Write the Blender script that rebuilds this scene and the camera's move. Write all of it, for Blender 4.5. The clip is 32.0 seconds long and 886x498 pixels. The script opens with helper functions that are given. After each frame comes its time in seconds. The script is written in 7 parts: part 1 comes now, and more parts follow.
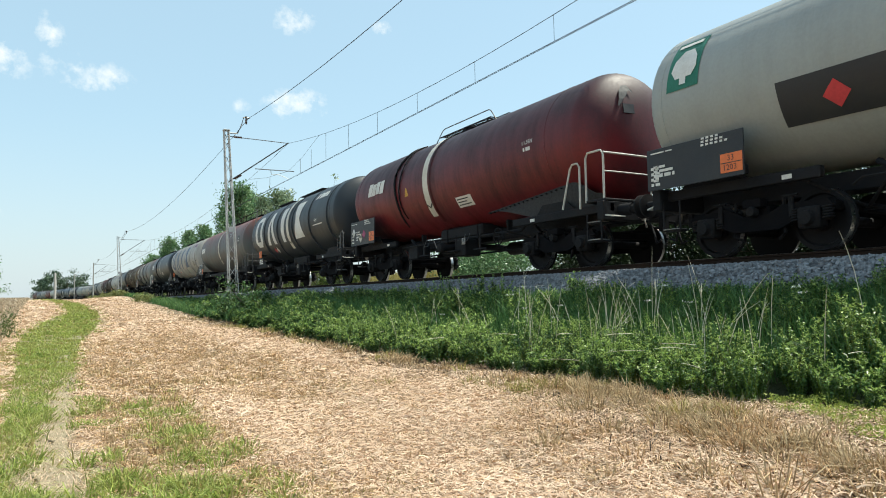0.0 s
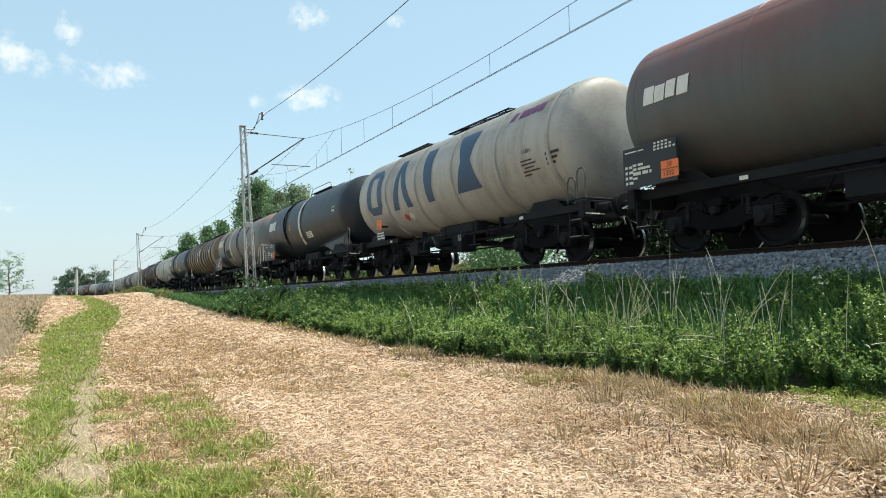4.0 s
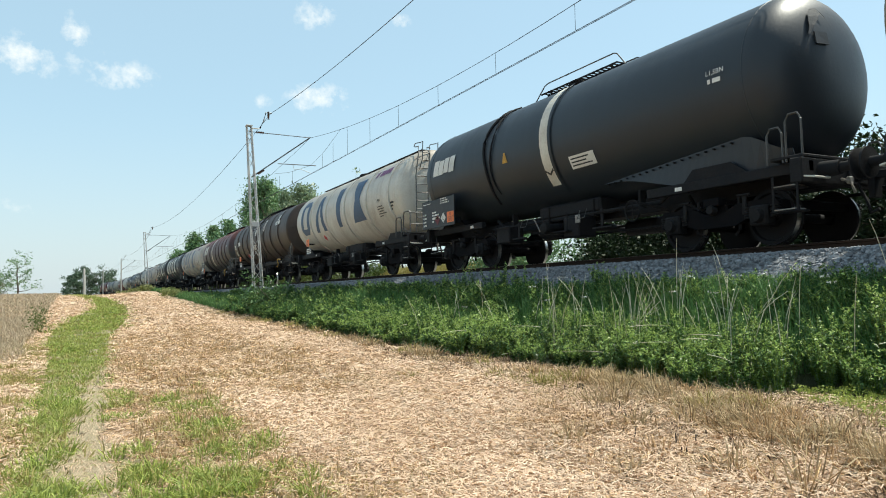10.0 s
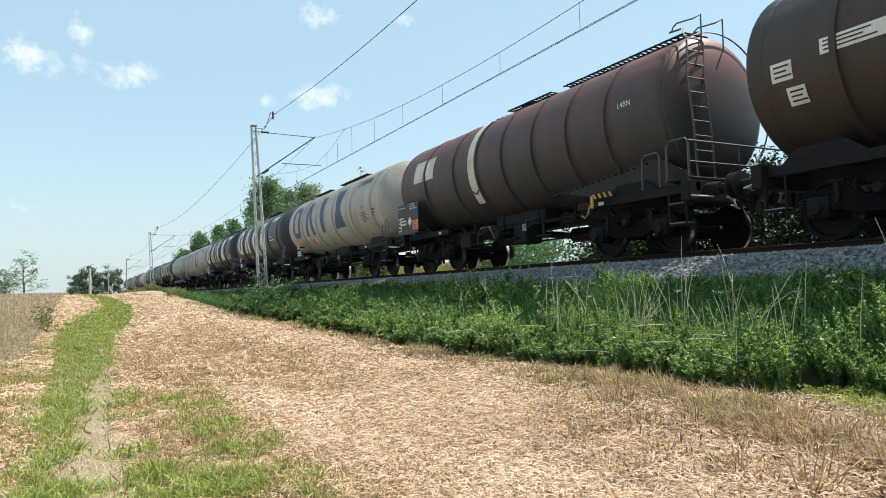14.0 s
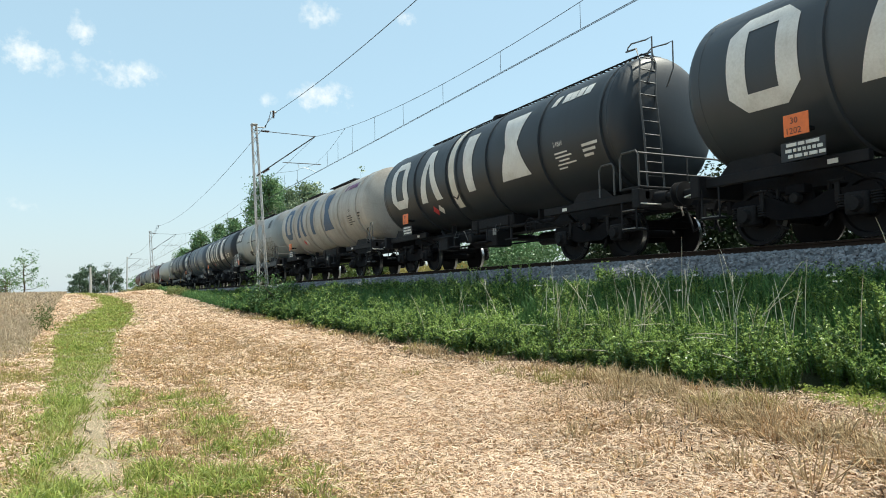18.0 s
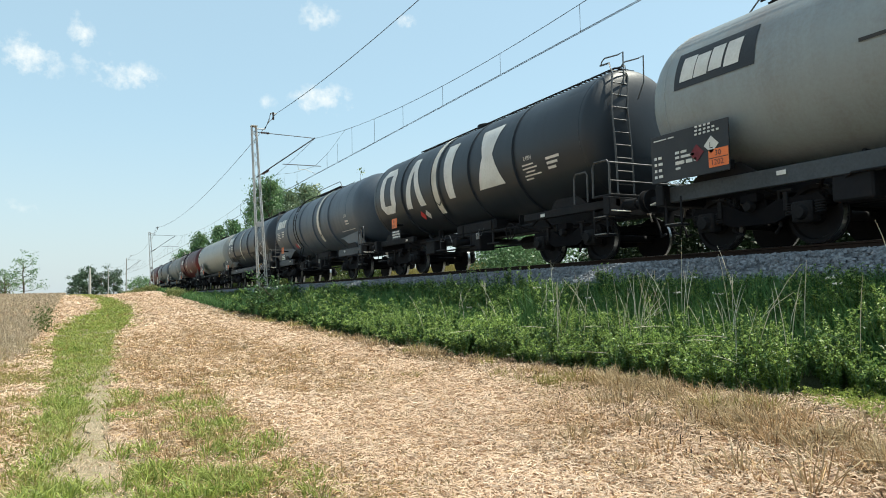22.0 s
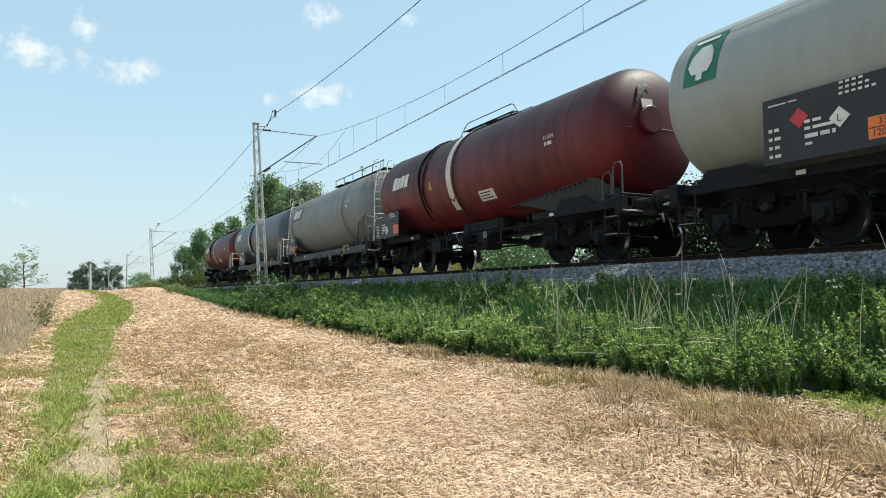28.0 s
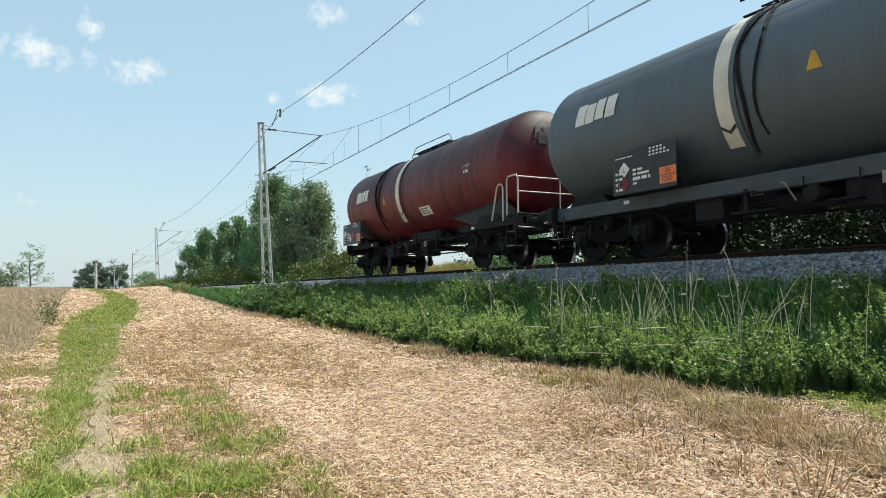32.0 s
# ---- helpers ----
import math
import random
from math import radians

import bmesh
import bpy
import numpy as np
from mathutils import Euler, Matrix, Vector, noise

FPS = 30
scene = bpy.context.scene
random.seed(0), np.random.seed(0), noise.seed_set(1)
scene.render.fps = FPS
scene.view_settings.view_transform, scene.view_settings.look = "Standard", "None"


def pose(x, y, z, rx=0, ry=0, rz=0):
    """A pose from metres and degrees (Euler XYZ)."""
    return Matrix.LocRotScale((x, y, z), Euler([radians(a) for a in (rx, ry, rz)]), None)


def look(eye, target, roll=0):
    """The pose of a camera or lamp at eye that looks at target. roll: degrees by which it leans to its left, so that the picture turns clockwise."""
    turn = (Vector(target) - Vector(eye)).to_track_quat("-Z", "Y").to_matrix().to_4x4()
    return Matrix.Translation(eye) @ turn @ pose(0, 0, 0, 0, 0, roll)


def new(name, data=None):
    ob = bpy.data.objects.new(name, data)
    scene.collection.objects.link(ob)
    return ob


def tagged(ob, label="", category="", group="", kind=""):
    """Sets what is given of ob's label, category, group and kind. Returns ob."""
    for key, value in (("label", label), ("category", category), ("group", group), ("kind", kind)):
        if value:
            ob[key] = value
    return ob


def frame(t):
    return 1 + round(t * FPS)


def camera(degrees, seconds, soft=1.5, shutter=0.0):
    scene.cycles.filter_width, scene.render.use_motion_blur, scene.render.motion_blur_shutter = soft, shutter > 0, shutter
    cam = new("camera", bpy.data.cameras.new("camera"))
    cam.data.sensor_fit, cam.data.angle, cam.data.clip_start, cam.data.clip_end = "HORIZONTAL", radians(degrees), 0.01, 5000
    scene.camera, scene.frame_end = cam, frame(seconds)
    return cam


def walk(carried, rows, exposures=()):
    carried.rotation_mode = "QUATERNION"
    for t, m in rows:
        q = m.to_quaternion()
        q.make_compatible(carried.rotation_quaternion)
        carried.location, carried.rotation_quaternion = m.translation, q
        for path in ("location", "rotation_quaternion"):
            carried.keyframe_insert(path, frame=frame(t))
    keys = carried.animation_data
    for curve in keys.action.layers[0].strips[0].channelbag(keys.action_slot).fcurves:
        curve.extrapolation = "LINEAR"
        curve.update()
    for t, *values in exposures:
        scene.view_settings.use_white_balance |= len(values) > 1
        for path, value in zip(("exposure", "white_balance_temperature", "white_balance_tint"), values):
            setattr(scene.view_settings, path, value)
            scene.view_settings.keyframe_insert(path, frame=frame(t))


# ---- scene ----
EYE = 1.3
EXPOSURE = 0.52
# seconds, degrees right of the track's direction, degrees up, lean
PATH = [
    (0, 29.63, 4.03, 0.85),
    (0.5, 29.52, 4.03, 0.95),
    (1, 29.44, 3.97, 0.97),
    (1.5, 29.26, 3.85, 0.94),
    (2, 28.88, 3.74, 0.94),
    (2.5, 28.44, 3.65, 1.03),
    (3, 28.25, 3.57, 1.17),
    (3.5, 28.27, 3.52, 1.26),
    (5.5, 28.27, 3.52, 1.26),
    (6, 28.26, 3.52, 1.27),
    (6.5, 28.24, 3.51, 1.27),
    (7, 28.19, 3.51, 1.25),
    (7.5, 28.15, 3.49, 1.24),
    (8, 28.12, 3.49, 1.25),
    (8.5, 28.08, 3.48, 1.25),
    (9, 27.98, 3.47, 1.25),
    (9.5, 27.85, 3.47, 1.26),
    (10, 27.77, 3.45, 1.27),
    (10.5, 27.72, 3.44, 1.29),
    (11, 27.58, 3.42, 1.32),
    (11.5, 27.43, 3.41, 1.34),
    (12, 27.35, 3.42, 1.33),
    (12.5, 27.35, 3.42, 1.30),
    (13, 27.38, 3.43, 1.30),
    (13.5, 27.40, 3.42, 1.29),
    (14, 27.40, 3.42, 1.28),
    (14.5, 27.40, 3.43, 1.30),
    (16.5, 27.40, 3.41, 1.25),
    (17, 27.39, 3.38, 1.25),
    (17.5, 27.37, 3.36, 1.25),
    (18, 27.37, 3.35, 1.22),
    (18.5, 27.40, 3.41, 1.17),
    (19, 27.43, 3.49, 1.13),
    (19.5, 27.42, 3.53, 1.12),
    (20, 27.41, 3.53, 1.15),
    (20.5, 27.43, 3.51, 1.16),
    (21, 27.43, 3.49, 1.16),
    (21.5, 27.42, 3.48, 1.16),
    (22, 27.41, 3.50, 1.15),
    (22.5, 27.41, 3.52, 1.16),
    (23, 27.39, 3.53, 1.19),
    (23.5, 27.39, 3.53, 1.19),
    (24, 27.39, 3.52, 1.14),
    (24.5, 27.38, 3.51, 1.03),
    (25, 27.38, 3.51, 0.91),
    (25.5, 27.37, 3.50, 0.78),
    (27.5, 27.37, 3.45, 0.54),
    (28, 27.36, 3.44, 0.54),
    (28.5, 27.37, 3.42, 0.54),
    (29, 27.37, 3.42, 0.51),
    (29.5, 27.36, 3.43, 0.47),
    (30, 27.35, 3.43, 0.47),
    (30.5, 27.30, 3.42, 0.48),
    (31, 27.19, 3.40, 0.49),
    (31.5, 27.07, 3.39, 0.47),
    (32, 26.98, 3.40, 0.43),
]
cam = camera(65.5, 32.0, soft=1.0)
walk(cam, [(t, pose(0, 0, EYE, 0, 0, -yaw) @ pose(0, 0, 0, 90 + up) @ pose(0, 0, 0, 0, 0, -lean)) for t, yaw, up, lean in PATH],
     exposures=[(t, EXPOSURE + d, 6620, 2) for t, d in ((0, 0.0), (6, -0.03), (9, -0.05), (14, -0.02), (18, -0.02), (20, -0.1), (23, -0.05), (25, -0.03), (28, -0.06), (30, -0.14), (32, -0.13))])

# ---- light ----
SUN_ELEV, SUN_AZ = 61.0, 100.0     # degrees; azimuth clockwise from +y
world = bpy.data.worlds.new("world")
scene.world = world
world.use_nodes = True
wn, wl = world.node_tree.nodes, world.node_tree.links
wn.clear()
w_out, w_bg, w_sky = wn.new("ShaderNodeOutputWorld"), wn.new("ShaderNodeBackground"), wn.new("ShaderNodeTexSky")
w_sky.sky_type, w_sky.sun_disc = "NISHITA", False
w_sky.sun_elevation, w_sky.sun_rotation = radians(SUN_ELEV), radians(SUN_AZ)
w_sky.air_density, w_sky.dust_density, w_sky.ozone_density = 1.1, 0.7, 1.2
w_bg.inputs["Strength"].default_value = 0.15


def wmath(op, a, b=None, c=None):
    n = wn.new("ShaderNodeMath")
    n.operation = op
    for i, v in enumerate((a, b, c)):
        if v is None:
            continue
        if isinstance(v, (int, float)):
            n.inputs[i].default_value = v
        else:
            wl.new(v, n.inputs[i])
    return n.outputs[0]


# small fair-weather clouds: azimuth from +y, elevation, half sizes (degrees), weight
CLOUDS = [(-3.9, 17.1, 2.7, 1.6, 1.0), (-0.5, 19.1, 1.2, 1.5, 0.9), (2.6, 16.5, 2.4, 1.2, 1.05), (-0.6, 17.2, 4.6, 1.6, 0.5), (17.6, 15.7, 2.7, 1.3, 1.05),
          (17.4, 22.1, 1.8, 1.2, 0.95), (24.7, 21.8, 1.0, 0.7, 0.8), (13.2, 15.3, 1.1, 0.8, 0.6), (8.5, 18.2, 1.3, 0.6, 0.5), (-5, 6.5, 7, 0.9, 0.42), (-40, 24, 8, 3, 0.8),
          (-75, 30, 9, 4, 0.8), (120, 38, 9, 4, 0.7), (-130, 28, 10, 4, 0.8), (170, 25, 9, 3, 0.8)]
w_co = wn.new("ShaderNodeTexCoord")
w_sep = wn.new("ShaderNodeSeparateXYZ")
wl.new(w_co.outputs["Generated"], w_sep.inputs[0])
w_noise, w_fine = wn.new("ShaderNodeTexNoise"), wn.new("ShaderNodeTexNoise")
for n, sc, de in ((w_noise, 34, 8), (w_fine, 95, 6)):
    n.inputs["Scale"].default_value, n.inputs["Detail"].default_value, n.inputs["Roughness"].default_value = sc, de, 0.62
    wl.new(w_co.outputs["Generated"], n.inputs["Vector"])
az = wmath("ARCTAN2", w_sep.outputs[0], w_sep.outputs[1])
el = wmath("ARCSINE", w_sep.outputs[2])
cover = None
for a, e, ha, he, wt in CLOUDS:
    dx = wmath("DIVIDE", wmath("SUBTRACT", az, radians(a)), radians(ha / math.cos(radians(e))))
    dy = wmath("DIVIDE", wmath("SUBTRACT", el, radians(e)), radians(he))
    r2 = wmath("ADD", wmath("MULTIPLY", dx, dx), wmath("MULTIPLY", dy, dy))
    blob = wmath("MULTIPLY", wmath("POWER", 2.718, wmath("MULTIPLY", r2, -1.1)), wt)
    cover = blob if cover is None else wmath("MAXIMUM", cover, blob)
lump = wmath("ADD", wmath("MULTIPLY", wmath("SUBTRACT", w_noise.outputs["Fac"], 0.5), 3.6), wmath("MULTIPLY", wmath("SUBTRACT", w_fine.outputs["Fac"], 0.5), 1.3))
dens = wmath("MULTIPLY", wmath("SUBTRACT", wmath("ADD", cover, wmath("MULTIPLY", lump, wmath("MINIMUM", wmath("MULTIPLY", cover, 1.6), 1.0))), 0.42), 0.9)
dens_c = wn.new("ShaderNodeMath")
dens_c.operation, dens_c.use_clamp = "MULTIPLY", True
wl.new(dens, dens_c.inputs[0])
dens_c.inputs[1].default_value = 0.72
w_mix = wn.new("ShaderNodeMix")
w_mix.data_type = "RGBA"
wl.new(dens_c.outputs[0], w_mix.inputs["Factor"])
# summer haze evens out the blue
w_haze = wn.new("ShaderNodeMix")
w_haze.data_type = "RGBA"
w_haze.inputs["Factor"].default_value = 0.64
wl.new(w_sky.outputs[0], w_haze.inputs["A"])
w_haze.inputs["B"].default_value = (2.62, 3.62, 4.34, 1)
low = wn.new("ShaderNodeMapRange")
low.inputs["From Min"].default_value, low.inputs["From Max"].default_value = radians(15), 0.0
wl.new(el, low.inputs["Value"])
w_low = wn.new("ShaderNodeMix")
w_low.data_type = "RGBA"
wl.new(wmath("MULTIPLY", wmath("POWER", low.outputs[0], 1.6), 0.85), w_low.inputs["Factor"])
wl.new(w_haze.outputs["Result"], w_low.inputs["A"])
w_low.inputs["B"].default_value = (3.3, 3.62, 4.0, 1)
wl.new(w_low.outputs["Result"], w_mix.inputs["A"])
w_mix.inputs["B"].default_value = (5.6, 5.5, 5.55, 1)
wl.new(w_mix.outputs["Result"], w_bg.inputs["Color"])
wl.new(w_bg.outputs[0], w_out.inputs["Surface"])

sun_data = bpy.data.lights.new("sun", "SUN")
sun_data.energy, sun_data.angle, sun_data.color = 5.0, radians(0.53), (1.0, 0.95, 0.87)
sun = new("sun", sun_data)
sun_way = Vector((math.sin(radians(SUN_AZ)) * math.cos(radians(SUN_ELEV)), math.cos(radians(SUN_AZ)) * math.cos(radians(SUN_ELEV)), math.sin(radians(SUN_ELEV))))
sun.matrix_basis = look(sun_way * 60, (0, 0, 0))


# ---- materials ----
def mix_node(nt, fac, a, b, blend="MIX"):
    n = nt.nodes.new("ShaderNodeMix")
    n.data_type, n.blend_type = "RGBA", blend
    for key, v in (("Factor", fac), ("A", a), ("B", b)):
        if isinstance(v, (int, float)):
            n.inputs[key].default_value = v
        elif isinstance(v, tuple):
            n.inputs[key].default_value = (*v[:3], 1)
        else:
            nt.links.new(v, n.inputs[key])
    return n.outputs["Result"]


def noise_node(nt, scale, detail=4.0, stretch=None, rough=0.6):
    n = nt.nodes.new("ShaderNodeTexNoise")
    n.inputs["Scale"].default_value, n.inputs["Detail"].default_value, n.inputs["Roughness"].default_value = scale, detail, rough
    co = nt.nodes.new("ShaderNodeTexCoord")
    v = co.outputs["Object"]
    if stretch:
        mp = nt.nodes.new("ShaderNodeMapping")
        mp.inputs["Scale"].default_value = stretch
        nt.links.new(v, mp.inputs["Vector"])
        v = mp.outputs[0]
    nt.links.new(v, n.inputs["Vector"])
    return n.outputs["Fac"]


def ramp_node(nt, v, lo, hi):
    n = nt.nodes.new("ShaderNodeMapRange")
    n.inputs["From Min"].default_value, n.inputs["From Max"].default_value = lo, hi
    nt.links.new(v, n.inputs["Value"])
    return n.outputs[0]


def surface(name, base, dark=None, rough=0.6, spec=0.4, metal=0.0, coarse=1.5, fine=25.0, amount=0.5, bump=0.15, bump_dist=0.01, stretch=None):
    """Painted, mineral or metal surface with variation at two scales."""
    m = bpy.data.materials.new(name)
    m.use_nodes = True
    nt = m.node_tree
    b = nt.nodes["Principled BSDF"]
    dark = dark or tuple(c * 0.55 for c in base)
    big = ramp_node(nt, noise_node(nt, coarse, 5, stretch), 0.42, 0.72)
    small = ramp_node(nt, noise_node(nt, fine, 4), 0.35, 0.75)
    f = nt.nodes.new("ShaderNodeMath")
    f.operation, f.use_clamp = "MULTIPLY_ADD", True
    nt.links.new(big, f.inputs[0])
    f.inputs[1].default_value = amount
    sm = nt.nodes.new("ShaderNodeMath")
    sm.operation = "MULTIPLY"
    nt.links.new(small, sm.inputs[0])
    sm.inputs[1].default_value = amount * 0.6
    nt.links.new(sm.outputs[0], f.inputs[2])
    nt.links.new(mix_node(nt, f.outputs[0], base, dark), b.inputs["Base Color"])
    b.inputs["Metallic"].default_value = metal
    b.inputs["Specular IOR Level"].default_value = spec
    rr = nt.nodes.new("ShaderNodeMapRange")
    rr.inputs["To Min"].default_value, rr.inputs["To Max"].default_value = rough * 0.85, min(1, rough * 1.25)
    nt.links.new(small, rr.inputs["Value"])
    nt.links.new(rr.outputs[0], b.inputs["Roughness"])
    bp = nt.nodes.new("ShaderNodeBump")
    bp.inputs["Strength"].default_value, bp.inputs["Distance"].default_value = bump, bump_dist
    nt.links.new(small, bp.inputs["Height"])
    nt.links.new(bp.outputs[0], b.inputs["Normal"])
    return m


def tank_paint(name, base, grime, rust=None, streak=0.6, soot=0.5, rough=0.42, rust_amount=0.4, rust_crown=0.0, crown_from=0.35):
    """Weathered tank paint: streaks running down round the shell, soot along the crown, fine dirt, rust patches."""
    m = bpy.data.materials.new(name)
    m.use_nodes = True
    nt = m.node_tree
    b = nt.nodes["Principled BSDF"]
    run0 = ramp_node(nt, noise_node(nt, 1.0, 7, (0.6, 3.2, 0.3), 0.7), 0.38, 0.7)
    blot = ramp_node(nt, noise_node(nt, 0.8, 6, None, 0.65), 0.42, 0.75)
    fine = ramp_node(nt, noise_node(nt, 18, 5), 0.35, 0.8)
    co = nt.nodes.new("ShaderNodeTexCoord")
    sep = nt.nodes.new("ShaderNodeSeparateXYZ")
    nt.links.new(co.outputs["Object"], sep.inputs[0])
    crown = ramp_node(nt, sep.outputs[2], crown_from, 1.3)

    def mul(a, k, c=0.0):
        n = nt.nodes.new("ShaderNodeMath")
        n.operation, n.use_clamp = "MULTIPLY_ADD", True
        nt.links.new(a, n.inputs[0])
        if isinstance(k, (int, float)):
            n.inputs[1].default_value = k
        else:
            nt.links.new(k, n.inputs[1])
        if isinstance(c, (int, float)):
            n.inputs[2].default_value = c
        else:
            nt.links.new(c, n.inputs[2])
        return n.outputs[0]

    run = mul(run0, mul(blot, 0.75, 0.3))
    dirt = mul(run, streak, mul(fine, 0.18))
    col = mix_node(nt, dirt, base, grime)
    col = mix_node(nt, mul(crown, soot, mul(blot, 0.25 * soot)), col, tuple(c * 0.55 for c in grime))
    if rust:
        col = mix_node(nt, mul(mul(blot, fine), rust_amount, mul(crown, mul(blot, rust_amount, rust_crown))), col, rust)
    b.inputs["Specular IOR Level"].default_value = 0.4
    nt.links.new(col, b.inputs["Base Color"])
    nt.links.new(mul(dirt, 0.3, rough + 0.02), b.inputs["Roughness"])
    bp = nt.nodes.new("ShaderNodeBump")
    bp.inputs["Strength"].default_value, bp.inputs["Distance"].default_value = 0.12, 0.008
    nt.links.new(fine, bp.inputs["Height"])
    nt.links.new(bp.outputs[0], b.inputs["Normal"])
    return m


def leaf_mat(name, a, b2, c=None, rough=0.5, glow=0.35):
    """Leaf or blade: tone varies from piece to piece, light passes through."""
    m = bpy.data.materials.new(name)
    m.use_nodes = True
    nt = m.node_tree
    b = nt.nodes["Principled BSDF"]
    g = nt.nodes.new("ShaderNodeNewGeometry")
    col = mix_node(nt, g.outputs["Random Per Island"], a, b2)
    patch = ramp_node(nt, noise_node(nt, 0.9, 4), 0.4, 0.7)
    if c:
        col = mix_node(nt, patch, col, c)
    nt.links.new(col, b.inputs["Base Color"])
    b.inputs["Roughness"].default_value = rough
    b.inputs["Specular IOR Level"].default_value = 0.25
    tr = nt.nodes.new("ShaderNodeBsdfTranslucent")
    nt.links.new(col, tr.inputs["Color"])
    mx = nt.nodes.new("ShaderNodeMixShader")
    mx.inputs[0].default_value = glow
    out = nt.nodes["Material Output"]
    nt.links.new(b.outputs[0], mx.inputs[1])
    nt.links.new(tr.outputs[0], mx.inputs[2])
    nt.links.new(mx.outputs[0], out.inputs["Surface"])
    return m


M = dict(
    # Steel, bogie, wheel and casting tones include the deep shade under the tanks.
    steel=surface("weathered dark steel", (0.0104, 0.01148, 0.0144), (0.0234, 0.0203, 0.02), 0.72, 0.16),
    bogie=surface("shade black bogie steel", (0.0052, 0.0056, 0.0072), (0.01365, 0.0119, 0.012), 0.85, 0.06),
    wheel=surface("shade dark oily wheel steel", (0.0078, 0.00812, 0.0096), (0.0182, 0.0154, 0.0152), 0.7, 0.12),
    bright=surface("polished steel rim", (0.55, 0.54, 0.52), (0.35, 0.33, 0.3), 0.3, 0.5, 1.0),
    worn=surface("worn pale step steel", (0.34, 0.33, 0.31), (0.1, 0.08, 0.065), 0.6, 0.4, amount=0.8),
    grime=surface("shade dark dusty casting", (0.0195, 0.0189, 0.02), (0.0078, 0.0077, 0.00832), 0.8, 0.12),
    rail_side=surface("rusty rail web", (0.035, 0.022, 0.016), (0.016, 0.012, 0.01), 0.85, 0.1),
    sleeper=surface("grey concrete sleeper", (0.24, 0.228, 0.208), (0.136, 0.12, 0.104), 0.9),
    galvanised=surface("galvanised lattice steel", (0.44, 0.448, 0.448), (0.288, 0.288, 0.28), 0.5, 0.4, 0.25),
    wire=surface("dark overhead wire", (0.05, 0.05, 0.055), None, 0.5, 0.3),
    insulator=surface("brown insulator", (0.09, 0.05, 0.035), None, 0.3),
    concrete=surface("pale concrete", (0.4, 0.392, 0.368), (0.264, 0.248, 0.224), 0.9),
    panel=surface("blue black sign board", (0.018, 0.02, 0.025), (0.04, 0.038, 0.036), 0.5),
    white=surface("dirty white paint", (0.74, 0.73, 0.69), (0.48, 0.45, 0.4), 0.55, amount=0.6),
    cream_band=surface("cream band paint", (0.66, 0.63, 0.55), (0.42, 0.37, 0.3), 0.55, amount=0.6),
    orange=surface("orange plate", (0.85, 0.2, 0.05), (0.55, 0.14, 0.05), 0.5),
    red_mark=surface("red diamond paint", (0.6, 0.05, 0.06), None, 0.5),
    yellow=surface("yellow paint", (0.6, 0.33, 0.04), (0.25, 0.14, 0.04), 0.6, amount=0.8),
    navy=surface("navy letter paint", (0.025, 0.07, 0.15), (0.05, 0.08, 0.12), 0.5),
    blackpaint=surface("black letter paint", (0.02, 0.02, 0.022), (0.05, 0.045, 0.04), 0.5),
    green_logo=surface("green sign paint", (0.02, 0.16, 0.1), None, 0.5),
    purple=surface("purple mark paint", (0.14, 0.03, 0.12), None, 0.5),
    rail_white=surface("pale handrail paint", (0.6, 0.58, 0.53), (0.3, 0.27, 0.22), 0.5),
    rail_grey=surface("weathered grey handrail", (0.085, 0.085, 0.085), (0.03, 0.028, 0.026), 0.5, 0.5, amount=0.7),
    magenta=surface("faded magenta placard", (0.3, 0.03, 0.12), (0.2, 0.04, 0.08), 0.5),
    dull_red=surface("dirty dark red placard", (0.16, 0.012, 0.02), (0.07, 0.01, 0.014), 0.55),
    bark=surface("grey brown bark", (0.104, 0.08, 0.06), (0.048, 0.036, 0.028), 0.9, fine=12, bump=0.5),
)


# ---- mesh tools ----
def mesh_from(name, verts, faces, mats, smooth=False, idx=None):
    me = bpy.data.meshes.new(name)
    me.from_pydata([tuple(v) for v in verts], [], faces)
    for m in mats if isinstance(mats, (list, tuple)) else (mats,):
        me.materials.append(m)
    if smooth:
        me.polygons.foreach_set("use_smooth", [True] * len(me.polygons))
    if idx is not None:
        me.polygons.foreach_set("material_index", idx)
    me.update()
    return me


def big_mesh(name, verts, nper, m, smooth=False):
    """Fast mesh of many separate polygons of nper corners each."""
    me = bpy.data.meshes.new(name)
    n = len(verts)
    k = n // nper
    me.vertices.add(n)
    me.vertices.foreach_set("co", np.asarray(verts, dtype=np.float32).ravel())
    me.loops.add(n)
    me.loops.foreach_set("vertex_index", np.arange(n, dtype=np.int32))
    me.polygons.add(k)
    me.polygons.foreach_set("loop_start", np.arange(0, n, nper, dtype=np.int32))
    me.polygons.foreach_set("loop_total", np.full(k, nper, dtype=np.int32))
    me.update(calc_edges=True)
    me.materials.append(m)
    return me


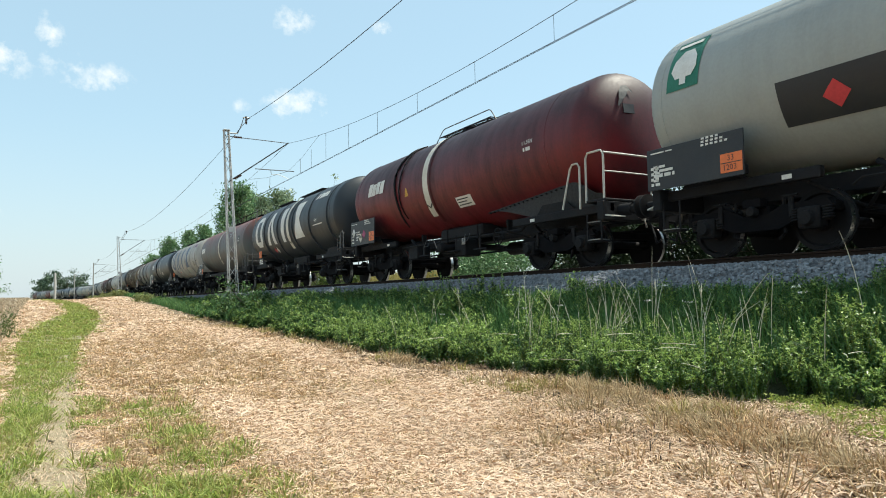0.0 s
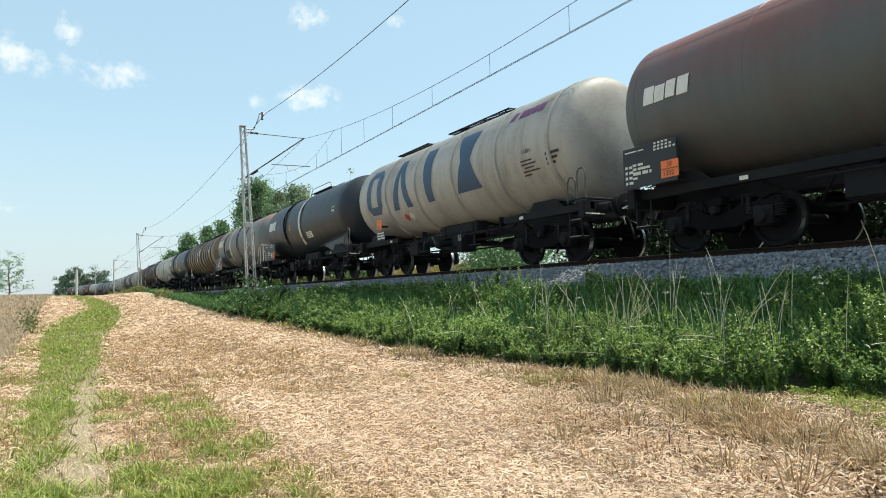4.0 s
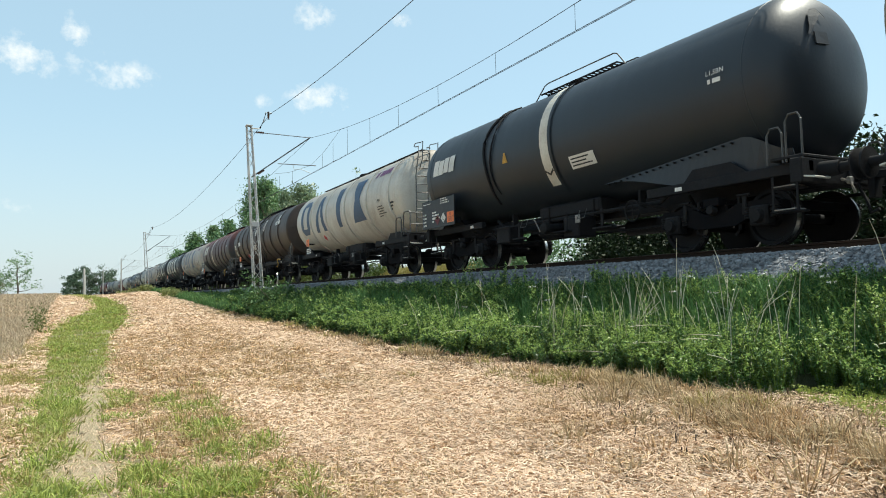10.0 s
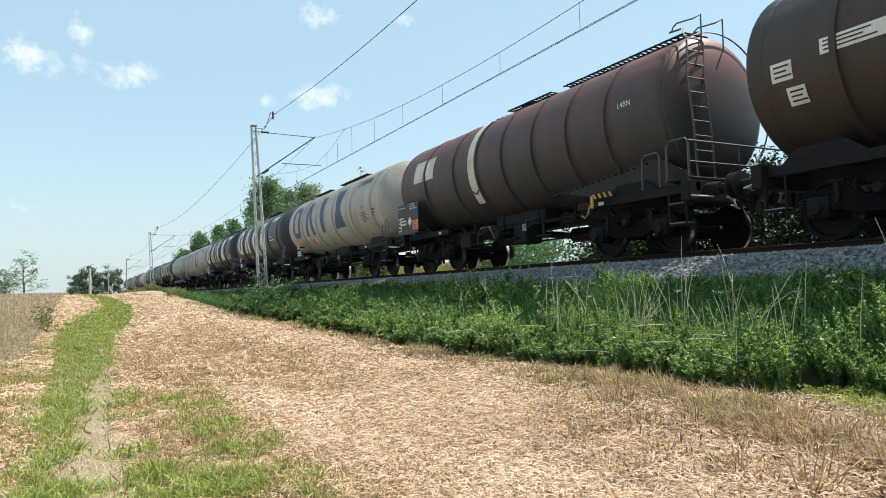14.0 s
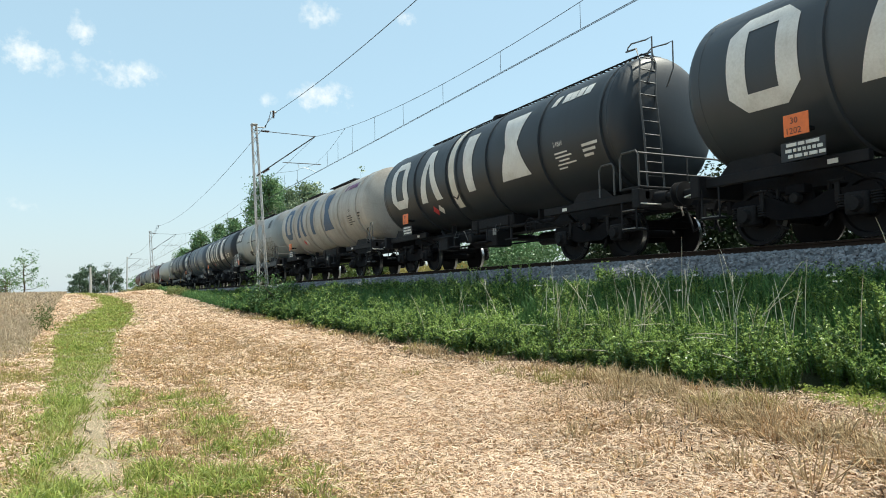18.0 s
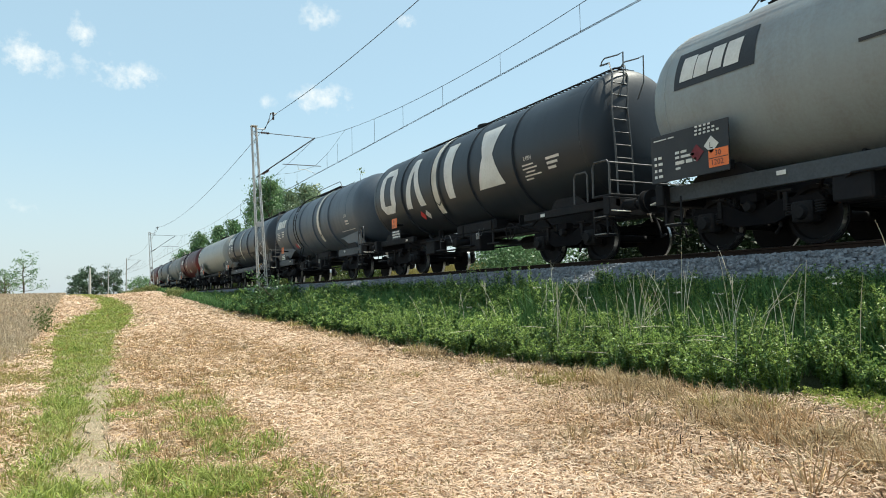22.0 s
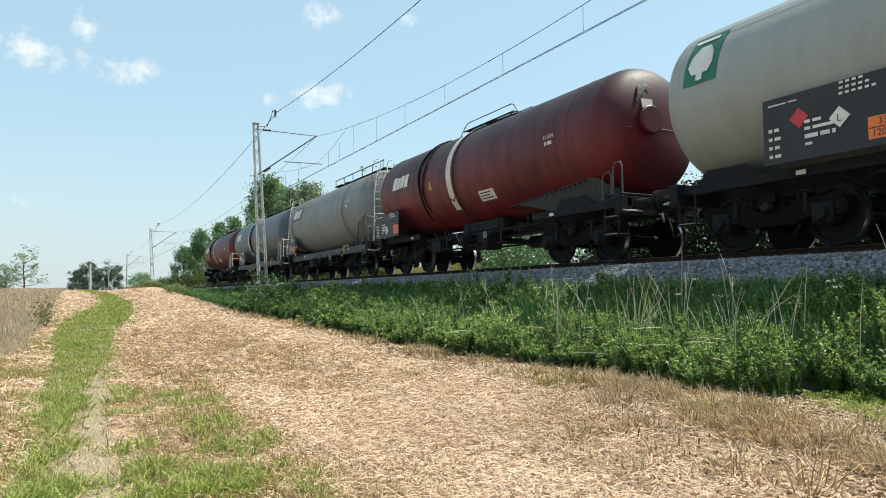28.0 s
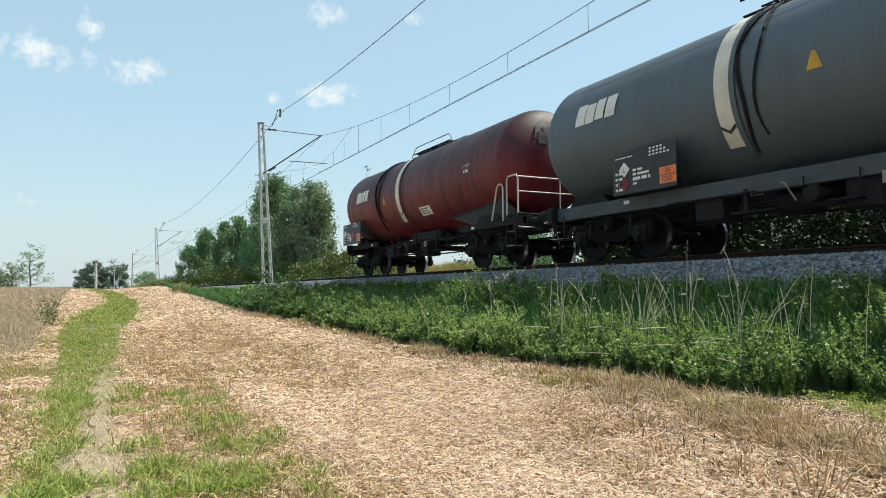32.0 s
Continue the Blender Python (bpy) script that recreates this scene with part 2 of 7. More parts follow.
class Shape:
    """Collects simple solids into one mesh."""

    def __init__(self):
        self.v, self.f, self.smooth = [], [], []

    def add(self, verts, faces, smooth=False):
        o = len(self.v)
        self.v += [tuple(p) for p in verts]
        self.f += [tuple(i + o for i in q) for q in faces]
        self.smooth += [smooth] * len(faces)
        return self

    def box(self, x0, x1, y0, y1, z0, z1, c=0.012):
        c = min(c, (x1 - x0) * 0.3, (y1 - y0) * 0.3, (z1 - z0) * 0.3)
        out = []
        for z, i in ((z0, c), (z0 + c, 0), (z1 - c, 0), (z1, c)):
            for x, y in ((x0 + i, y0 + i + c * (i == 0)), (x0 + i + c * (i == 0), y0 + i), (x1 - i - c * (i == 0), y0 + i), (x1 - i, y0 + i + c * (i == 0)),
                         (x1 - i, y1 - i - c * (i == 0)), (x1 - i - c * (i == 0), y1 - i), (x0 + i + c * (i == 0), y1 - i), (x0 + i, y1 - i - c * (i == 0))):
                out.append((x, y, z))
        fs = [tuple(range(7, -1, -1)), tuple(range(24, 32))]
        for r in range(3):
            for k in range(8):
                fs.append((r * 8 + k, r * 8 + (k + 1) % 8, r * 8 + 8 + (k + 1) % 8, r * 8 + 8 + k))
        return self.add(out, fs)

    def tube(self, pts, r=0.02, n=6, closed=True):
        """A round bar along points."""
        pts = [Vector(p) for p in pts]
        verts, faces = [], []
        for i, p in enumerate(pts):
            d = (pts[min(i + 1, len(pts) - 1)] - pts[max(i - 1, 0)]).normalized()
            a = d.cross(Vector((0, 0, 1)) if abs(d.z) < 0.9 else Vector((1, 0, 0))).normalized()
            b = d.cross(a)
            rr = r[i] if isinstance(r, (list, tuple)) else r
            verts += [p + (a * math.cos(t) + b * math.sin(t)) * rr for t in (2 * math.pi * k / n for k in range(n))]
        for i in range(len(pts) - 1):
            faces += [(i * n + k, i * n + (k + 1) % n, i * n + n + (k + 1) % n, i * n + n + k) for k in range(n)]
        if closed:
            faces += [tuple(range(n - 1, -1, -1)), tuple((len(pts) - 1) * n + k for k in range(n))]
        return self.add(verts, faces, True)

    def lathe(self, prof, axis="y", at=(0, 0, 0), n=24, cap=True):
        """Turned body: prof is rows of (place along axis, radius)."""
        verts, faces = [], []
        for s, r in prof:
            for k in range(n):
                a = 2 * math.pi * k / n
                c, d = r * math.cos(a), r * math.sin(a)
                verts.append({"y": (at[0] + c, at[1] + s, at[2] + d), "x": (at[0] + s, at[1] + c, at[2] + d), "z": (at[0] + c, at[1] + d, at[2] + s)}[axis])
        flip = axis != "y"
        for i in range(len(prof) - 1):
            for k in range(n):
                q = (i * n + k, i * n + n + k, i * n + n + (k + 1) % n, i * n + (k + 1) % n)
                faces.append(tuple(reversed(q)) if flip else q)
        if cap:
            faces += [tuple(range(n)), tuple((len(prof) - 1) * n + k for k in range(n - 1, -1, -1))]
        return self.add(verts, faces, True)

    def plate(self, quad, d):
        """A flat plate: four corners and a thickness vector."""
        d = Vector(d)
        v = [Vector(p) for p in quad]
        return self.add(v + [p + d for p in v], [(3, 2, 1, 0), (4, 5, 6, 7), (0, 1, 5, 4), (1, 2, 6, 5), (2, 3, 7, 6), (3, 0, 4, 7)])

    def mesh(self, name, m):
        me = mesh_from(name, self.v, self.f, m)
        me.polygons.foreach_set("use_smooth", self.smooth)
        if any(self.smooth):
            me.set_sharp_from_angle(angle=radians(42))
        return me


def part(name, shape, m, parent, label="", at=None):
    me = shape if isinstance(shape, bpy.types.Mesh) else shape.mesh(name, m)
    ob = new(name, me)
    ob.parent = parent
    if at is not None:
        ob.matrix_basis = at
    return tagged(ob, label) if label else ob


def thing(name, label, category, group="", kind="", m=None):
    ob = new(name)
    ob.empty_display_size = 0.3
    if m is not None:
        ob.matrix_basis = m
    return tagged(ob, label, category, group, kind)


# ---- the lie of the land ----
TRACK_X, RAIL_Z = 10.6, 1.9


def bend(y):
    """How far the line swings left beyond the straight."""
    d = max(0.0, y - 180.0)
    return -0.001 * d * d if d < 60 else -3.6 - 0.12 * (d - 60)


def step01(a, b, v):
    t = min(1.0, max(0.0, (v - a) / (b - a)))
    return t * t * (3 - 2 * t)


def field_z(x, y):
    rise = 1.62 * step01(24, 84, y) - 0.7 * step01(90, 170, y)
    rise += 0.22 * step01(2.0, 5.8, x)
    return rise + 0.03 * noise.noise((x * 0.4, y * 0.4, 0)) + 0.05 * noise.noise((x * 0.09, y * 0.09, 3))


def ground_z(x, y):
    xr = x - bend(y)
    bank = RAIL_Z - 0.72
    fz = field_z(x, y)
    if xr < 12:
        k = step01(6.2, 8.0, xr)
        return fz * (1 - k) + max(bank, fz - 0.1) * k
    k = step01(13.2, 16.0, xr)
    swell = 1.75 * step01(14.6, 17.6, xr) * step01(21, 27, y) * (1 - step01(40, 50, y)) * (1 - step01(40, 80, x))
    return bank * (1 - k) + (0.75 + swell + 0.1 * noise.noise((x * 0.05, y * 0.05, 9))) * k


PATH_Y = (-12, 5.5, 8, 11, 15.5, 25, 33, 42, 49, 58, 66, 76, 92)
PATH_L = (-0.42, -0.43, -0.46, -0.56, -0.64, -1.0, -0.95, -0.3, 0.8, 0.9, 0.5, -0.5, -2.0)
PATH_R = (0.3, 0.3, 0.34, 0.42, 0.54, 0.95, 1.75, 2.5, 2.75, 2.3, 1.6, 0.4, -1.0)


def path_side(y, f):
    """Across the farm track: f from 0 at its edge on the open field to 1 at its edge towards the railway."""
    return float(np.interp(y, PATH_Y, PATH_L)) * (1 - f) + float(np.interp(y, PATH_Y, PATH_R)) * f


WEED_Y, WEED_X = (2, 3.0, 3.7, 4.2, 5, 5.8, 7.1, 8.2, 9.5, 13, 25, 40, 60, 130), (6.4, 6.1, 5.82, 5.52, 5.3, 5.32, 5.3, 5.26, 5.2, 5.32, 6.2, 6.6, 6.6, 6.7)


# ---- ground, track ----
def spread(lo, hi, a, b, fine, grow):
    """Coordinates fine between a and b and ever wider outside."""
    mid = list(np.arange(a, b + 1e-6, fine))
    s, v = fine, b
    while v < hi:
        s *= grow
        v += s
        mid.append(min(v, hi))
    s, v, low = fine, a, []
    while v > lo:
        s *= grow
        v -= s
        low.append(max(v, lo))
    return low[::-1] + mid


def sheet(xs, ys, fn):
    verts = [(x, y, fn(x, y)) for y in ys for x in xs]
    nx = len(xs)
    faces = [(j * nx + i, j * nx + i + 1, j * nx + nx + i + 1, j * nx + nx + i) for j in range(len(ys) - 1) for i in range(nx - 1)]
    return verts, faces


def soil_mat(name, a, b2, c, fine=60.0, bump=0.6):
    m = bpy.data.materials.new(name)
    m.use_nodes = True
    nt = m.node_tree
    b = nt.nodes["Principled BSDF"]
    straw = ramp_node(nt, noise_node(nt, fine, 6, (1.0, 0.45, 1.0), 0.7), 0.35, 0.68)
    pat = ramp_node(nt, noise_node(nt, 1.1, 6, (1.0, 0.35, 1.0), 0.7), 0.4, 0.7)
    col = mix_node(nt, straw, b2, a)
    nn = nt.nodes.new("ShaderNodeMath")
    nn.operation = "MULTIPLY"
    nn.inputs[1].default_value = 0.7
    nt.links.new(pat, nn.inputs[0])
    col = mix_node(nt, nn.outputs[0], col, c)
    nt.links.new(col, b.inputs["Base Color"])
    b.inputs["Roughness"].default_value = 0.95
    bp = nt.nodes.new("ShaderNodeBump")
    bp.inputs["Strength"].default_value, bp.inputs["Distance"].default_value = bump, 0.04
    nt.links.new(straw, bp.inputs["Height"])
    nt.links.new(bp.outputs[0], b.inputs["Normal"])
    return m


M["stubble"] = soil_mat("straw stubble soil", (0.514, 0.364, 0.244), (0.184, 0.12, 0.079), (0.367, 0.253, 0.166))
M["turf"] = soil_mat("thin dry turf", (0.373, 0.311, 0.182), (0.151, 0.133, 0.067), (0.355, 0.284, 0.178))
# Bank soil is coloured dark to carry the shade under the plants.
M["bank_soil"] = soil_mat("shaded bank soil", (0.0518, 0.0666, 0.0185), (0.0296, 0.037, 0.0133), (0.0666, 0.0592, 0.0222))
M["rut"] = soil_mat("dry wheel rut", (0.4716, 0.3816, 0.2601), (0.2601, 0.2034, 0.1215), (0.3411, 0.2925, 0.1629))

gx, gy = spread(-2500, 2500, -9, 17, 0.4, 1.16), spread(-900, 3500, -6, 60, 0.8, 1.1)
gv, gf = sheet(gx, gy, ground_z)
gm = []
for q in gf:
    cx = sum(gv[i][0] for i in q) / 4
    cy = sum(gv[i][1] for i in q) / 4
    xr = cx - bend(cy)
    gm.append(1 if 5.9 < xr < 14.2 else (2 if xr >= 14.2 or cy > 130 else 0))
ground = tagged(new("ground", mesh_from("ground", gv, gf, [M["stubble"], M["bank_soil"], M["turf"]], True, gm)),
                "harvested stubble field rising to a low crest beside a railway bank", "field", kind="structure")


def strip(name, m, fa, fb, y0, y1, lift, label, cat, wob=0.0, step=0.4):
    """A strip along the farm track, with an uneven edge."""
    ys = list(np.arange(y0, y1, step))
    verts, faces = [], []
    n = 6
    for y in ys:
        for k in range(n):
            edge = (wob * 2.2 * noise.noise((k * 3.1, y * 0.9, 1.7)) + wob * noise.noise((k * 3.1, y * 3.3, 4.7))) if k in (0, n - 1) else 0
            x = path_side(y, fa + (fb - fa) * k / (n - 1)) + edge
            verts.append((x, y, ground_z(x, y) + lift))
    for j in range(len(ys) - 1):
        faces += [(j * n + k, j * n + k + 1, j * n + n + k + 1, j * n + n + k) for k in range(n - 1)]
    return tagged(new(name, mesh_from(name, verts, faces, m, True)), label, cat, kind="structure")


strip("farm_track", M["turf"], 0.0, 1.0, -11, 90, 0.012, "grassy green farm track winding over the stubble field", "path", 0.22)
strip("wheel_rut", M["rut"], 0.61, 0.83, -11, 11.5, 0.034, "bare pale earth wheel rut worn in the grassy track", "path", 0.07, 0.12)

# ballast bed
M["ballast"] = surface("blue grey crushed stone", (0.2042, 0.2127, 0.2255), (0.07659, 0.07659, 0.08085), 0.9, coarse=9, fine=30, amount=0.7, bump=1.0, bump_dist=0.05)
BED = [(-2.75, -0.74), (-1.65, -0.2), (-1.3, -0.16), (1.3, -0.16), (1.65, -0.2), (2.75, -0.74)]
ys = spread(-300, 900, -20, 80, 4, 1.15)
bv = [(TRACK_X + bend(y) + a, y, RAIL_Z + b) for y in ys for a, b in BED]
bf = [(j * 6 + k, j * 6 + k + 1, j * 6 + 7 + k, j * 6 + 6 + k) for j in range(len(ys) - 1) for k in range(5)]
ballast = tagged(new("ballast_bed", mesh_from("ballast_bed", bv, bf, M["ballast"])), "grey crushed stone ballast bed of a single railway track", "ballast", kind="structure")

rng = np.random.default_rng(5)


def stones(name, count, xa, xb, ya, yb, size):
    """Loose angular stones on the ballast slope, joined."""
    base = np.array([(-1, -1, -0.6), (1, -0.8, -0.7), (0.9, 1, -0.6), (-0.8, 0.9, -0.7), (-0.7, -0.6, 0.6), (0.6, -0.8, 0.5), (0.7, 0.6, 0.7), (-0.6, 0.8, 0.5)]) * 0.5
    fq = np.array([(3, 2, 1, 0), (4, 5, 6, 7), (0, 1, 5, 4), (1, 2, 6, 5), (2, 3, 7, 6), (3, 0, 4, 7)])
    xs = rng.uniform(xa, xb, count)
    yv = ya + (yb - ya) * rng.random(count) ** 1.7
    bx, bz = [b[0] for b in BED], [b[1] for b in BED]
    zs = RAIL_Z + np.interp(xs, bx, bz)
    ang = rng.uniform(0, 6.28, count)
    tilt = rng.uniform(-0.6, 0.6, count)
    sz = size * rng.uniform(0.6, 1.5, (count, 3))
    p = base[None] * sz[:, None, :] * rng.uniform(0.75, 1.2, (count, 8, 1))
    c, s = np.cos(ang)[:, None], np.sin(ang)[:, None]
    x, y, z = p[..., 0] * c - p[..., 1] * s, p[..., 0] * s + p[..., 1] * c, p[..., 2]
    ct, st = np.cos(tilt)[:, None], np.sin(tilt)[:, None]
    x, z = x * ct - z * st, x * st + z * ct
    w = np.stack([x + xs[:, None] + TRACK_X, y + yv[:, None], z + zs[:, None] + 0.01], -1)
    me = big_mesh(name, w[:, fq].reshape(-1, 3), 4, M["stone"])
    return me


def island_mat(name, a, b2, rough=0.9):
    m = bpy.data.materials.new(name)
    m.use_nodes = True
    nt = m.node_tree
    b = nt.nodes["Principled BSDF"]
    oi = noise_node(nt, 14, 3)
    nt.links.new(mix_node(nt, ramp_node(nt, oi, 0.3, 0.7), a, b2), b.inputs["Base Color"])
    b.inputs["Roughness"].default_value = rough
    return m


M["stone"] = island_mat("crushed granite", (0.3234, 0.3319, 0.3489), (0.07659, 0.07831, 0.0851))
ob = part("crushed_stone", stones("crushed_stone", 17000, -2.8, -0.95, 2, 42, 0.064), None, ballast)
tagged(ob, kind="stuff")

# sleepers and rails
sl = Shape().box(-1.3, 1.3, -0.13, 0.13, -0.36, -0.15, 0.02).mesh("sleeper", M["sleeper"])
track = thing("railway_track", "single railway track of rusty-sided rails on concrete sleepers", "track", kind="structure")
y = -12.0
for i in range(300):
    part("sleeper", sl, None, track, at=pose(TRACK_X + bend(y), y, RAIL_Z, 0, 0, rng.uniform(-0.4, 0.4)))
    y += 0.6
prof = [(-0.07, -0.15), (0.07, -0.15), (0.07, -0.138), (0.012, -0.12), (0.012, -0.04), (0.036, -0.032), (0.036, -0.004), (0.03, 0), (-0.03, 0), (-0.036, -0.004), (-0.036, -0.032), (-0.012, -0.04), (-0.012, -0.12), (-0.07, -0.138)]
for side in (-0.75, 0.75):
    rv, rf, ri = [], [], []
    ys = spread(-300, 900, -20, 180, 20, 1.02)
    n = len(prof)
    for j, y in enumerate(ys):
        rv += [(TRACK_X + bend(y) + side + a, y, RAIL_Z + b) for a, b in prof]
        if j:
            o = (j - 1) * n
            for k in range(n):
                rf.append((o + k, o + (k + 1) % n, o + n + (k + 1) % n, o + n + k))
                ri.append(1 if k in (6, 7, 8) else 0)
    part("rail", mesh_from("rail", rv, rf, [M["rail_side"], M["bright"]], False, ri), None, track, "rusty rail with a polished running surface")


# ---- overhead line ----
MASTS = [(7.85, -1.6, 0.42), (7.85, 34.8, 0.42), (7.8, 98.5, 0.42), (7.75, 165.0, 0.1), (5.9, 231.0, 0.0), (1.6, 297.0, 0.0)]
MAST_TOP, CAT_Z, CON_Z = 9.8, 9.45, 7.55


def mast(x, y, leanx, concrete_pole=False):
    t = thing("catenary_mast", "grey galvanised lattice catenary mast leaning slightly away from the track" if not concrete_pole else "slim pale concrete catenary mast beside the track",
              "mast", "masts along the line", m=pose(x, y, ground_z(x, y) + 0.1))
    z0 = ground_z(x, y) + 0.1
    h = MAST_TOP - z0
    part("foundation", Shape().box(-0.35, 0.35, -0.35, 0.35, -0.6, 0.12, 0.03), M["concrete"], t, "pale concrete foundation block")
    if concrete_pole:
        part("pole", Shape().lathe([(0.1, 0.17), (h, 0.1)], "z", n=10), M["concrete"], t)
    else:
        a0, a1 = 0.21, 0.11

        def corner(k, f):
            a = a0 + (a1 - a0) * f
            sx, sy = ((-1, -1), (1, -1), (1, 1), (-1, 1))[k]
            return Vector((sx * a - leanx * f, sy * a, 0.1 + (h - 0.1) * f))

        for k in range(4):
            part("chord", Shape().tube([corner(k, 0), corner(k, 1)], 0.032, 4), M["galvanised"], t)
        n = 15
        for k in range(4):
            zig = [corner((k + j % 2) % 4, j / n) for j in range(n + 1)]
            part("bracing", Shape().tube(zig, 0.013, 4), M["galvanised"], t)
        part("cap", Shape().box(-leanx - 0.16, -leanx + 0.16, -0.16, 0.16, h - 0.03, h + 0.03), M["galvanised"], t)
        part("junction_box", Shape().box(-leanx * 0.42 - 0.16, -leanx * 0.42 + 0.16, -0.27, -0.2, h * 0.4, h * 0.4 + 0.26), M["galvanised"], t)
    # cantilever over the track
    dx = TRACK_X + bend(y) - x
    cz, kz = CAT_Z - z0, CON_Z - z0
    xt = -leanx
    part("top_tie", Shape().tube([(xt * 0.96, 0, cz + 0.06), (dx, 0, cz)], 0.02), M["wire"], t)
    part("strut", Shape().tube([(xt * 0.72, 0, kz - 0.35), (dx, 0, cz + 0.02)], 0.035), M["wire"], t)
    part("registration_arm", Shape().tube([(dx * 0.42 + xt * 0.3, 0, kz + 0.42), (dx + 0.3, 0, kz + 0.44)], 0.022), M["wire"], t)
    part("steady_arm", Shape().tube([(dx * 0.66, 0, kz + 0.4), (dx * 0.68, 0, kz + 0.18), (dx * 0.8, 0, kz + 0.22), (dx, 0, kz + 0.03)], 0.014), M["galvanised"], t)
    ins = []
    for s in np.linspace(0, 0.36, 7):
        ins += [(s, 0.035), (s + 0.02, 0.07), (s + 0.04, 0.035)]
    for nm, p, r in (("tie_insulator", (xt * 0.96 + 0.35, 0, cz + 0.055), 0), ("strut_insulator", (xt * 0.72 + 0.3, 0, kz - 0.17), -33)):
        part(nm, Shape().lathe(ins, "x", n=8), M["insulator"], t, at=pose(*p, 0, r, 0))
    # bent arm that carries the feeder
    part("feeder_arm", Shape().tube([(xt + 0.1, 0, h - 0.12), (xt + 0.55, 0, h - 0.1), (xt + 0.75, 0, h + 0.35), (xt + 0.85, 0, h + 0.75), (xt + 1.15, 0, h + 0.75)], 0.035), M["galvanised"], t)
    part("feeder_insulator", Shape().lathe(ins, "z", n=8), M["insulator"], t, at=pose(xt + 0.98, 0, h + 0.42))
    return t


for x, y, ln in MASTS:
    mast(x, y, ln, y > 120)

line = thing("overhead_line", "thin dark overhead contact line with messenger wire and droppers above the track", "overhead wires", kind="structure")


def sag(a, b, drop, n=24):
    return [tuple(np.array(a) * (1 - s) + np.array(b) * s - np.array((0, 0, drop * 4 * s * (1 - s)))) for s in np.linspace(0, 1, n)]


for (xa, ya, la), (xb, yb, lb) in zip(MASTS, MASTS[1:]):
    ca, cb = (TRACK_X + bend(ya), ya), (TRACK_X + bend(yb), yb)
    part("messenger_wire", Shape().tube(sag((*ca, CAT_Z), (*cb, CAT_Z), 1.3), 0.009, 5), M["wire"], line)
    part("contact_wire", Shape().tube(sag((*ca, CON_Z), (*cb, CON_Z), 0.02), 0.009, 5), M["wire"], line)
    part("contact_wire", Shape().tube(sag((ca[0] + 0.05, ca[1], CON_Z), (cb[0] + 0.05, cb[1], CON_Z), 0.02), 0.008, 5), M["wire"], line)
    for s0, s1 in ((0.0, 0.13), (1.0, 0.87)):
        def pt(s, drop, z):
            return np.array((ca[0] * (1 - s) + cb[0] * s, ya * (1 - s) + yb * s, z - drop * 4 * s * (1 - s)))
        part("bridle_wire", Shape().tube([pt(s0 + (s1 - s0) * 0.02, 1.3, CAT_Z) * (1, 1, 0) + (0, 0, CON_Z + 0.45), pt(s0 + (s1 - s0) * 0.5, 1.3, CAT_Z) * (1, 1, 0) + (0, 0, CON_Z + 0.75), pt(s1, 1.3, CAT_Z)], 0.008, 4), M["wire"], line)
    for s in (0.055, 0.1, 0.155, 0.23, 0.31, 0.4, 0.5, 0.6, 0.69, 0.77, 0.845, 0.9, 0.945):
        p = pt(s, 1.3, CAT_Z)
        top = p[2] if 0.13 <= s <= 0.87 else CON_Z + 0.45 + 0.55 * min(s, 1 - s) / 0.13
        part("dropper", Shape().tube([(p[0], p[1], CON_Z), (p[0], p[1], top)], 0.007, 4), M["wire"], line)
    za, zb = MAST_TOP + 0.75, MAST_TOP + 0.75
    part("feeder_wire", Shape().tube(sag((xa - la + 1.12, ya, za), (xb - lb + 1.12, yb, zb), 0.74 if ya < 0 else 1.1), 0.013, 5), M["wire"], line)


# ---- the train ----
TANK_R, TANK_Z = 1.42, 2.75


def shell(y, a, r, half, droop, zc=0.0):
    """A point on a tank's shell: along, angle up from the near side, radius."""
    k = max(0.0, 1 - abs(y) / half)
    s = math.sin(a)
    return (-r * math.cos(a), y, zc + r * s - (droop * k * -s if s < 0 else 0))


def end_reach(q, dome, cone):
    """How far a tank end stands out at q of its radius: a dished end, or a shallow cone with a tight knuckle."""
    if not cone:
        return dome * math.sqrt(max(0.0, 1 - q ** (2 / 0.82)))
    return dome * (1 - 0.62 * q) if q < 0.93 else dome * 0.4234 * math.sqrt(max(0.0, 1 - ((q - 0.93) / 0.07) ** 2))


def tank_mesh(name, half, dome, r, droop, m, cone=False, n=48):
    rows = []
    for k in range(15):
        a = k / 14 * math.pi / 2
        q = math.sin(a) ** 0.82 if not cone else (0.93 * k / 6 if k < 7 else 0.93 + 0.07 * math.sin((k - 6) / 8 * math.pi / 2))
        rows.append((-half - end_reach(q, dome, cone), r * q if k else 0.02))
    rows += [(y, r) for y in np.linspace(-half, half, 9)[1:-1]]
    rows += [(-y, rr) for y, rr in rows[14::-1]]
    v, fcs = [], []
    for y, rr in rows:
        for k in range(n):
            v.append(shell(y, 2 * math.pi * k / n, rr, half, droop))
    for i in range(len(rows) - 1):
        for k in range(n):
            fcs.append((i * n + k, i * n + (k + 1) % n, i * n + n + (k + 1) % n, i * n + n + k))
    fcs += [tuple(range(n - 1, -1, -1)), tuple((len(rows) - 1) * n + k for k in range(n))]
    return mesh_from(name, v, fcs, m, True)


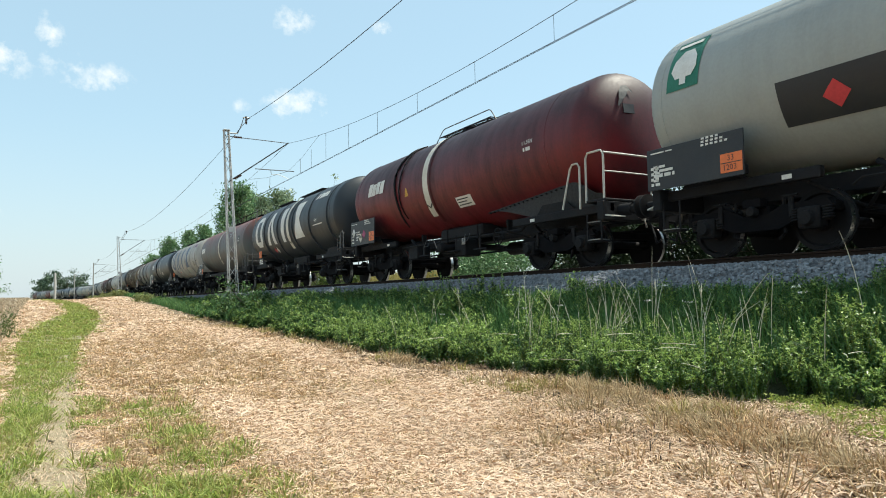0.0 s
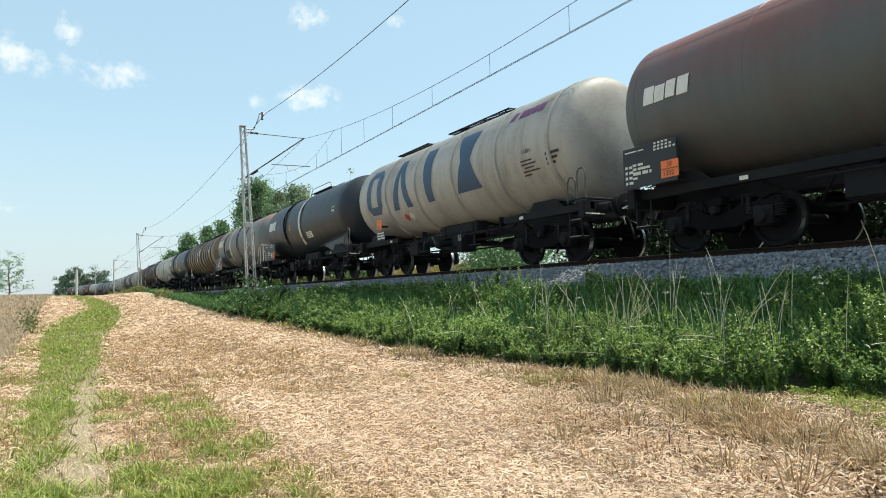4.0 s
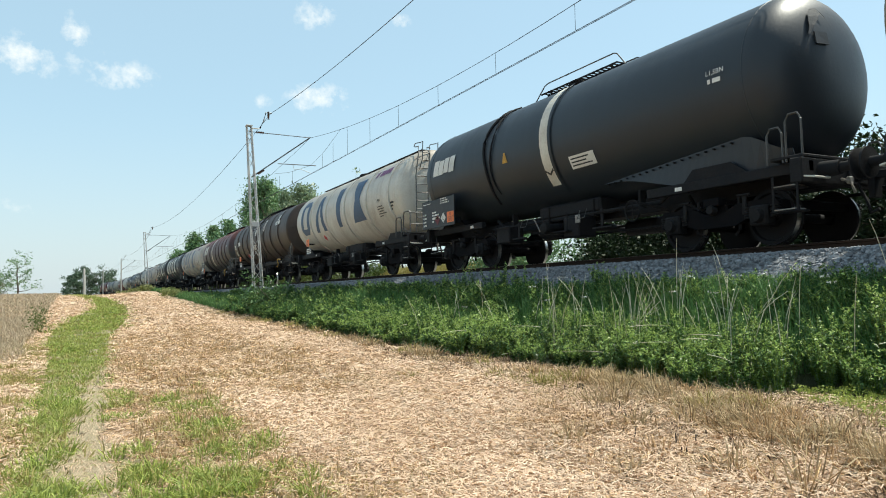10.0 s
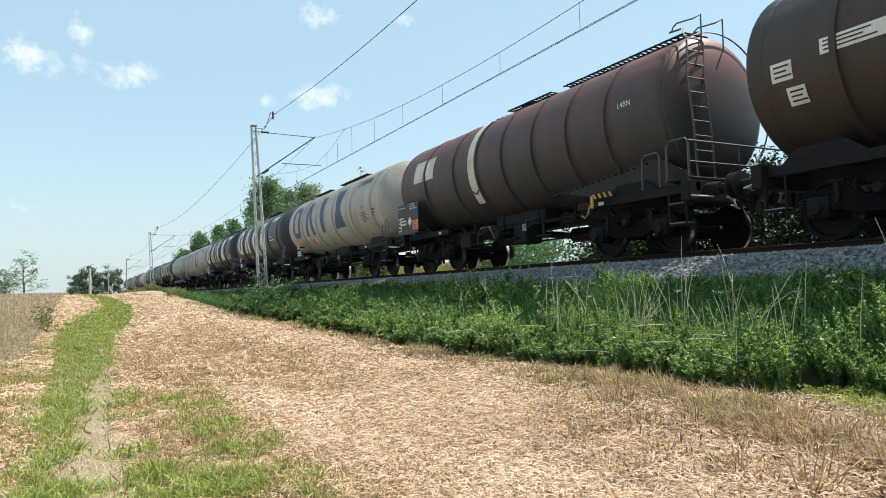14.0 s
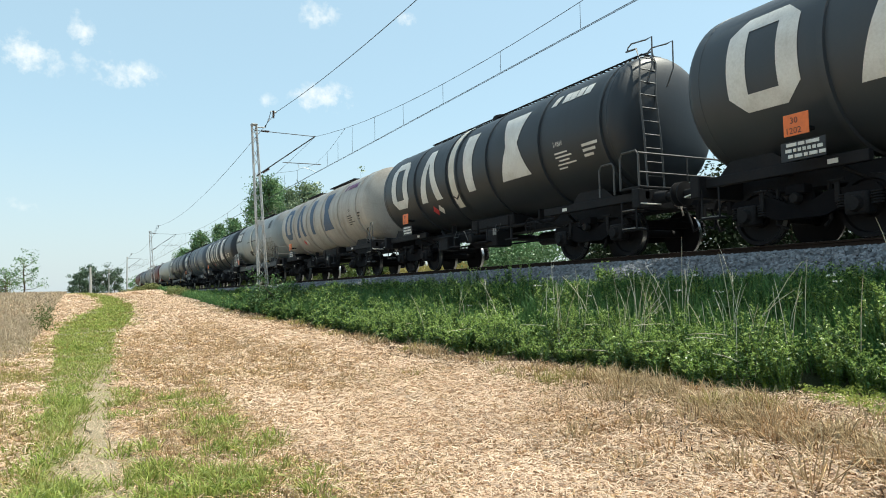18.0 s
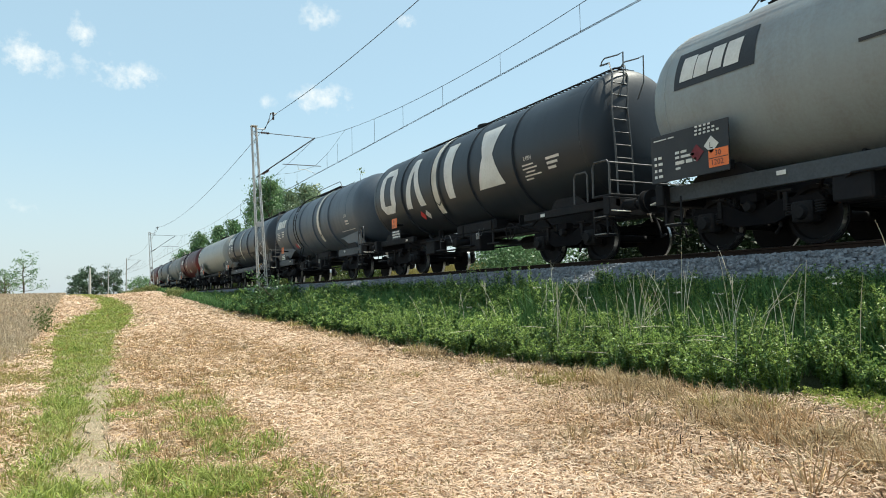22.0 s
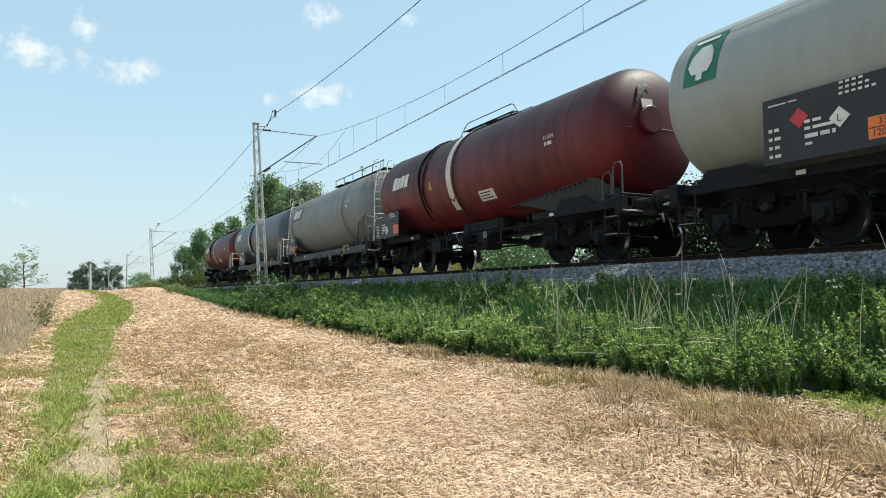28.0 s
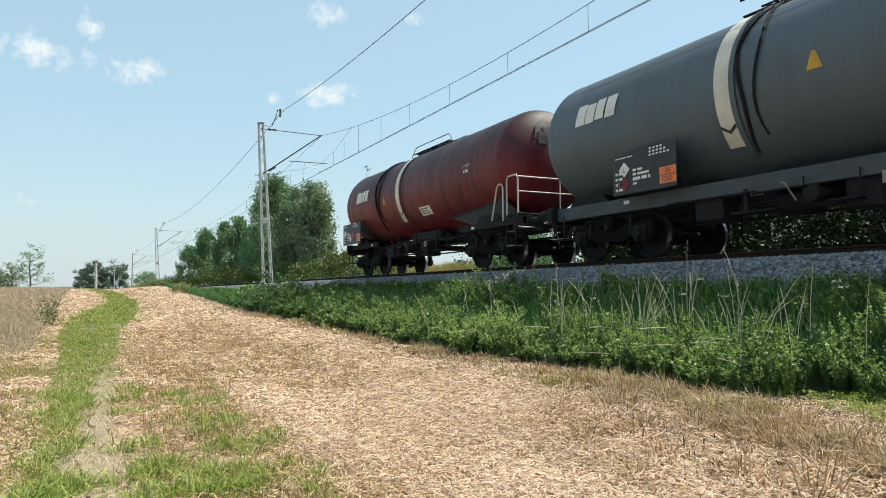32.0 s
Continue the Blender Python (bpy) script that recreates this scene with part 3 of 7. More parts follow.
def decal(quads, r, half, droop, m, name, lift=0.008, n=8):
    """Paint on the shell: four-cornered shapes given as (along, up) in metres on the unrolled near side."""
    v, fcs, seen = [], [], {}
    for q in quads:
        (a0, b0), (a1, b1), (a2, b2), (a3, b3) = q
        ids = []
        for j in range(n + 1):
            s = j / n
            for c, d in (((a0 + (a3 - a0) * s), (b0 + (b3 - b0) * s)), ((a1 + (a2 - a1) * s), (b1 + (b2 - b1) * s))):
                key = (round(c, 3), round(d, 3))
                if key not in seen:
                    seen[key] = len(v)
                    v.append(shell(c, d / r, r + lift, half, droop))
                ids.append(seen[key])
        fcs += [(ids[2 * j], ids[2 * j + 1], ids[2 * j + 3], ids[2 * j + 2]) for j in range(n)]
    return mesh_from(name, v, fcs, m, True)


def rect(a, b, w, h):
    """From its rear lower corner: w towards the front, h up."""
    return ((a, b), (a - w, b), (a - w, b + h), (a, b + h))


TEXTS = {}


def text_mesh(s):
    if s not in TEXTS:
        c = bpy.data.curves.new("text", "FONT")
        c.body, c.size, c.resolution_u = s, 1.0, 2
        o = bpy.data.objects.new("text", c)
        TEXTS[s] = bpy.data.meshes.new_from_object(o)
        bpy.data.objects.remove(o)
    return TEXTS[s]


def wrapped_text(s, a, b, size, r, half, droop, m):
    src = text_mesh(s)
    v = [shell(a - p.co.x * size, (b + p.co.y * size) / r, r + 0.01, half, droop) for p in src.vertices]
    return mesh_from("lettering", v, [tuple(p.vertices) for p in src.polygons], m)


def flat_text(s, size, m):
    """Upright writing on a board that faces the near side; starts at its origin, runs to the front."""
    src = text_mesh(s)
    v = [(0, -p.co.x * size, p.co.y * size) for p in src.vertices]
    return mesh_from("lettering", v, [tuple(p.vertices) for p in src.polygons], m)


# bogie meshes, shared by all wagons
def bogie_meshes():
    fr = Shape()
    for s in (-1, 1):
        x = s * 1.0
        pts = [(-1.25, 0.62), (-1.15, 0.74), (-0.45, 0.72), (-0.2, 0.6), (0.2, 0.6), (0.45, 0.72), (1.15, 0.74), (1.25, 0.62), (0.75, 0.5), (0.4, 0.36), (-0.4, 0.36), (-0.75, 0.5)]
        n = len(pts)
        fr.add([(x - 0.06, a, b) for a, b in pts] + [(x + 0.06, a, b) for a, b in pts],
               [tuple(range(n)), tuple(range(2 * n - 1, n - 1, -1))] + [(k, n + k, n + (k + 1) % n, (k + 1) % n) for k in range(n)])
    fr.box(-1.0, 1.0, -0.2, 0.2, 0.5, 0.76, 0.03).box(-1.0, 1.0, -1.24, -1.12, 0.56, 0.7).box(-1.0, 1.0, 1.12, 1.24, 0.56, 0.7)
    fr.box(-1.15, -0.95, -0.16, 0.16, 0.72, 0.86)
    ws = Shape()
    ws.lathe([(-1.05, 0.06), (-0.8, 0.08), (0.8, 0.08), (1.05, 0.06)], "x", n=10)
    for s in (-1, 1):
        p = [(0.68, 0.1), (0.68, 0.485), (0.71, 0.485), (0.715, 0.46), (0.815, 0.452), (0.815, 0.39), (0.77, 0.37), (0.76, 0.17), (0.83, 0.15), (0.84, 0.08)]
        ws.lathe([(s * a, b) for a, b in (p if s > 0 else p[::-1])][::1], "x", n=28, cap=False)
    box = Shape().box(-0.12, 0.12, -0.17, 0.17, -0.15, 0.17, 0.03).lathe([(-0.2, 0.1), (-0.12, 0.12)], "x", n=12)
    sp = Shape()
    sp.tube([(0.075 * math.cos(t), 0.075 * math.sin(t), 0.02 + t * 0.0062) for t in np.linspace(0, 2 * math.pi * 5, 50)], 0.016, 5)
    wm = ws.mesh("wheelset", M["wheel"])
    wm.materials.append(M["bright"])
    for p in wm.polygons:
        rr = math.hypot(p.center.y, p.center.z)
        if (0.44 < rr < 0.468) and 0.715 < abs(p.center.x) < 0.82:
            p.material_index = 1
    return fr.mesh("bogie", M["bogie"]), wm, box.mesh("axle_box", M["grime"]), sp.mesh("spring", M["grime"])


BOGIE, WHEELSET, AXLE_BOX, SPRING = bogie_meshes()
BOLT = Shape().lathe([(-0.02, 0.018), (0.04, 0.018)], "y", n=6).mesh("bolt", M["steel"])
BUFFER = Shape().lathe([(-0.05, 0.13), (0.3, 0.11), (0.3, 0.075), (0.52, 0.075), (0.53, 0.225), (0.56, 0.225), (0.575, 0.18), (0.58, 0.05)], "y", n=20).mesh("buffer", M["steel"])
COUPLER = Shape().box(-0.06, 0.06, 0, 0.55, -0.06, 0.06).box(-0.1, 0.1, 0.2, 0.3, -0.35, 0.05).mesh("coupling", M["steel"])
HOSE = Shape().tube([(0, 0, 0), (0, 0.2, -0.05), (0, 0.32, -0.3), (0, 0.38, -0.5), (0, 0.5, -0.45)], 0.026).mesh("brake_hose", M["steel"])
RIBS = {}
WHEELSETS, WAGONS = [], []

PAINTS = dict(
    pale=tank_paint("pale grey tank paint", (0.33, 0.345, 0.325), (0.17, 0.165, 0.15), None, 0.35, 0.3, 0.4),
    red=tank_paint("oxide red tank paint", (0.16, 0.01, 0.014), (0.024, 0.008, 0.011), (0.035, 0.009, 0.012), 0.95, 0.95, 0.42, 0.7, 0.3, -0.3),
    black=tank_paint("black tank paint", (0.023, 0.0288, 0.03556), (0.0391, 0.0408, 0.04318), None, 0.5, 0.3, 0.4),
    rusty=tank_paint("rusty grey tank paint", (0.098, 0.11, 0.11), (0.055, 0.05, 0.047), (0.19, 0.072, 0.057), 0.6, 0.2, 0.45, 0.9, 0.8, -0.1),
    cream=tank_paint("cream tank paint", (0.45, 0.43, 0.39), (0.165, 0.145, 0.122), (0.17, 0.115, 0.08), 0.75, 0.4, 0.44, 0.35),
    offwhite=tank_paint("off-white tank paint", (0.6, 0.585, 0.53), (0.23, 0.185, 0.14), (0.28, 0.18, 0.115), 0.65, 0.5, 0.42, 0.35),
    dusty=tank_paint("dusty black tank paint", (0.0414, 0.0492, 0.05715), (0.0644, 0.0672, 0.07112), None, 0.5, 0.2, 0.4),
    char=tank_paint("charcoal tank paint", (0.01802, 0.02411, 0.03231), (0.0284, 0.03175, 0.03769), None, 0.5, 0.3, 0.38),
    greige=tank_paint("dirty greige tank paint", (0.165, 0.182, 0.178), (0.1, 0.092, 0.082), (0.3, 0.14, 0.09), 0.6, 0.25, 0.46, 0.8, 0.2),
    tan=tank_paint("tan dusty tank paint", (0.24, 0.185, 0.12), (0.1, 0.072, 0.05), (0.065, 0.038, 0.03), 0.65, 0.9, 0.45, 0.7),
    brown=tank_paint("brown dirty tank paint", (0.058, 0.042, 0.033), (0.026, 0.0185, 0.0175), (0.052, 0.026, 0.021), 0.7, 0.85, 0.45, 0.5),
    maroon=tank_paint("maroon grey tank paint", (0.038, 0.043, 0.046), (0.022, 0.021, 0.022), (0.15, 0.052, 0.043), 0.6, 0.15, 0.44, 0.9, 0.75, -0.3),
    slate=tank_paint("slate grey tank paint", (0.07885, 0.1034, 0.1332), (0.04301, 0.05079, 0.0617), None, 0.45, 0.35, 0.4),
    ink=tank_paint("ink dark slate tank paint", (0.0253, 0.0336, 0.04699), (0.0207, 0.024, 0.03048), None, 0.45, 0.3, 0.36),
    dove=tank_paint("dove grey tank paint", (0.28, 0.318, 0.325), (0.15, 0.145, 0.135), (0.2, 0.12, 0.085), 0.5, 0.3, 0.42, 0.4),
    blue=tank_paint("blue grey tank paint", (0.086, 0.1126, 0.1348), (0.0516, 0.05808, 0.0651), (0.0946, 0.0704, 0.0558), 0.5, 0.4, 0.42, 0.25),
    lgrey=tank_paint("light grey tank paint", (0.225, 0.245, 0.245), (0.115, 0.108, 0.098), (0.17, 0.1, 0.065), 0.55, 0.4, 0.5, 0.5),
)


def big_marks(starts, h):
    """Large painted blocks of a fleet mark as plain shapes: cut-corner block, wedge, upturned wedge, waisted block."""
    b, w = -0.42 * h, 1.26
    g, a, t, x = starts
    c, st = 0.28, 0.36
    yield [((g - c, b), (g - w + c, b), (g - w, b + c), (g, b + c)), rect(g, b + c, st, h - 2 * c), rect(g - w + st, b + c, st, h - 2 * c), ((g, b + h - c), (g - w, b + h - c), (g - w + c, b + h), (g - c, b + h))]
    yield [((a, b), (a - 0.4, b), (a - 0.68, b + h * 0.72), (a - 0.4, b + h * 0.72)), ((a - 1.0, b), (a - 1.4, b), (a - 1.0, b + h * 0.72), (a - 0.72, b + h * 0.72)), ((a - 0.4, b + h * 0.72), (a - 1.0, b + h * 0.72), (a - 0.9, b + h), (a - 0.5, b + h))]
    yield [((t - 0.36, b), (t - 0.74, b), (t - 0.86, b + h), (t - 0.22, b + h))]
    yield [((x, b), (x - w, b), (x - w * 0.7, b + h * 0.5), (x - w * 0.3, b + h * 0.5)), ((x - w * 0.3, b + h * 0.5), (x - w * 0.7, b + h * 0.5), (x - w * 0.92, b + h), (x - w * 0.08, b + h))]


def small_mark(a, b, h, w):
    """A small fleet name as four plain slanted blocks."""
    k = w / 4
    for i, (f, lo, hi) in enumerate(((0.94, 0.0, 1.0), (0.9, 0.0, 0.92), (0.84, 0.05, 1.0), (0.94, 0.0, 1.0))):
        d, e = lo * h, hi * h
        yield [((a - i * k - d * 0.1, b + d), (a - i * k - k * f - d * 0.1, b + d), (a - i * k - k * f - e * 0.1, b + e), (a - i * k - e * 0.1, b + e))]


def wagon(spec):
    """A four-axle tank wagon; origin at rail level, its rear towards +y, near side towards -x."""
    L, rear, front = spec["length"], 0.62, 1.15
    t = thing("tank_wagon", spec["label"], "tank wagon", "wagons of the tank train")
    y1, y0 = L / 2 - rear, -L / 2 + front
    mid, dome = (y1 + y0) / 2, spec.get("dome", 0.42)
    half = (y1 - y0) / 2 - dome * 0.5
    r, droop = spec.get("r", TANK_R), spec.get("droop", 0.1)
    mat = PAINTS[spec["paint"]]
    tank = part("tank", tank_mesh("tank", half, dome, r, droop, mat, bool(spec.get("cone"))), None, t, at=pose(0, mid, TANK_Z))

    def u(d):
        """Along the tank, from metres in front of its rear end."""
        return half + dome * 0.5 - d

    def paint(quads, m, name, label="", n=8):
        return part(name, decal(quads, r, half, droop, M[m], name, n=n), None, tank, label)

    # ribs
    for f in spec.get("ribs", ()):
        key = (round(r, 3), "rib")
        if key not in RIBS:
            RIBS[key] = Shape().lathe([(-0.06, r - 0.02), (-0.045, r + 0.05), (0.045, r + 0.05), (0.06, r - 0.02)], "y", n=48, cap=False)
        if (key, spec["paint"]) not in RIBS:
            RIBS[(key, spec["paint"])] = RIBS[key].mesh("rib", M[spec["rib_paint"]] if "rib_paint" in spec else mat)
        part("rib", RIBS[(key, spec["paint"])], None, tank, at=pose(0, u(f), -0.04))
    # thin weld seams
    for f in spec.get("seams", (0.35, 11.8)):
        if ("seam", spec["paint"]) not in RIBS:
            RIBS[("seam", spec["paint"])] = Shape().lathe([(-0.02, r - 0.006), (0, r + 0.008), (0.02, r - 0.006)], "y", n=48, cap=False).mesh("seam", mat)
        part("seam", RIBS[("seam", spec["paint"])], None, tank, at=pose(0, u(f), 0))
    for fa, fb, b in spec.get("lagging", ()):
        edge = [shell(u(fa), 1.3, r + 0.015, half, droop), shell(u(fa), b / r, r + 0.015, half, droop), shell(u(fb), b / r, r + 0.015, half, droop), shell(u(fb), 1.3, r + 0.015, half, droop)]
        part("lagging_edge", Shape().tube([shell(u(fa), a, r + 0.012, half, droop) for a in np.linspace(1.4, b / r, 6)] + [edge[2]] + [shell(u(fb), a, r + 0.012, half, droop) for a in np.linspace(b / r, 1.4, 6)], 0.018, 5), M["dark_rib"], tank, "raised edge of a lagging sheet")
    if "band" in spec:
        f = u(spec["band"])
        w = spec.get("band_w", 0.3)
        part("band", decal([rect(f, -0.74 * r, w, 2.1 * r)], r, half, droop, M["cream_band"], "band", 0.02, 16), None, tank, "pale painted band round the tank")
        part("strap_buckle", decal([((f, -0.49 * r), (f - w * 0.5, -0.56 * r), (f - w * 0.5, -0.52 * r), (f, -0.45 * r)), ((f - w * 0.5, -0.56 * r), (f - w, -0.49 * r), (f - w, -0.45 * r), (f - w * 0.5, -0.52 * r))], r, half, droop, M["blackpaint"], "strap_buckle", 0.028, 2), None, tank, "dark notch where the band is joined")
        part("band_strap", decal([rect(f - w - 0.02, -0.9 * r, 0.09, 2.3 * r)], r, half, droop, mat, "band_strap", 0.035, 16), None, tank)
    if "big" in spec:
        for q in big_marks([u(d) for d in spec["big_at"]], 1.6):
            paint(q, spec["big"], "fleet_mark", "large painted block of the fleet mark", 12)
    if "mark" in spec:
        m, fa, b, h, w = spec["mark"]
        if spec.get("mark_board"):
            paint([rect(u(fa) + 0.12, b - 0.12, w + 0.4, h + 0.26)], spec["mark_board"], "mark_board", "painted board behind the fleet mark")
        for q in small_mark(u(fa), b, h, w):
            part("fleet_mark", decal(q, r, half, droop, M[m], "fleet_mark", 0.014), None, tank, "small painted block of the fleet mark")
    if "owner" in spec:
        m, fa = spec["owner"]
        paint([((u(fa), 0.75), (u(fa) - 0.2, 0.75), (u(fa) - 0.3, 1.03), (u(fa) - 0.1, 1.03))], m, "owner_mark", "small painted owner's mark")
        for q in small_mark(u(fa) - 0.4, 0.75, 0.27, 0.98):
            paint(q, m, "owner_mark", "small painted owner's mark")
    for j, (m, fa, b, w, h) in enumerate(spec.get("patches", ())):
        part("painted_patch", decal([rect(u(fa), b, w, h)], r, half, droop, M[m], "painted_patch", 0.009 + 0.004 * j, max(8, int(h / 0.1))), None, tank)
        if m == "white" and h > 0.2:
            for k, f in ((0.2, 0.8), (0.46, 0.6), (0.72, 0.72)):
                part("writing_bar", decal([rect(u(fa) - 0.05, b + h * k, w * f, h * 0.1)], r, half, droop, M["panel"], "writing_bar", 0.013 + 0.004 * j), None, tank, "dark line of writing as a bar")
    for fa, b, m in spec.get("diamonds", ()):
        s = 0.2
        part("diamond_plate", decal([((u(fa) + s, b), (u(fa), b - s), (u(fa) - s, b), (u(fa), b + s))], r, half, droop, M[m], "diamond_plate", 0.024), None, tank)
    if spec.get("blob"):
        q = [((u(0.66), 0.3), (u(1.0), 0.3), (u(1.08), 0.45), (u(0.56), 0.45)), ((u(0.56), 0.45), (u(1.08), 0.45), (u(1.05), 0.66), (u(0.6), 0.66)), ((u(0.6), 0.66), (u(1.05), 0.66), (u(0.94), 0.84), (u(0.74), 0.84)), rect(u(0.76), 0.18, 0.13, 0.13)]
        part("sign_shape", decal(q, r, half, droop, M["white"], "sign_shape", 0.02), None, tank, "white rounded shape on the green sign")
        part("lettering_bar", decal([rect(u(0.55), 0.96, 0.5, 0.08)], r, half, droop, M["white"], "lettering_bar", 0.02), None, tank, "white line of writing as a bar")
    if "small_print" in spec:
        m, fa, b = spec["small_print"]
        for k, (dx, w) in enumerate(((0, 0.75), (0, 0.95), (0.1, 0.6), (0, 1.1), (0, 0.5))):
            part("writing_bar", decal([rect(u(fa) - dx, b - 0.085 * k, w * 0.6, 0.034)], r, half, droop, M[m], "writing_bar", 0.012), None, tank, "small line of writing as a bar")
        for k in range(3):
            part("writing_bar", decal([rect(u(fa + 0.95), b - 0.11 * k, 0.5 - 0.1 * k, 0.06)], r, half, droop, M[m], "writing_bar", 0.012), None, tank, "small line of writing as a bar")
    for s, fa, b, size, m in spec.get("texts", ()):
        part("lettering", wrapped_text(s, u(fa), b, size * 0.8, r, half, droop, M[m]), None, tank, "small painted lettering")
        if s == "L1,5BN":
            for k, w in ((0.04, 0.06), (0.14, 0.16)):
                part("writing_bar", decal([rect(u(fa) - k, b - size * 0.95, w, size * 0.5)], r, half, droop, M[m], "writing_bar", 0.012), None, tank, "small line of writing as a bar")
    for fa, b, s in spec.get("triangles", ()):
        paint([((u(fa), b), (u(fa) - s, b), (u(fa) - s * 0.62, b + s), (u(fa) - s * 0.38, b + s))], "yellow", "warning_triangle", "yellow warning triangle")
    if spec.get("scrawl"):
        g = random.Random(4)
        for j in range(9):
            a0 = u(6.4 + j * 0.48)
            pts, b0 = [], -1.3 + 0.12 * (j % 2) + (0.0 if j < 5 else 0.3)
            w, hh, kx = 0.36 + 0.1 * g.random(), 0.5 + 0.2 * g.random(), 0.12 * g.random()
            for da, db in ((0, 0), (0.06, 1), (0.9, 1.05), (1, 0.62), (0.4, 0.55), (0.42, 0.4), (1.05, 0.35), (0.95, 0), (0.3, -0.04), (0.34, 0.24), (0.7, 0.26)):
                pts.append((a0 - w * da - kx * db, b0 + hh * db))
            part("scrawl", Shape().tube([shell(a, b / r, r + 0.004, half, droop) for a, b in pts], 0.013, 4), M["scrawl"], tank, "dark sprayed graffiti stroke")
    # underframe
    painted = "apron" in spec or spec["paint"] in ("blue", "lgrey", "dove")
    for s in (-1, 1):
        for ya, yb in (((-L / 2 + 0.62, L / 2 - 0.62),) if spec.get("framed") else ((-L / 2 + 0.62, -L / 2 + 3.9), (L / 2 - 3.6, L / 2 - 0.62))):
            part("side_sill", Shape().box(s * 1.12 - 0.06, s * 1.12 + 0.06, ya, yb, 0.92 if painted else 1.03, 1.2), M["frame_paint" if painted else "steel"], t)
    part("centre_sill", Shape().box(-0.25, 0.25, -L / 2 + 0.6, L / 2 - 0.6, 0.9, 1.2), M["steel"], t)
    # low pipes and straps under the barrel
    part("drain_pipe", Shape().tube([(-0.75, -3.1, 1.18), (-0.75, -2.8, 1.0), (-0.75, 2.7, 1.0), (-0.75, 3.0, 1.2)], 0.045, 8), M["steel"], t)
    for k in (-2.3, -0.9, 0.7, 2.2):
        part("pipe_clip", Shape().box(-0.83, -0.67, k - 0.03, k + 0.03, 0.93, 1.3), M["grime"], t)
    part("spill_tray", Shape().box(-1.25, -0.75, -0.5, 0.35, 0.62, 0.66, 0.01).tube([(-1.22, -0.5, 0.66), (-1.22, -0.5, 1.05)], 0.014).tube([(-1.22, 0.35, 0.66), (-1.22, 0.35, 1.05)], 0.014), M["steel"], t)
    part("valve_lever", Shape().tube([(-1.26, 0.45, 0.7), (-1.28, 0.62, 0.98), (-1.28, 0.68, 1.0)], 0.014), M["worn"], t, "worn valve lever")
    for e in (-1, 1):
        yy = e * (L / 2 - 0.62)
        part("headstock", Shape().box(-1.35, 1.35, min(yy, yy - e * 0.2), max(yy, yy - e * 0.2), 0.86, 1.24, 0.02), M["steel"], t)
        for x in (-0.875, 0.875):
            part("buffer", BUFFER, None, t, at=pose(x, yy, 1.06, 0, 0, 0 if e > 0 else 180))
        part("coupling", COUPLER, None, t, at=pose(0, yy, 1.0, 0, 0, 0 if e > 0 else 180))
        for x in (-0.35, 0.35):
            part("brake_hose", HOSE, None, t, at=pose(x, yy, 0.9, 0, 0, 0 if e > 0 else 180))
        # saddle plates under the tank ends
        ys = mid + e * (half - 0.9)
        sd = Shape()
        for s in (-1, 1):
            sd.plate([(s * 1.09, ys - 0.7, 1.18), (s * 1.09, ys + 0.7, 1.18), (s * 1.1, ys + 0.45, 1.42), (s * 1.1, ys - 0.35, 1.42)], (0.02, 0, 0))
        sd.box(-1.02, 1.02, ys - 0.08, ys + 0.08, 1.15, 1.42)
        part("saddle", sd, M["steel"], t)
    # aprons: the tank's skin carried down to the sill, swept up towards the middle; a belly plate is a long one at the front
    plates = [(e, run, -0.66, 0.12, "apron") for e, run in zip((-1, 1), spec.get("apron", ()))]
    if spec.get("belly"):
        plates.append((-1, 3.9, -0.68, 0.24, "belly_plate"))
    for e, run, a0, da, name in plates:
        pv, n = [], 25
        for i in range(n):
            f = i / (n - 1)
            d = 0.6 - (run + 0.6) * f
            y = e * (half + d)
            sweep = step01(0.4, 1.0, f)
            top = shell(min(half, max(-half, y)), a0 - da * f, r + 0.012, half, droop)
            top = (top[0] - 0.02 * step01(-0.3, 0.2, d), y, top[2] - 0.42 * step01(-0.35, 0.6, d))
            low = (-1.0, y, 1.14 - TANK_Z)
            low = tuple(p + (q - p) * sweep * 0.96 for p, q in zip(low, top))
            pv += [top, low, (low[0] + 0.02, y, low[2]), (top[0] + 0.02, y, top[2])]
        pf = [(4 * i + k, 4 * i + (k + 1) % 4, 4 * i + 4 + (k + 1) % 4, 4 * i + 4 + k) for i in range(n - 1) for k in range(4)]
        pf += [(0, 1, 2, 3), tuple(4 * n - 4 + k for k in (3, 2, 1, 0))]
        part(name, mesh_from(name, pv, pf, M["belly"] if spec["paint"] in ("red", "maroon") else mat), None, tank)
        for p in pv[24:-4:4]:
            if name == "belly_plate":
                part("bolt", BOLT, None, t, at=pose(p[0] - 0.01, mid + p[1], TANK_Z + p[2] - 0.05, 0, 0, 90))
    # bogies
    for e in (-1, 1):
        bg = part("bogie", BOGIE, None, t, at=pose(0, e * (L / 2 - 2.45), 0))
        for k in (-0.9, 0.9):
            w = part("wheelset", WHEELSET, None, bg)
            w.matrix_parent_inverse = pose(0, k, 0.46)
            WHEELSETS.append(w)
            for x in (-1.02, 1.02):
                part("axle_box", AXLE_BOX, None, bg, at=pose(x, k, 0.47, 0, 0, 0 if x < 0 else 180))
                for d in (-0.24, 0.24):
                    part("spring", SPRING, None, bg, at=pose(x, k + d, 0.42))
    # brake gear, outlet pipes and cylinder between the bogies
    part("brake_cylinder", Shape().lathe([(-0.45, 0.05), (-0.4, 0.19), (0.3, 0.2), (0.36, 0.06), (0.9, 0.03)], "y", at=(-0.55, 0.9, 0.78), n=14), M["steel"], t)
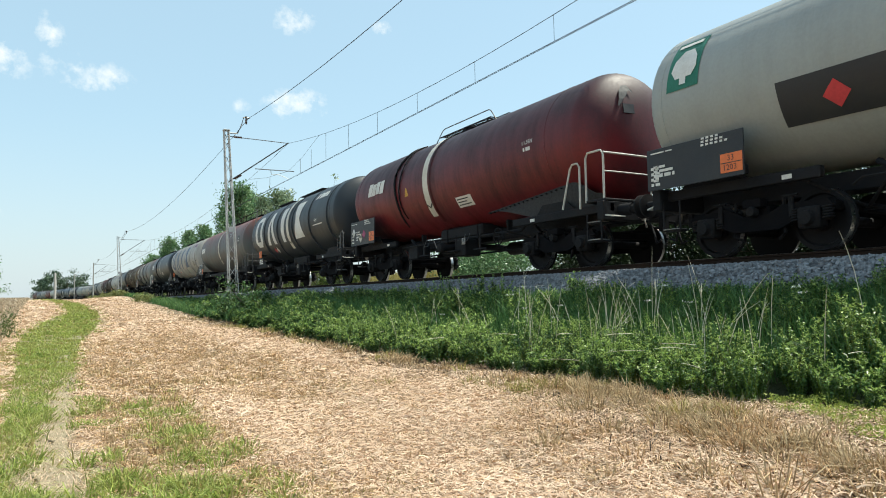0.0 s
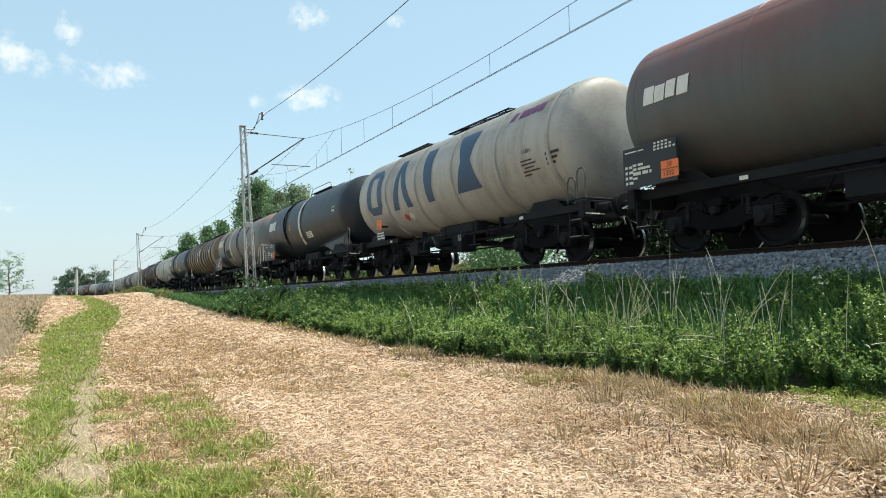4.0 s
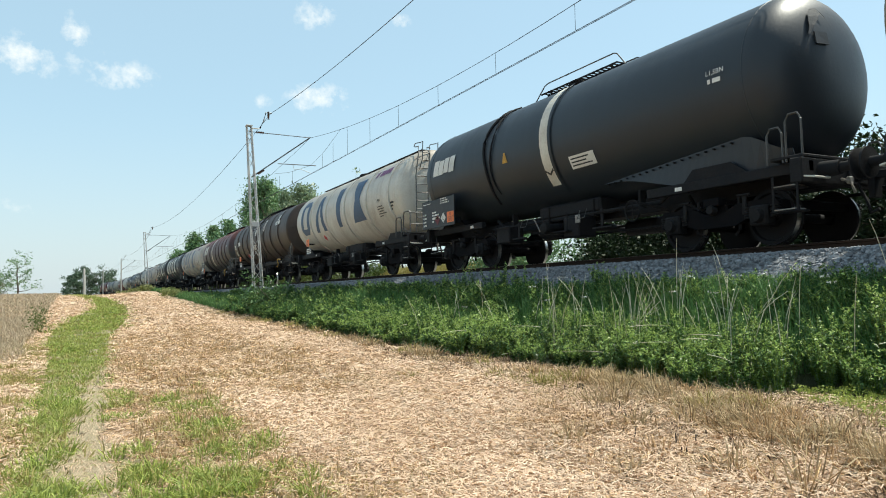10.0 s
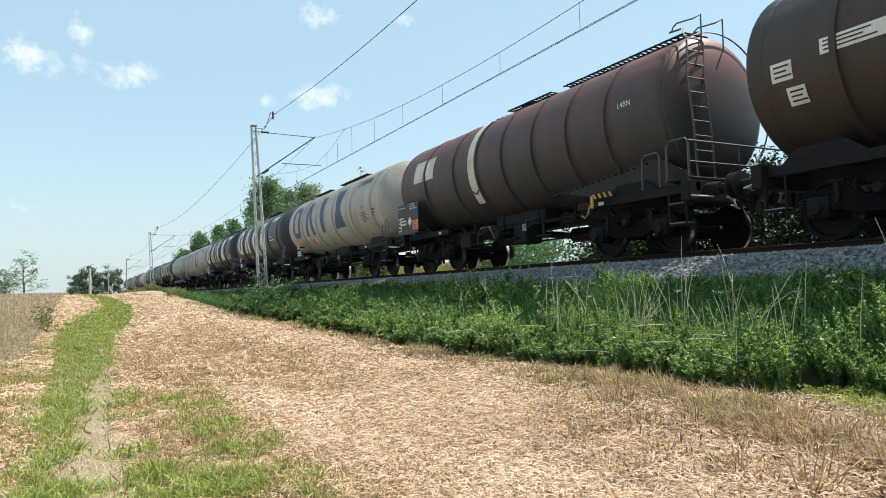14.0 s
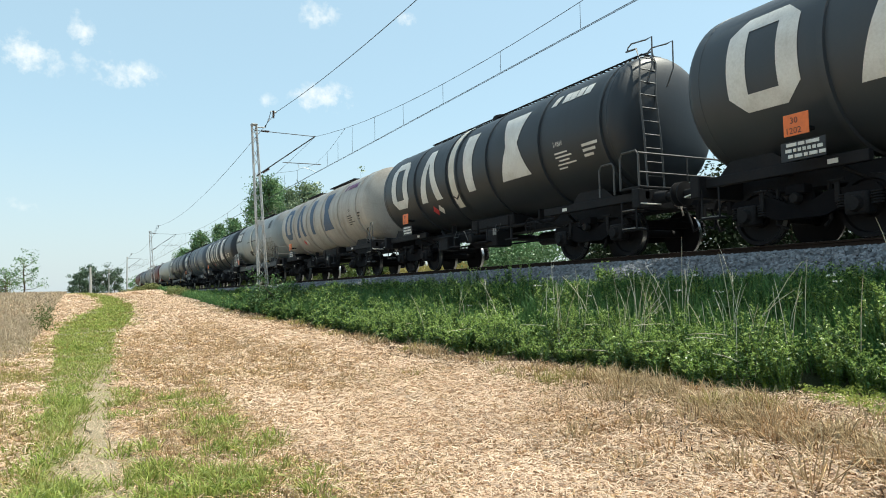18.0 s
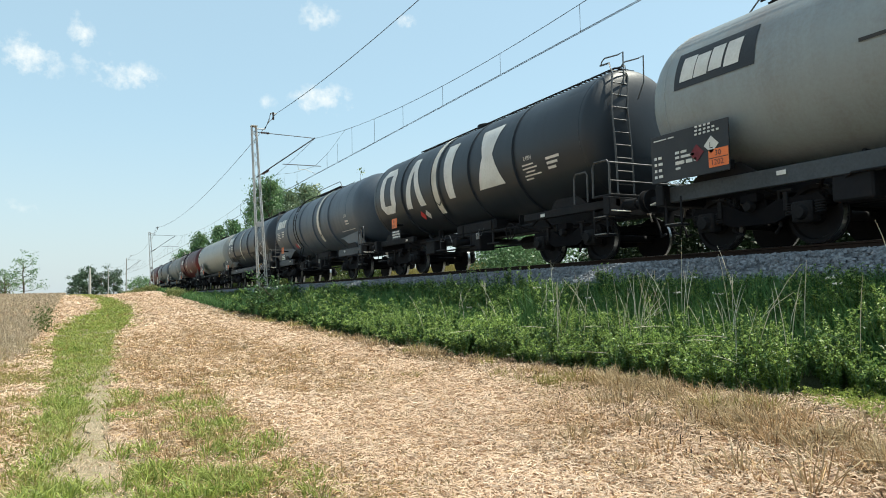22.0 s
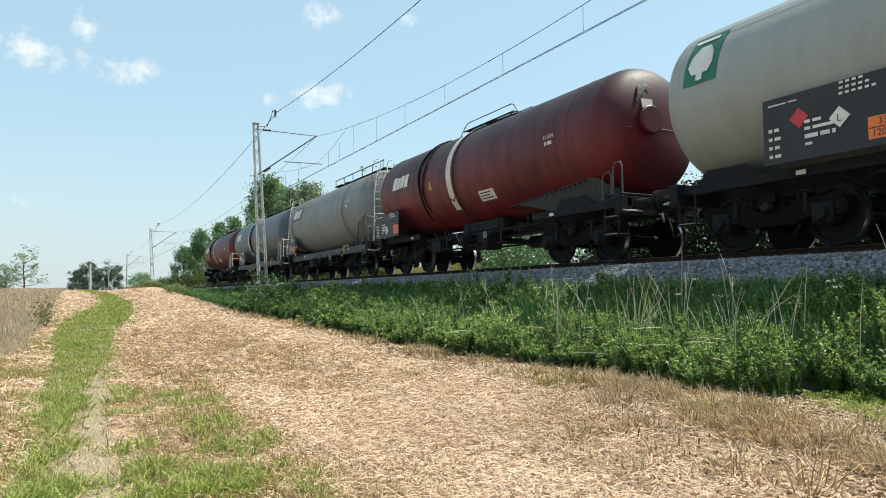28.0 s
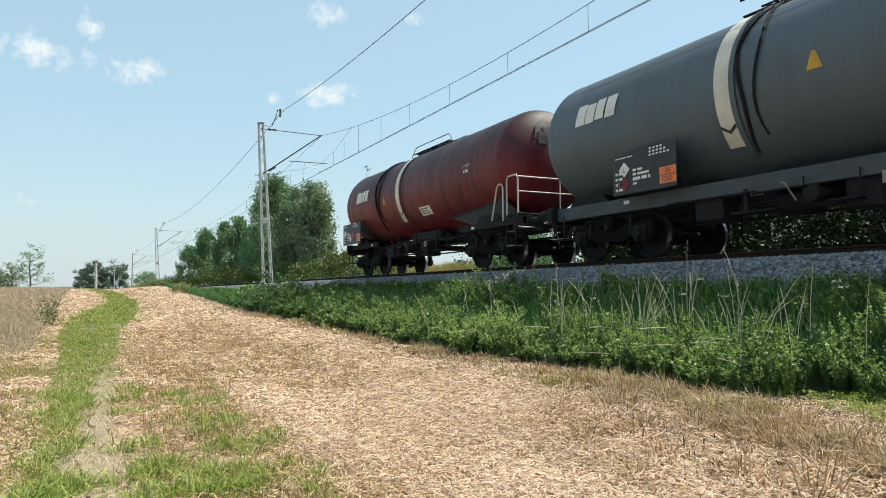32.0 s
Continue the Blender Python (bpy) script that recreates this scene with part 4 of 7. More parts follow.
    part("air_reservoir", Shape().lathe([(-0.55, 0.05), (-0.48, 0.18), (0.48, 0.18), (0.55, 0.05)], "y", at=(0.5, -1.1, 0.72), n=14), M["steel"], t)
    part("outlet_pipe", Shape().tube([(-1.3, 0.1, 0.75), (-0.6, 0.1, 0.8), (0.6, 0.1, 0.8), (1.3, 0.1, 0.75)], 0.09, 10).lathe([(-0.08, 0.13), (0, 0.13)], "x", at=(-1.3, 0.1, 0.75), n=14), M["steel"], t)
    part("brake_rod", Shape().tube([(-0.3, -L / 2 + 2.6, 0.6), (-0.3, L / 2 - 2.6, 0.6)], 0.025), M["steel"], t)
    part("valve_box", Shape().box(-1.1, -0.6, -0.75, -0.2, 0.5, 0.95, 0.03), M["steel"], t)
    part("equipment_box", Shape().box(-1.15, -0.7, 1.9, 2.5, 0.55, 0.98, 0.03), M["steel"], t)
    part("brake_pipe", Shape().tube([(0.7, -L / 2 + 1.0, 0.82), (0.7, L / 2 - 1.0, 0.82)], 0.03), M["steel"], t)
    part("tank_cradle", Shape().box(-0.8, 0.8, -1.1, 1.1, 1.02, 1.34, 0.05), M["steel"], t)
    for k in (-1.15, 1.0):
        part("grab_handle", Shape().tube([(-1.2, k, 1.05), (-1.28, k, 0.86), (-1.28, k + 0.22, 0.86), (-1.2, k + 0.22, 1.05)], 0.01), M["rail_grey"], t)
    for k in (-1.6, 1.4):
        part("hanger", Shape().box(-1.2, -1.16, k - 0.04, k + 0.04, 0.62, 1.0).box(-1.2, -1.17, k - 0.3, k + 0.3, 0.6, 0.64), M["steel"], t)
    part("brake_lever_plate", Shape().box(-1.24, -1.22, -0.96, -0.8, 0.78, 0.95), M["worn"], t, "small white brake lever plate")
    # boards and plates near the rear
    if "board" in spec:
        by, bw, bh, bz = spec["board"]
        ya = y1 - by
        bd = part("sign_board", Shape().box(-1.5, -1.47, ya - bw, ya, bz, bz + bh, 0.006), M["panel"], t, "dark sign board with plates and writing")
        for k in (0.14, bw - 0.2):
            part("board_bracket", Shape().box(-1.47, -1.2, ya - k - 0.06, ya - k, bz + 0.05, bz + 0.2), M["steel"], t)
        x = -1.506
        fx = x - 0.008
        upper, lower = spec.get("hazard", ("30", "1202"))
        ph = max(bw * 0.88, bw - 0.22) if bw > 1.2 else bw - 0.22
        py, pz = ya - ph + 0.2, bz + bh * 0.1
        plate = part("hazard_plate", Shape().box(x - 0.004, x, py - 0.4, py, pz, pz + 0.3, 0.004), M["orange"], bd, "orange hazard plate")
        part("plate_line", Shape().box(x - 0.007, x - 0.004, py - 0.39, py - 0.01, pz + 0.143, pz + 0.157, 0.001), M["blackpaint"], plate)
        for w, zz in ((upper, 0.185), (lower, 0.035)):
            part("lettering", flat_text(w, 0.13, M["blackpaint"]), None, plate, at=pose(fx, py - (0.13 if len(w) < 3 else 0.045), pz + zz))
        for f, g, pm, sign in spec.get("placards", ((0.3, 0.6, "red_mark", ""), (0.5, 0.6, "white", "L"))):
            yc, zc, d = ya - bw * f, bz + bh * g, 0.15
            dm = part("diamond_plate", Shape().plate([(x, yc - d, zc), (x, yc, zc - d), (x, yc + d, zc), (x, yc, zc + d)], (-0.004, 0, 0)), M[pm], bd, "diamond placard")
            if sign:
                part("lettering", flat_text(sign, 0.15, M["blackpaint"]), None, dm, at=pose(fx, yc + 0.04, zc - 0.06))

        def lines(name, rows, label):
            """Writing as short bars: rows of (start, height, bar lengths, bar height)."""
            tx = Shape()
            for f, g, words, hh in rows:
                at = ya - bw * f
                for w in words:
                    tx.box(x - 0.004, x, at - w, at, bz + bh * g, bz + bh * g + hh, 0.002)
                    at -= w + 0.035
            tagged(part(name, tx, M["white"], bd, label), kind="stuff")

        nf = spec.get("number_at", 0.34)
        lines("number_block", ((nf, 0.52, (0.09, 0.13), 0.045), (nf, 0.42, (0.09, 0.3), 0.045), (nf, 0.3, (0.2, 0.14, 0.05), 0.06), (nf, 0.2, (0.11,), 0.04)), "white painted number lines as bars")
        lines("load_table", [(0.6 + 0.003 * j, 0.8 + 0.075 * j, (0.055,) * (6 - j), 0.034) for j in range(3)] if bw > 1.2 else [(0.5, 0.8 + 0.08 * j, (0.05, 0.05, 0.05), 0.034) for j in range(2)], "white load limit table as bars")
        lines("small_plates", [(0.05, 0.1 + 0.13 * j, (0.06, 0.1 - 0.02 * (j % 2)), 0.05) for j in range(4)] + [(0.05, 0.88, (0.3, 0.14), 0.022)], "small white stencilled notes as bars")
    elif "hazard" in spec:
        ya = y1 - spec.get("hazard_at", 1.95)
        x = -1.5
        hz = part("hazard_plate", Shape().box(x, x + 0.02, ya - 0.4, ya, 1.52, 1.84, 0.006), M["orange"], t, "orange hazard plate")
        part("plate_bracket", Shape().box(x + 0.02, x + 0.3, ya - 0.3, ya - 0.1, 1.6, 1.66), M["steel"], t)
        for s, zz in ((spec["hazard"][0], 1.7), (spec["hazard"][1], 1.55)):
            part("lettering", flat_text(s, 0.13, M["blackpaint"]), None, hz, at=pose(x - 0.004, ya - (0.11 if len(s) < 3 else 0.03), zz))
        part("table_plate", Shape().box(x + 0.03, x + 0.045, ya - 0.62, ya + 0.08, 1.16, 1.44, 0.004), M["panel"], t, "dark plate under the load table")
        tb = Shape()
        for j, (lo, words) in enumerate(((0.04, (0.08, 0.12, 0.06, 0.12, 0.1)), (0.0, (0.1, 0.05, 0.05, 0.05, 0.05, 0.05, 0.08)), (0.02, (0.16, 0.1, 0.2)))):
            at = ya - lo
            for w in words:
                tb.box(x + 0.018, x + 0.03, at - w, at, 1.2 + 0.085 * j, 1.25 + 0.085 * j, 0.002)
                at -= w + 0.025
        tagged(part("load_table", tb, M["white"], t, "white load limit table as bars"), kind="stuff")
        s = 0.17
        for k, mm in ((0, "red_mark"), (0.36, "white")):
            zc = -0.98
            part("diamond_plate", decal([((u(3.6) - k + s, zc), (u(3.6) - k, zc - s), (u(3.6) - k - s, zc), (u(3.6) - k, zc + s))], r, half, droop, M[mm], "diamond_plate"), None, tank)
    # walkway on the crown
    for fa, fb in spec.get("walks", ((4, 7),)):
        wk = Shape()
        ya, yb = max(mid + u(fb), mid - half + 0.15), mid + u(fa)
        zt = TANK_Z + r
        hw, up = (0.3, 0.1) if yb - ya < 6 else (0.26, 0.06)
        for x in (-hw, -hw * 0.33, hw * 0.33, hw):
            wk.box(x - 0.015, x + 0.015, ya, yb, zt + up, zt + up + 0.035, 0.004)
        k = ya + 0.02
        while k < yb:
            wk.box(-hw, hw, k - 0.02, k + 0.02, zt + up + 0.006, zt + up + 0.03, 0.003)
            k += 0.14
        part("walkway", wk, M["steel"], t, "dark steel grating walkway")
        k = ya + 0.2
        while k < yb:
            for x in (-hw + 0.03, hw - 0.03):
                part("walkway_bracket", Shape().tube([(x * 1.25, k, zt - 0.1), (x, k, zt + up + 0.01)], 0.018), M["steel"], t)
            k += 1.1
        if spec.get("walk_rail"):
            for x in (-0.3, 0.38):
                part("walkway_rail", Shape().tube([(x, ya - 0.25, zt + 0.0), (x, ya, zt + 0.3), (x, ya + 0.1, zt + 0.34), (x, yb - 0.3, zt + 0.34), (x, yb - 0.15, zt + 0.3), (x, yb + 0.25, zt - 0.02)], 0.015), M["rail_grey"], t)
            k = ya + 0.2
            while k < yb:
                part("rail_post", Shape().tube([(0.38, k, zt + 0.05), (0.38, k, zt + 0.34)], 0.012), M["rail_grey"], t)
                k += 0.95
    part("dome_hatch", Shape().lathe([(-0.1, 0.3), (0.12, 0.3), (0.16, 0.27), (0.2, 0.1)], "z", at=(0, mid + u(5.8), TANK_Z + r), n=18), M["steel"], t)
    if spec.get("full_rail"):
        zt = TANK_Z + r
        part("crown_walkway", Shape().box(-0.3, 0.3, y0 + 0.3, mid + u(4.6), zt + 0.06, zt + 0.09, 0.006), M["steel"], t)
        part("crown_rail", Shape().tube([(-0.34, y0 + 0.2, zt + 0.36), (-0.34, mid + u(4.6), zt + 0.36)], 0.02), M["steel"], t)
        k = y0 + 0.3
        while k < mid + u(4.6):
            part("rail_post", Shape().tube([(-0.34, k, zt - 0.04), (-0.34, k, zt + 0.36)], 0.014), M["steel"], t)
            k += 1.15
    # ladder on the flank
    if "side_ladder" in spec:
        yl = mid + u(spec["side_ladder"])
        ld = Shape()
        angs = np.linspace(1.25, -0.75, 14)
        for d in (-0.2, 0.2):
            ld.tube([shell(yl + d, a, r + 0.12, 99, 0, TANK_Z) for a in angs] + [(-1.3, yl + d, 0.9)], 0.02)
        for a in angs[::1]:
            ld.tube([shell(yl + d, a, r + 0.12, 99, 0, TANK_Z) for d in (-0.2, 0.2)], 0.013)
        part("side_ladder", ld, M["steel"], t)
    if "hose_line" in spec:
        yl = mid + u(spec["hose_line"])
        part("hose", Shape().tube([shell(yl + 0.05 * math.sin(a * 5), a, r + 0.03, 99, 0, TANK_Z) for a in np.linspace(1.3, -0.9, 14)], 0.035), M["steel"], t, "dark hose hanging down the flank")
        part("hose", Shape().tube([shell(yl - 0.3 - 0.06 * math.sin(a * 4), a, r + 0.03, 99, 0, TANK_Z) for a in np.linspace(1.3, -0.7, 14)], 0.022), M["steel"], t)
    # end platform and rails at the front
    hm = M[spec.get("rail_paint", "rail_grey")]
    yp = -L / 2 + 0.62
    part("end_platform", Shape().box(-1.3, 1.3, yp, yp + 0.55, 1.24, 1.29, 0.01), M["steel"], t)
    if spec.get("rails") == "loop":
        for x in (-1.28, 1.28):
            for d in (0.02, 0.34):
                part("handrail", Shape().tube([(x, yp + d, 1.2), (x, yp + d, 1.82 - d * 0.5), (x, yp + d + 0.06, 1.92 - d * 0.5), (x, yp + d + 0.2, 1.92 - d * 0.5), (x, yp + d + 0.26, 1.82 - d * 0.5), (x, yp + d + 0.26, 1.2)], 0.018), M[spec.get("loop_paint", "rail_grey")], t)
    elif spec.get("rails", True):
        x, ht = -1.28, 2.25 if spec.get("slant") else 1.98
        part("handrail", Shape().tube([(x, yp + 0.05, 1.25), (x, yp + 0.05, ht - 0.1), (x, yp + 0.12, ht), (x, yp + 0.5, ht), (x, yp + 0.56, ht - 0.1), (x, yp + 0.56, 1.25)], 0.022), hm, t)
        if spec.get("slant"):
            part("handrail", Shape().tube([(x, yp + 0.75, 1.15), (x, yp + 0.75, 2.0), (x, yp + 0.82, 2.1), (x, yp + 0.98, 2.1), (x, yp + 1.05, 2.0), (x, yp + 1.3, 1.2)], 0.022), hm, t)
        else:
            part("handrail", Shape().tube([(x, yp + 0.74, 1.2), (x, yp + 0.74, 1.76), (x, yp + 0.8, 1.84), (x, yp + 1.12, 1.84), (x, yp + 1.18, 1.76), (x, yp + 1.18, 1.2)], 0.02), hm, t)
        part("end_rail", Shape().tube([(x, yp + 0.05, ht - 0.05), (1.28, yp + 0.05, ht - 0.05)], 0.02).tube([(x, yp + 0.05, ht - 0.42), (1.28, yp + 0.05, ht - 0.42)], 0.016).tube([(0, yp + 0.05, 1.25), (0, yp + 0.05, ht - 0.05)], 0.016), hm, t)
    st = Shape()
    for zz in (0.45, 0.8):
        st.box(-1.34, -1.05, yp + 0.1, yp + 0.5, zz, zz + 0.03)
    st.box(-1.34, -1.31, yp + 0.08, yp + 0.12, 0.45, 1.0).box(-1.34, -1.31, yp + 0.48, yp + 0.52, 0.45, 1.0)
    part("step", st, M["steel"], t)
    for zz in (0.45, 0.8):
        part("step_plate", Shape().box(-1.36, -1.1, yp + 0.13, yp + 0.47, zz + 0.03, zz + 0.05, 0.004), M["worn"], t, "worn pale step plate")
    part("step", Shape().box(-1.3, -1.28, L / 2 - 1.2, L / 2 - 1.16, 0.5, 1.0).box(-1.3, -1.28, L / 2 - 0.84, L / 2 - 0.8, 0.5, 1.0).box(-1.32, -1.1, L / 2 - 1.2, L / 2 - 0.8, 0.48, 0.51), M["steel"], t)
    part("step_plate", Shape().box(-1.33, -1.12, L / 2 - 1.17, L / 2 - 0.83, 0.51, 0.525, 0.004), M["worn"], t, "worn pale step plate")
    # tie-down hooks, cocks and pipes along the frame
    for e in (-1, 1):
        ye = e * (L / 2 - 0.62)
        part("air_cock", Shape().tube([(-0.42, ye, 0.95), (-0.42, ye + e * 0.14, 0.9), (-0.42, ye + e * 0.2, 0.72)], 0.024).box(-0.47, -0.37, min(ye + e * 0.1, ye + e * 0.16), max(ye + e * 0.1, ye + e * 0.16), 0.86, 0.97), M["worn"], t)
        part("shunter_handle", Shape().tube([(-1.3, ye, 0.95), (-1.3, ye + e * 0.16, 0.92), (-0.95, ye + e * 0.16, 0.92), (-0.95, ye, 0.95)], 0.016), M["rail_white"], t)
        yb = e * (L / 2 - 2.45)
        for d in (-1, 1):
            part("brake_hanger", Shape().tube([(-0.95, yb + d * 0.42, 0.86), (-0.98, yb + d * 0.44, 0.3), (-0.9, yb + d * 0.3, 0.22)], 0.03), M["grime"], t)
        part("bolster_cap", Shape().lathe([(-0.06, 0.07), (0, 0.09), (0.05, 0.09)], "x", at=(-1.13, yb, 0.66), n=14), M["grime"], t)
        for d in (-0.62, 0.62):
            part("suspension_link", Shape().box(-1.1, -1.06, yb + d - 0.04, yb + d + 0.04, 0.52, 0.86).tube([(-1.1, yb + d - 0.12, 0.84), (-1.1, yb + d + 0.12, 0.84)], 0.022), M["grime"], t)
        part("sill_label", Shape().box(-1.2, -1.191, e * (L / 2 - 3.1) - 0.08, e * (L / 2 - 3.1) + 0.08, 1.07, 1.14, 0.002), M["white"], t, "small white stencil plate on the frame")
        part("side_pipe", Shape().tube([(-1.22, e * 1.2, 0.93), (-1.22, e * (L / 2 - 4.2), 0.93), (-1.1, e * (L / 2 - 4.0), 0.86)], 0.018), M["grime"], t)
        part("floor_brace", Shape().tube([(-1.1, e * 2.6, 1.0), (-0.3, e * 3.4, 0.62)], 0.03).tube([(-1.1, e * 3.8, 1.0), (-0.3, e * 3.4, 0.62)], 0.03), M["grime"], t)
    part("brake_wheel", Shape().tube([(-1.3, -2.6 + 0.2 * math.cos(a), 0.84 + 0.2 * math.sin(a)) for a in np.linspace(0, 2 * math.pi, 17)], 0.016, 5).tube([(-1.3, -2.8, 0.84), (-1.3, -2.4, 0.84)], 0.012, 5).tube([(-1.3, -2.6, 0.64), (-1.3, -2.6, 1.04)], 0.012, 5), M["grime"], t, "brake hand wheel")
    part("outlet_cap", Shape().lathe([(-0.1, 0.05), (-0.08, 0.12), (0.0, 0.14), (0.02, 0.14)], "x", at=(-1.34, 0.1, 0.75), n=14), M["grime"], t)
    if spec.get("stripes"):
        part("tie_hook", Shape().tube([(-1.24, -L / 2 + 3.4, 1.1), (-1.3, -L / 2 + 3.4, 0.92), (-1.3, -L / 2 + 3.5, 0.84), (-1.3, -L / 2 + 3.6, 0.9)], 0.018), M["yellow"], t, "yellow tie-down hook")
    if spec.get("stripes"):
        sp = part("lever_guard", Shape().box(-1.36, -1.3, yp + 1.9, yp + 2.6, 1.18, 1.3), M["steel"], t)
        for j in range(4):
            yy = yp + 1.93 + j * 0.16
            part("yellow_stripe", Shape().plate([(-1.365, yy, 1.19), (-1.365, yy + 0.07, 1.19), (-1.365, yy + 0.14, 1.29), (-1.365, yy + 0.07, 1.29)], (-0.004, 0, 0)), M["yellow"], sp)
        part("yellow_hook", Shape().box(-1.4, -1.36, yp + 2.5, yp + 2.58, 1.0, 1.26), M["yellow"], t)
    if spec.get("ladder"):
        zt = TANK_Z + r
        lm = M[spec.get("ladder_paint", "rail_grey")]
        rise = [(yp + 0.06, 1.28, 0.0), (yp + 0.16, 2.2, 0.12), (yp + 0.34, 3.2, 0.3), (y0 - 0.06, zt - 0.25, 0.62), (y0 + 0.12, zt + 0.06, 0.8), (y0 + 0.5, zt + 0.12, 0.95)]

        def rail(x0):
            return [(x0 + 0.5 * f, a, b) for a, b, f in rise]

        lad = part("end_ladder", Shape().tube(rail(-1.05), 0.02), lm, t, "steel ladder up the tank end")
        part("stile", Shape().tube(rail(-0.62), 0.02), lm, lad)
        zs = [b for a, b, f in rise[:5]]
        for zz in np.arange(1.5, zt, 0.28):
            yy, f = float(np.interp(zz, zs, [a for a, b, f in rise[:5]])), float(np.interp(zz, zs, [f for a, b, f in rise[:5]]))
            part("rung", Shape().tube([(-1.05 + 0.5 * f, yy, zz), (-0.62 + 0.5 * f, yy, zz)], 0.014), lm, lad)
        hoop = 0.32 if spec.get("full_rail") else 0.17
        for x in (-0.72, -0.16):
            part("ladder_hoop", Shape().tube([(x, y0 + 0.3, zt + 0.06), (x, y0 + 0.28, zt + hoop - 0.05), (x, y0 + 0.18, zt + hoop), (x, yp + 0.3, zt + hoop - 0.05), (x - 0.02, yp + 0.12, zt + 0.12), (x - 0.05, yp + 0.1, zt - 0.45), (x - 0.1, yp + 0.24, zt - 0.8)], 0.015), lm, t)

    def on_dome(x, z, out=0.0):
        """A point on the front end of the tank, x across and z above its middle."""
        return (x, -half - end_reach(min(1.0, math.hypot(x, z) / r), dome, bool(spec.get("cone"))) - out, z)

    if spec.get("hub"):
        hx, hz = spec.get("hub_at", (-0.15, 0.1))
        c = on_dome(hx, hz)
        part("manhole", Shape().lathe([(-0.09, 0.27), (-0.06, 0.3), (-0.02, 0.3), (-0.02, 0.24), (0.1, 0.24)], "y", at=c, n=28), mat, tank, "round bolted manhole flange")
        for k in range(12):
            q = 2 * math.pi * k / 12
            part("bolt", BOLT, None, tank, at=pose(c[0] + 0.265 * math.cos(q), c[1] - 0.07, c[2] + 0.265 * math.sin(q)))
        if spec.get("cone"):
            for q in (math.pi / 2, -math.pi / 2, math.pi, 0.0):
                part("end_seam", Shape().tube([on_dome(c[0] * (1 - f) + 1.36 * f * math.cos(q), c[2] * (1 - f) + 1.36 * f * math.sin(q), 0.006) for f in np.linspace(0.2, 0.94, 8)], 0.016, 5), M["dark_rib"], tank)
        else:
            part("end_seam", Shape().tube([on_dome(x, hz * 0.4 - 0.1, -0.004) for x in np.linspace(-1.2, 1.2, 13)], 0.014), mat, tank)
    if spec.get("end_scar"):
        left = ((-0.66, 0.5), (-0.6, 0.66), (-0.56, 0.82), (-0.47, 0.96), (-0.33, 0.99), (-0.24, 0.86))
        inner = ((-0.62, 0.5), (-0.5, 0.66), (-0.4, 0.76), (-0.36, 0.84), (-0.3, 0.87), (-0.22, 0.8))
        pts = [on_dome(x, z, 0.045) for pair in zip(left, inner) for x, z in pair]
        part("end_stain", mesh_from("end_stain", pts, [(2 * k, 2 * k + 1, 2 * k + 3, 2 * k + 2) for k in range(5)], M["blackpaint"]), None, tank, "black torn patch high on the tank end")
        part("end_patch", Shape().plate([on_dome(x, z, 0.03) for x, z in ((-0.52, 0.36), (-0.26, 0.36), (-0.26, 0.56), (-0.52, 0.56))], (0, 0.02, 0)), M[spec.get("end_patch", "panel")], tank)
    WAGONS.append((t, spec))
    return t


M["frame_paint"] = surface("dusty slate frame paint", (0.05625, 0.066, 0.075), (0.03, 0.033, 0.036), 0.6, amount=0.7)
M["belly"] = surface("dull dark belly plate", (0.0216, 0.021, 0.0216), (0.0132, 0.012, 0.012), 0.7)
M["scrawl"] = surface("faded dark spray paint", (0.09, 0.09, 0.092), (0.16, 0.16, 0.155), 0.7)
M["dark_rib"] = surface("dark rusty rib", (0.06, 0.042, 0.032), (0.03, 0.022, 0.018), 0.7)
RB = (2.55, 4.8, 7.1, 9.35, 11.5)
BIG, BIG_L = (0.92, 3.0, 5.1, 7.25), (0.9, 3.0, 5.6, 7.7)
SIGN = (0.05, 2.0, 0.82, 1.22)
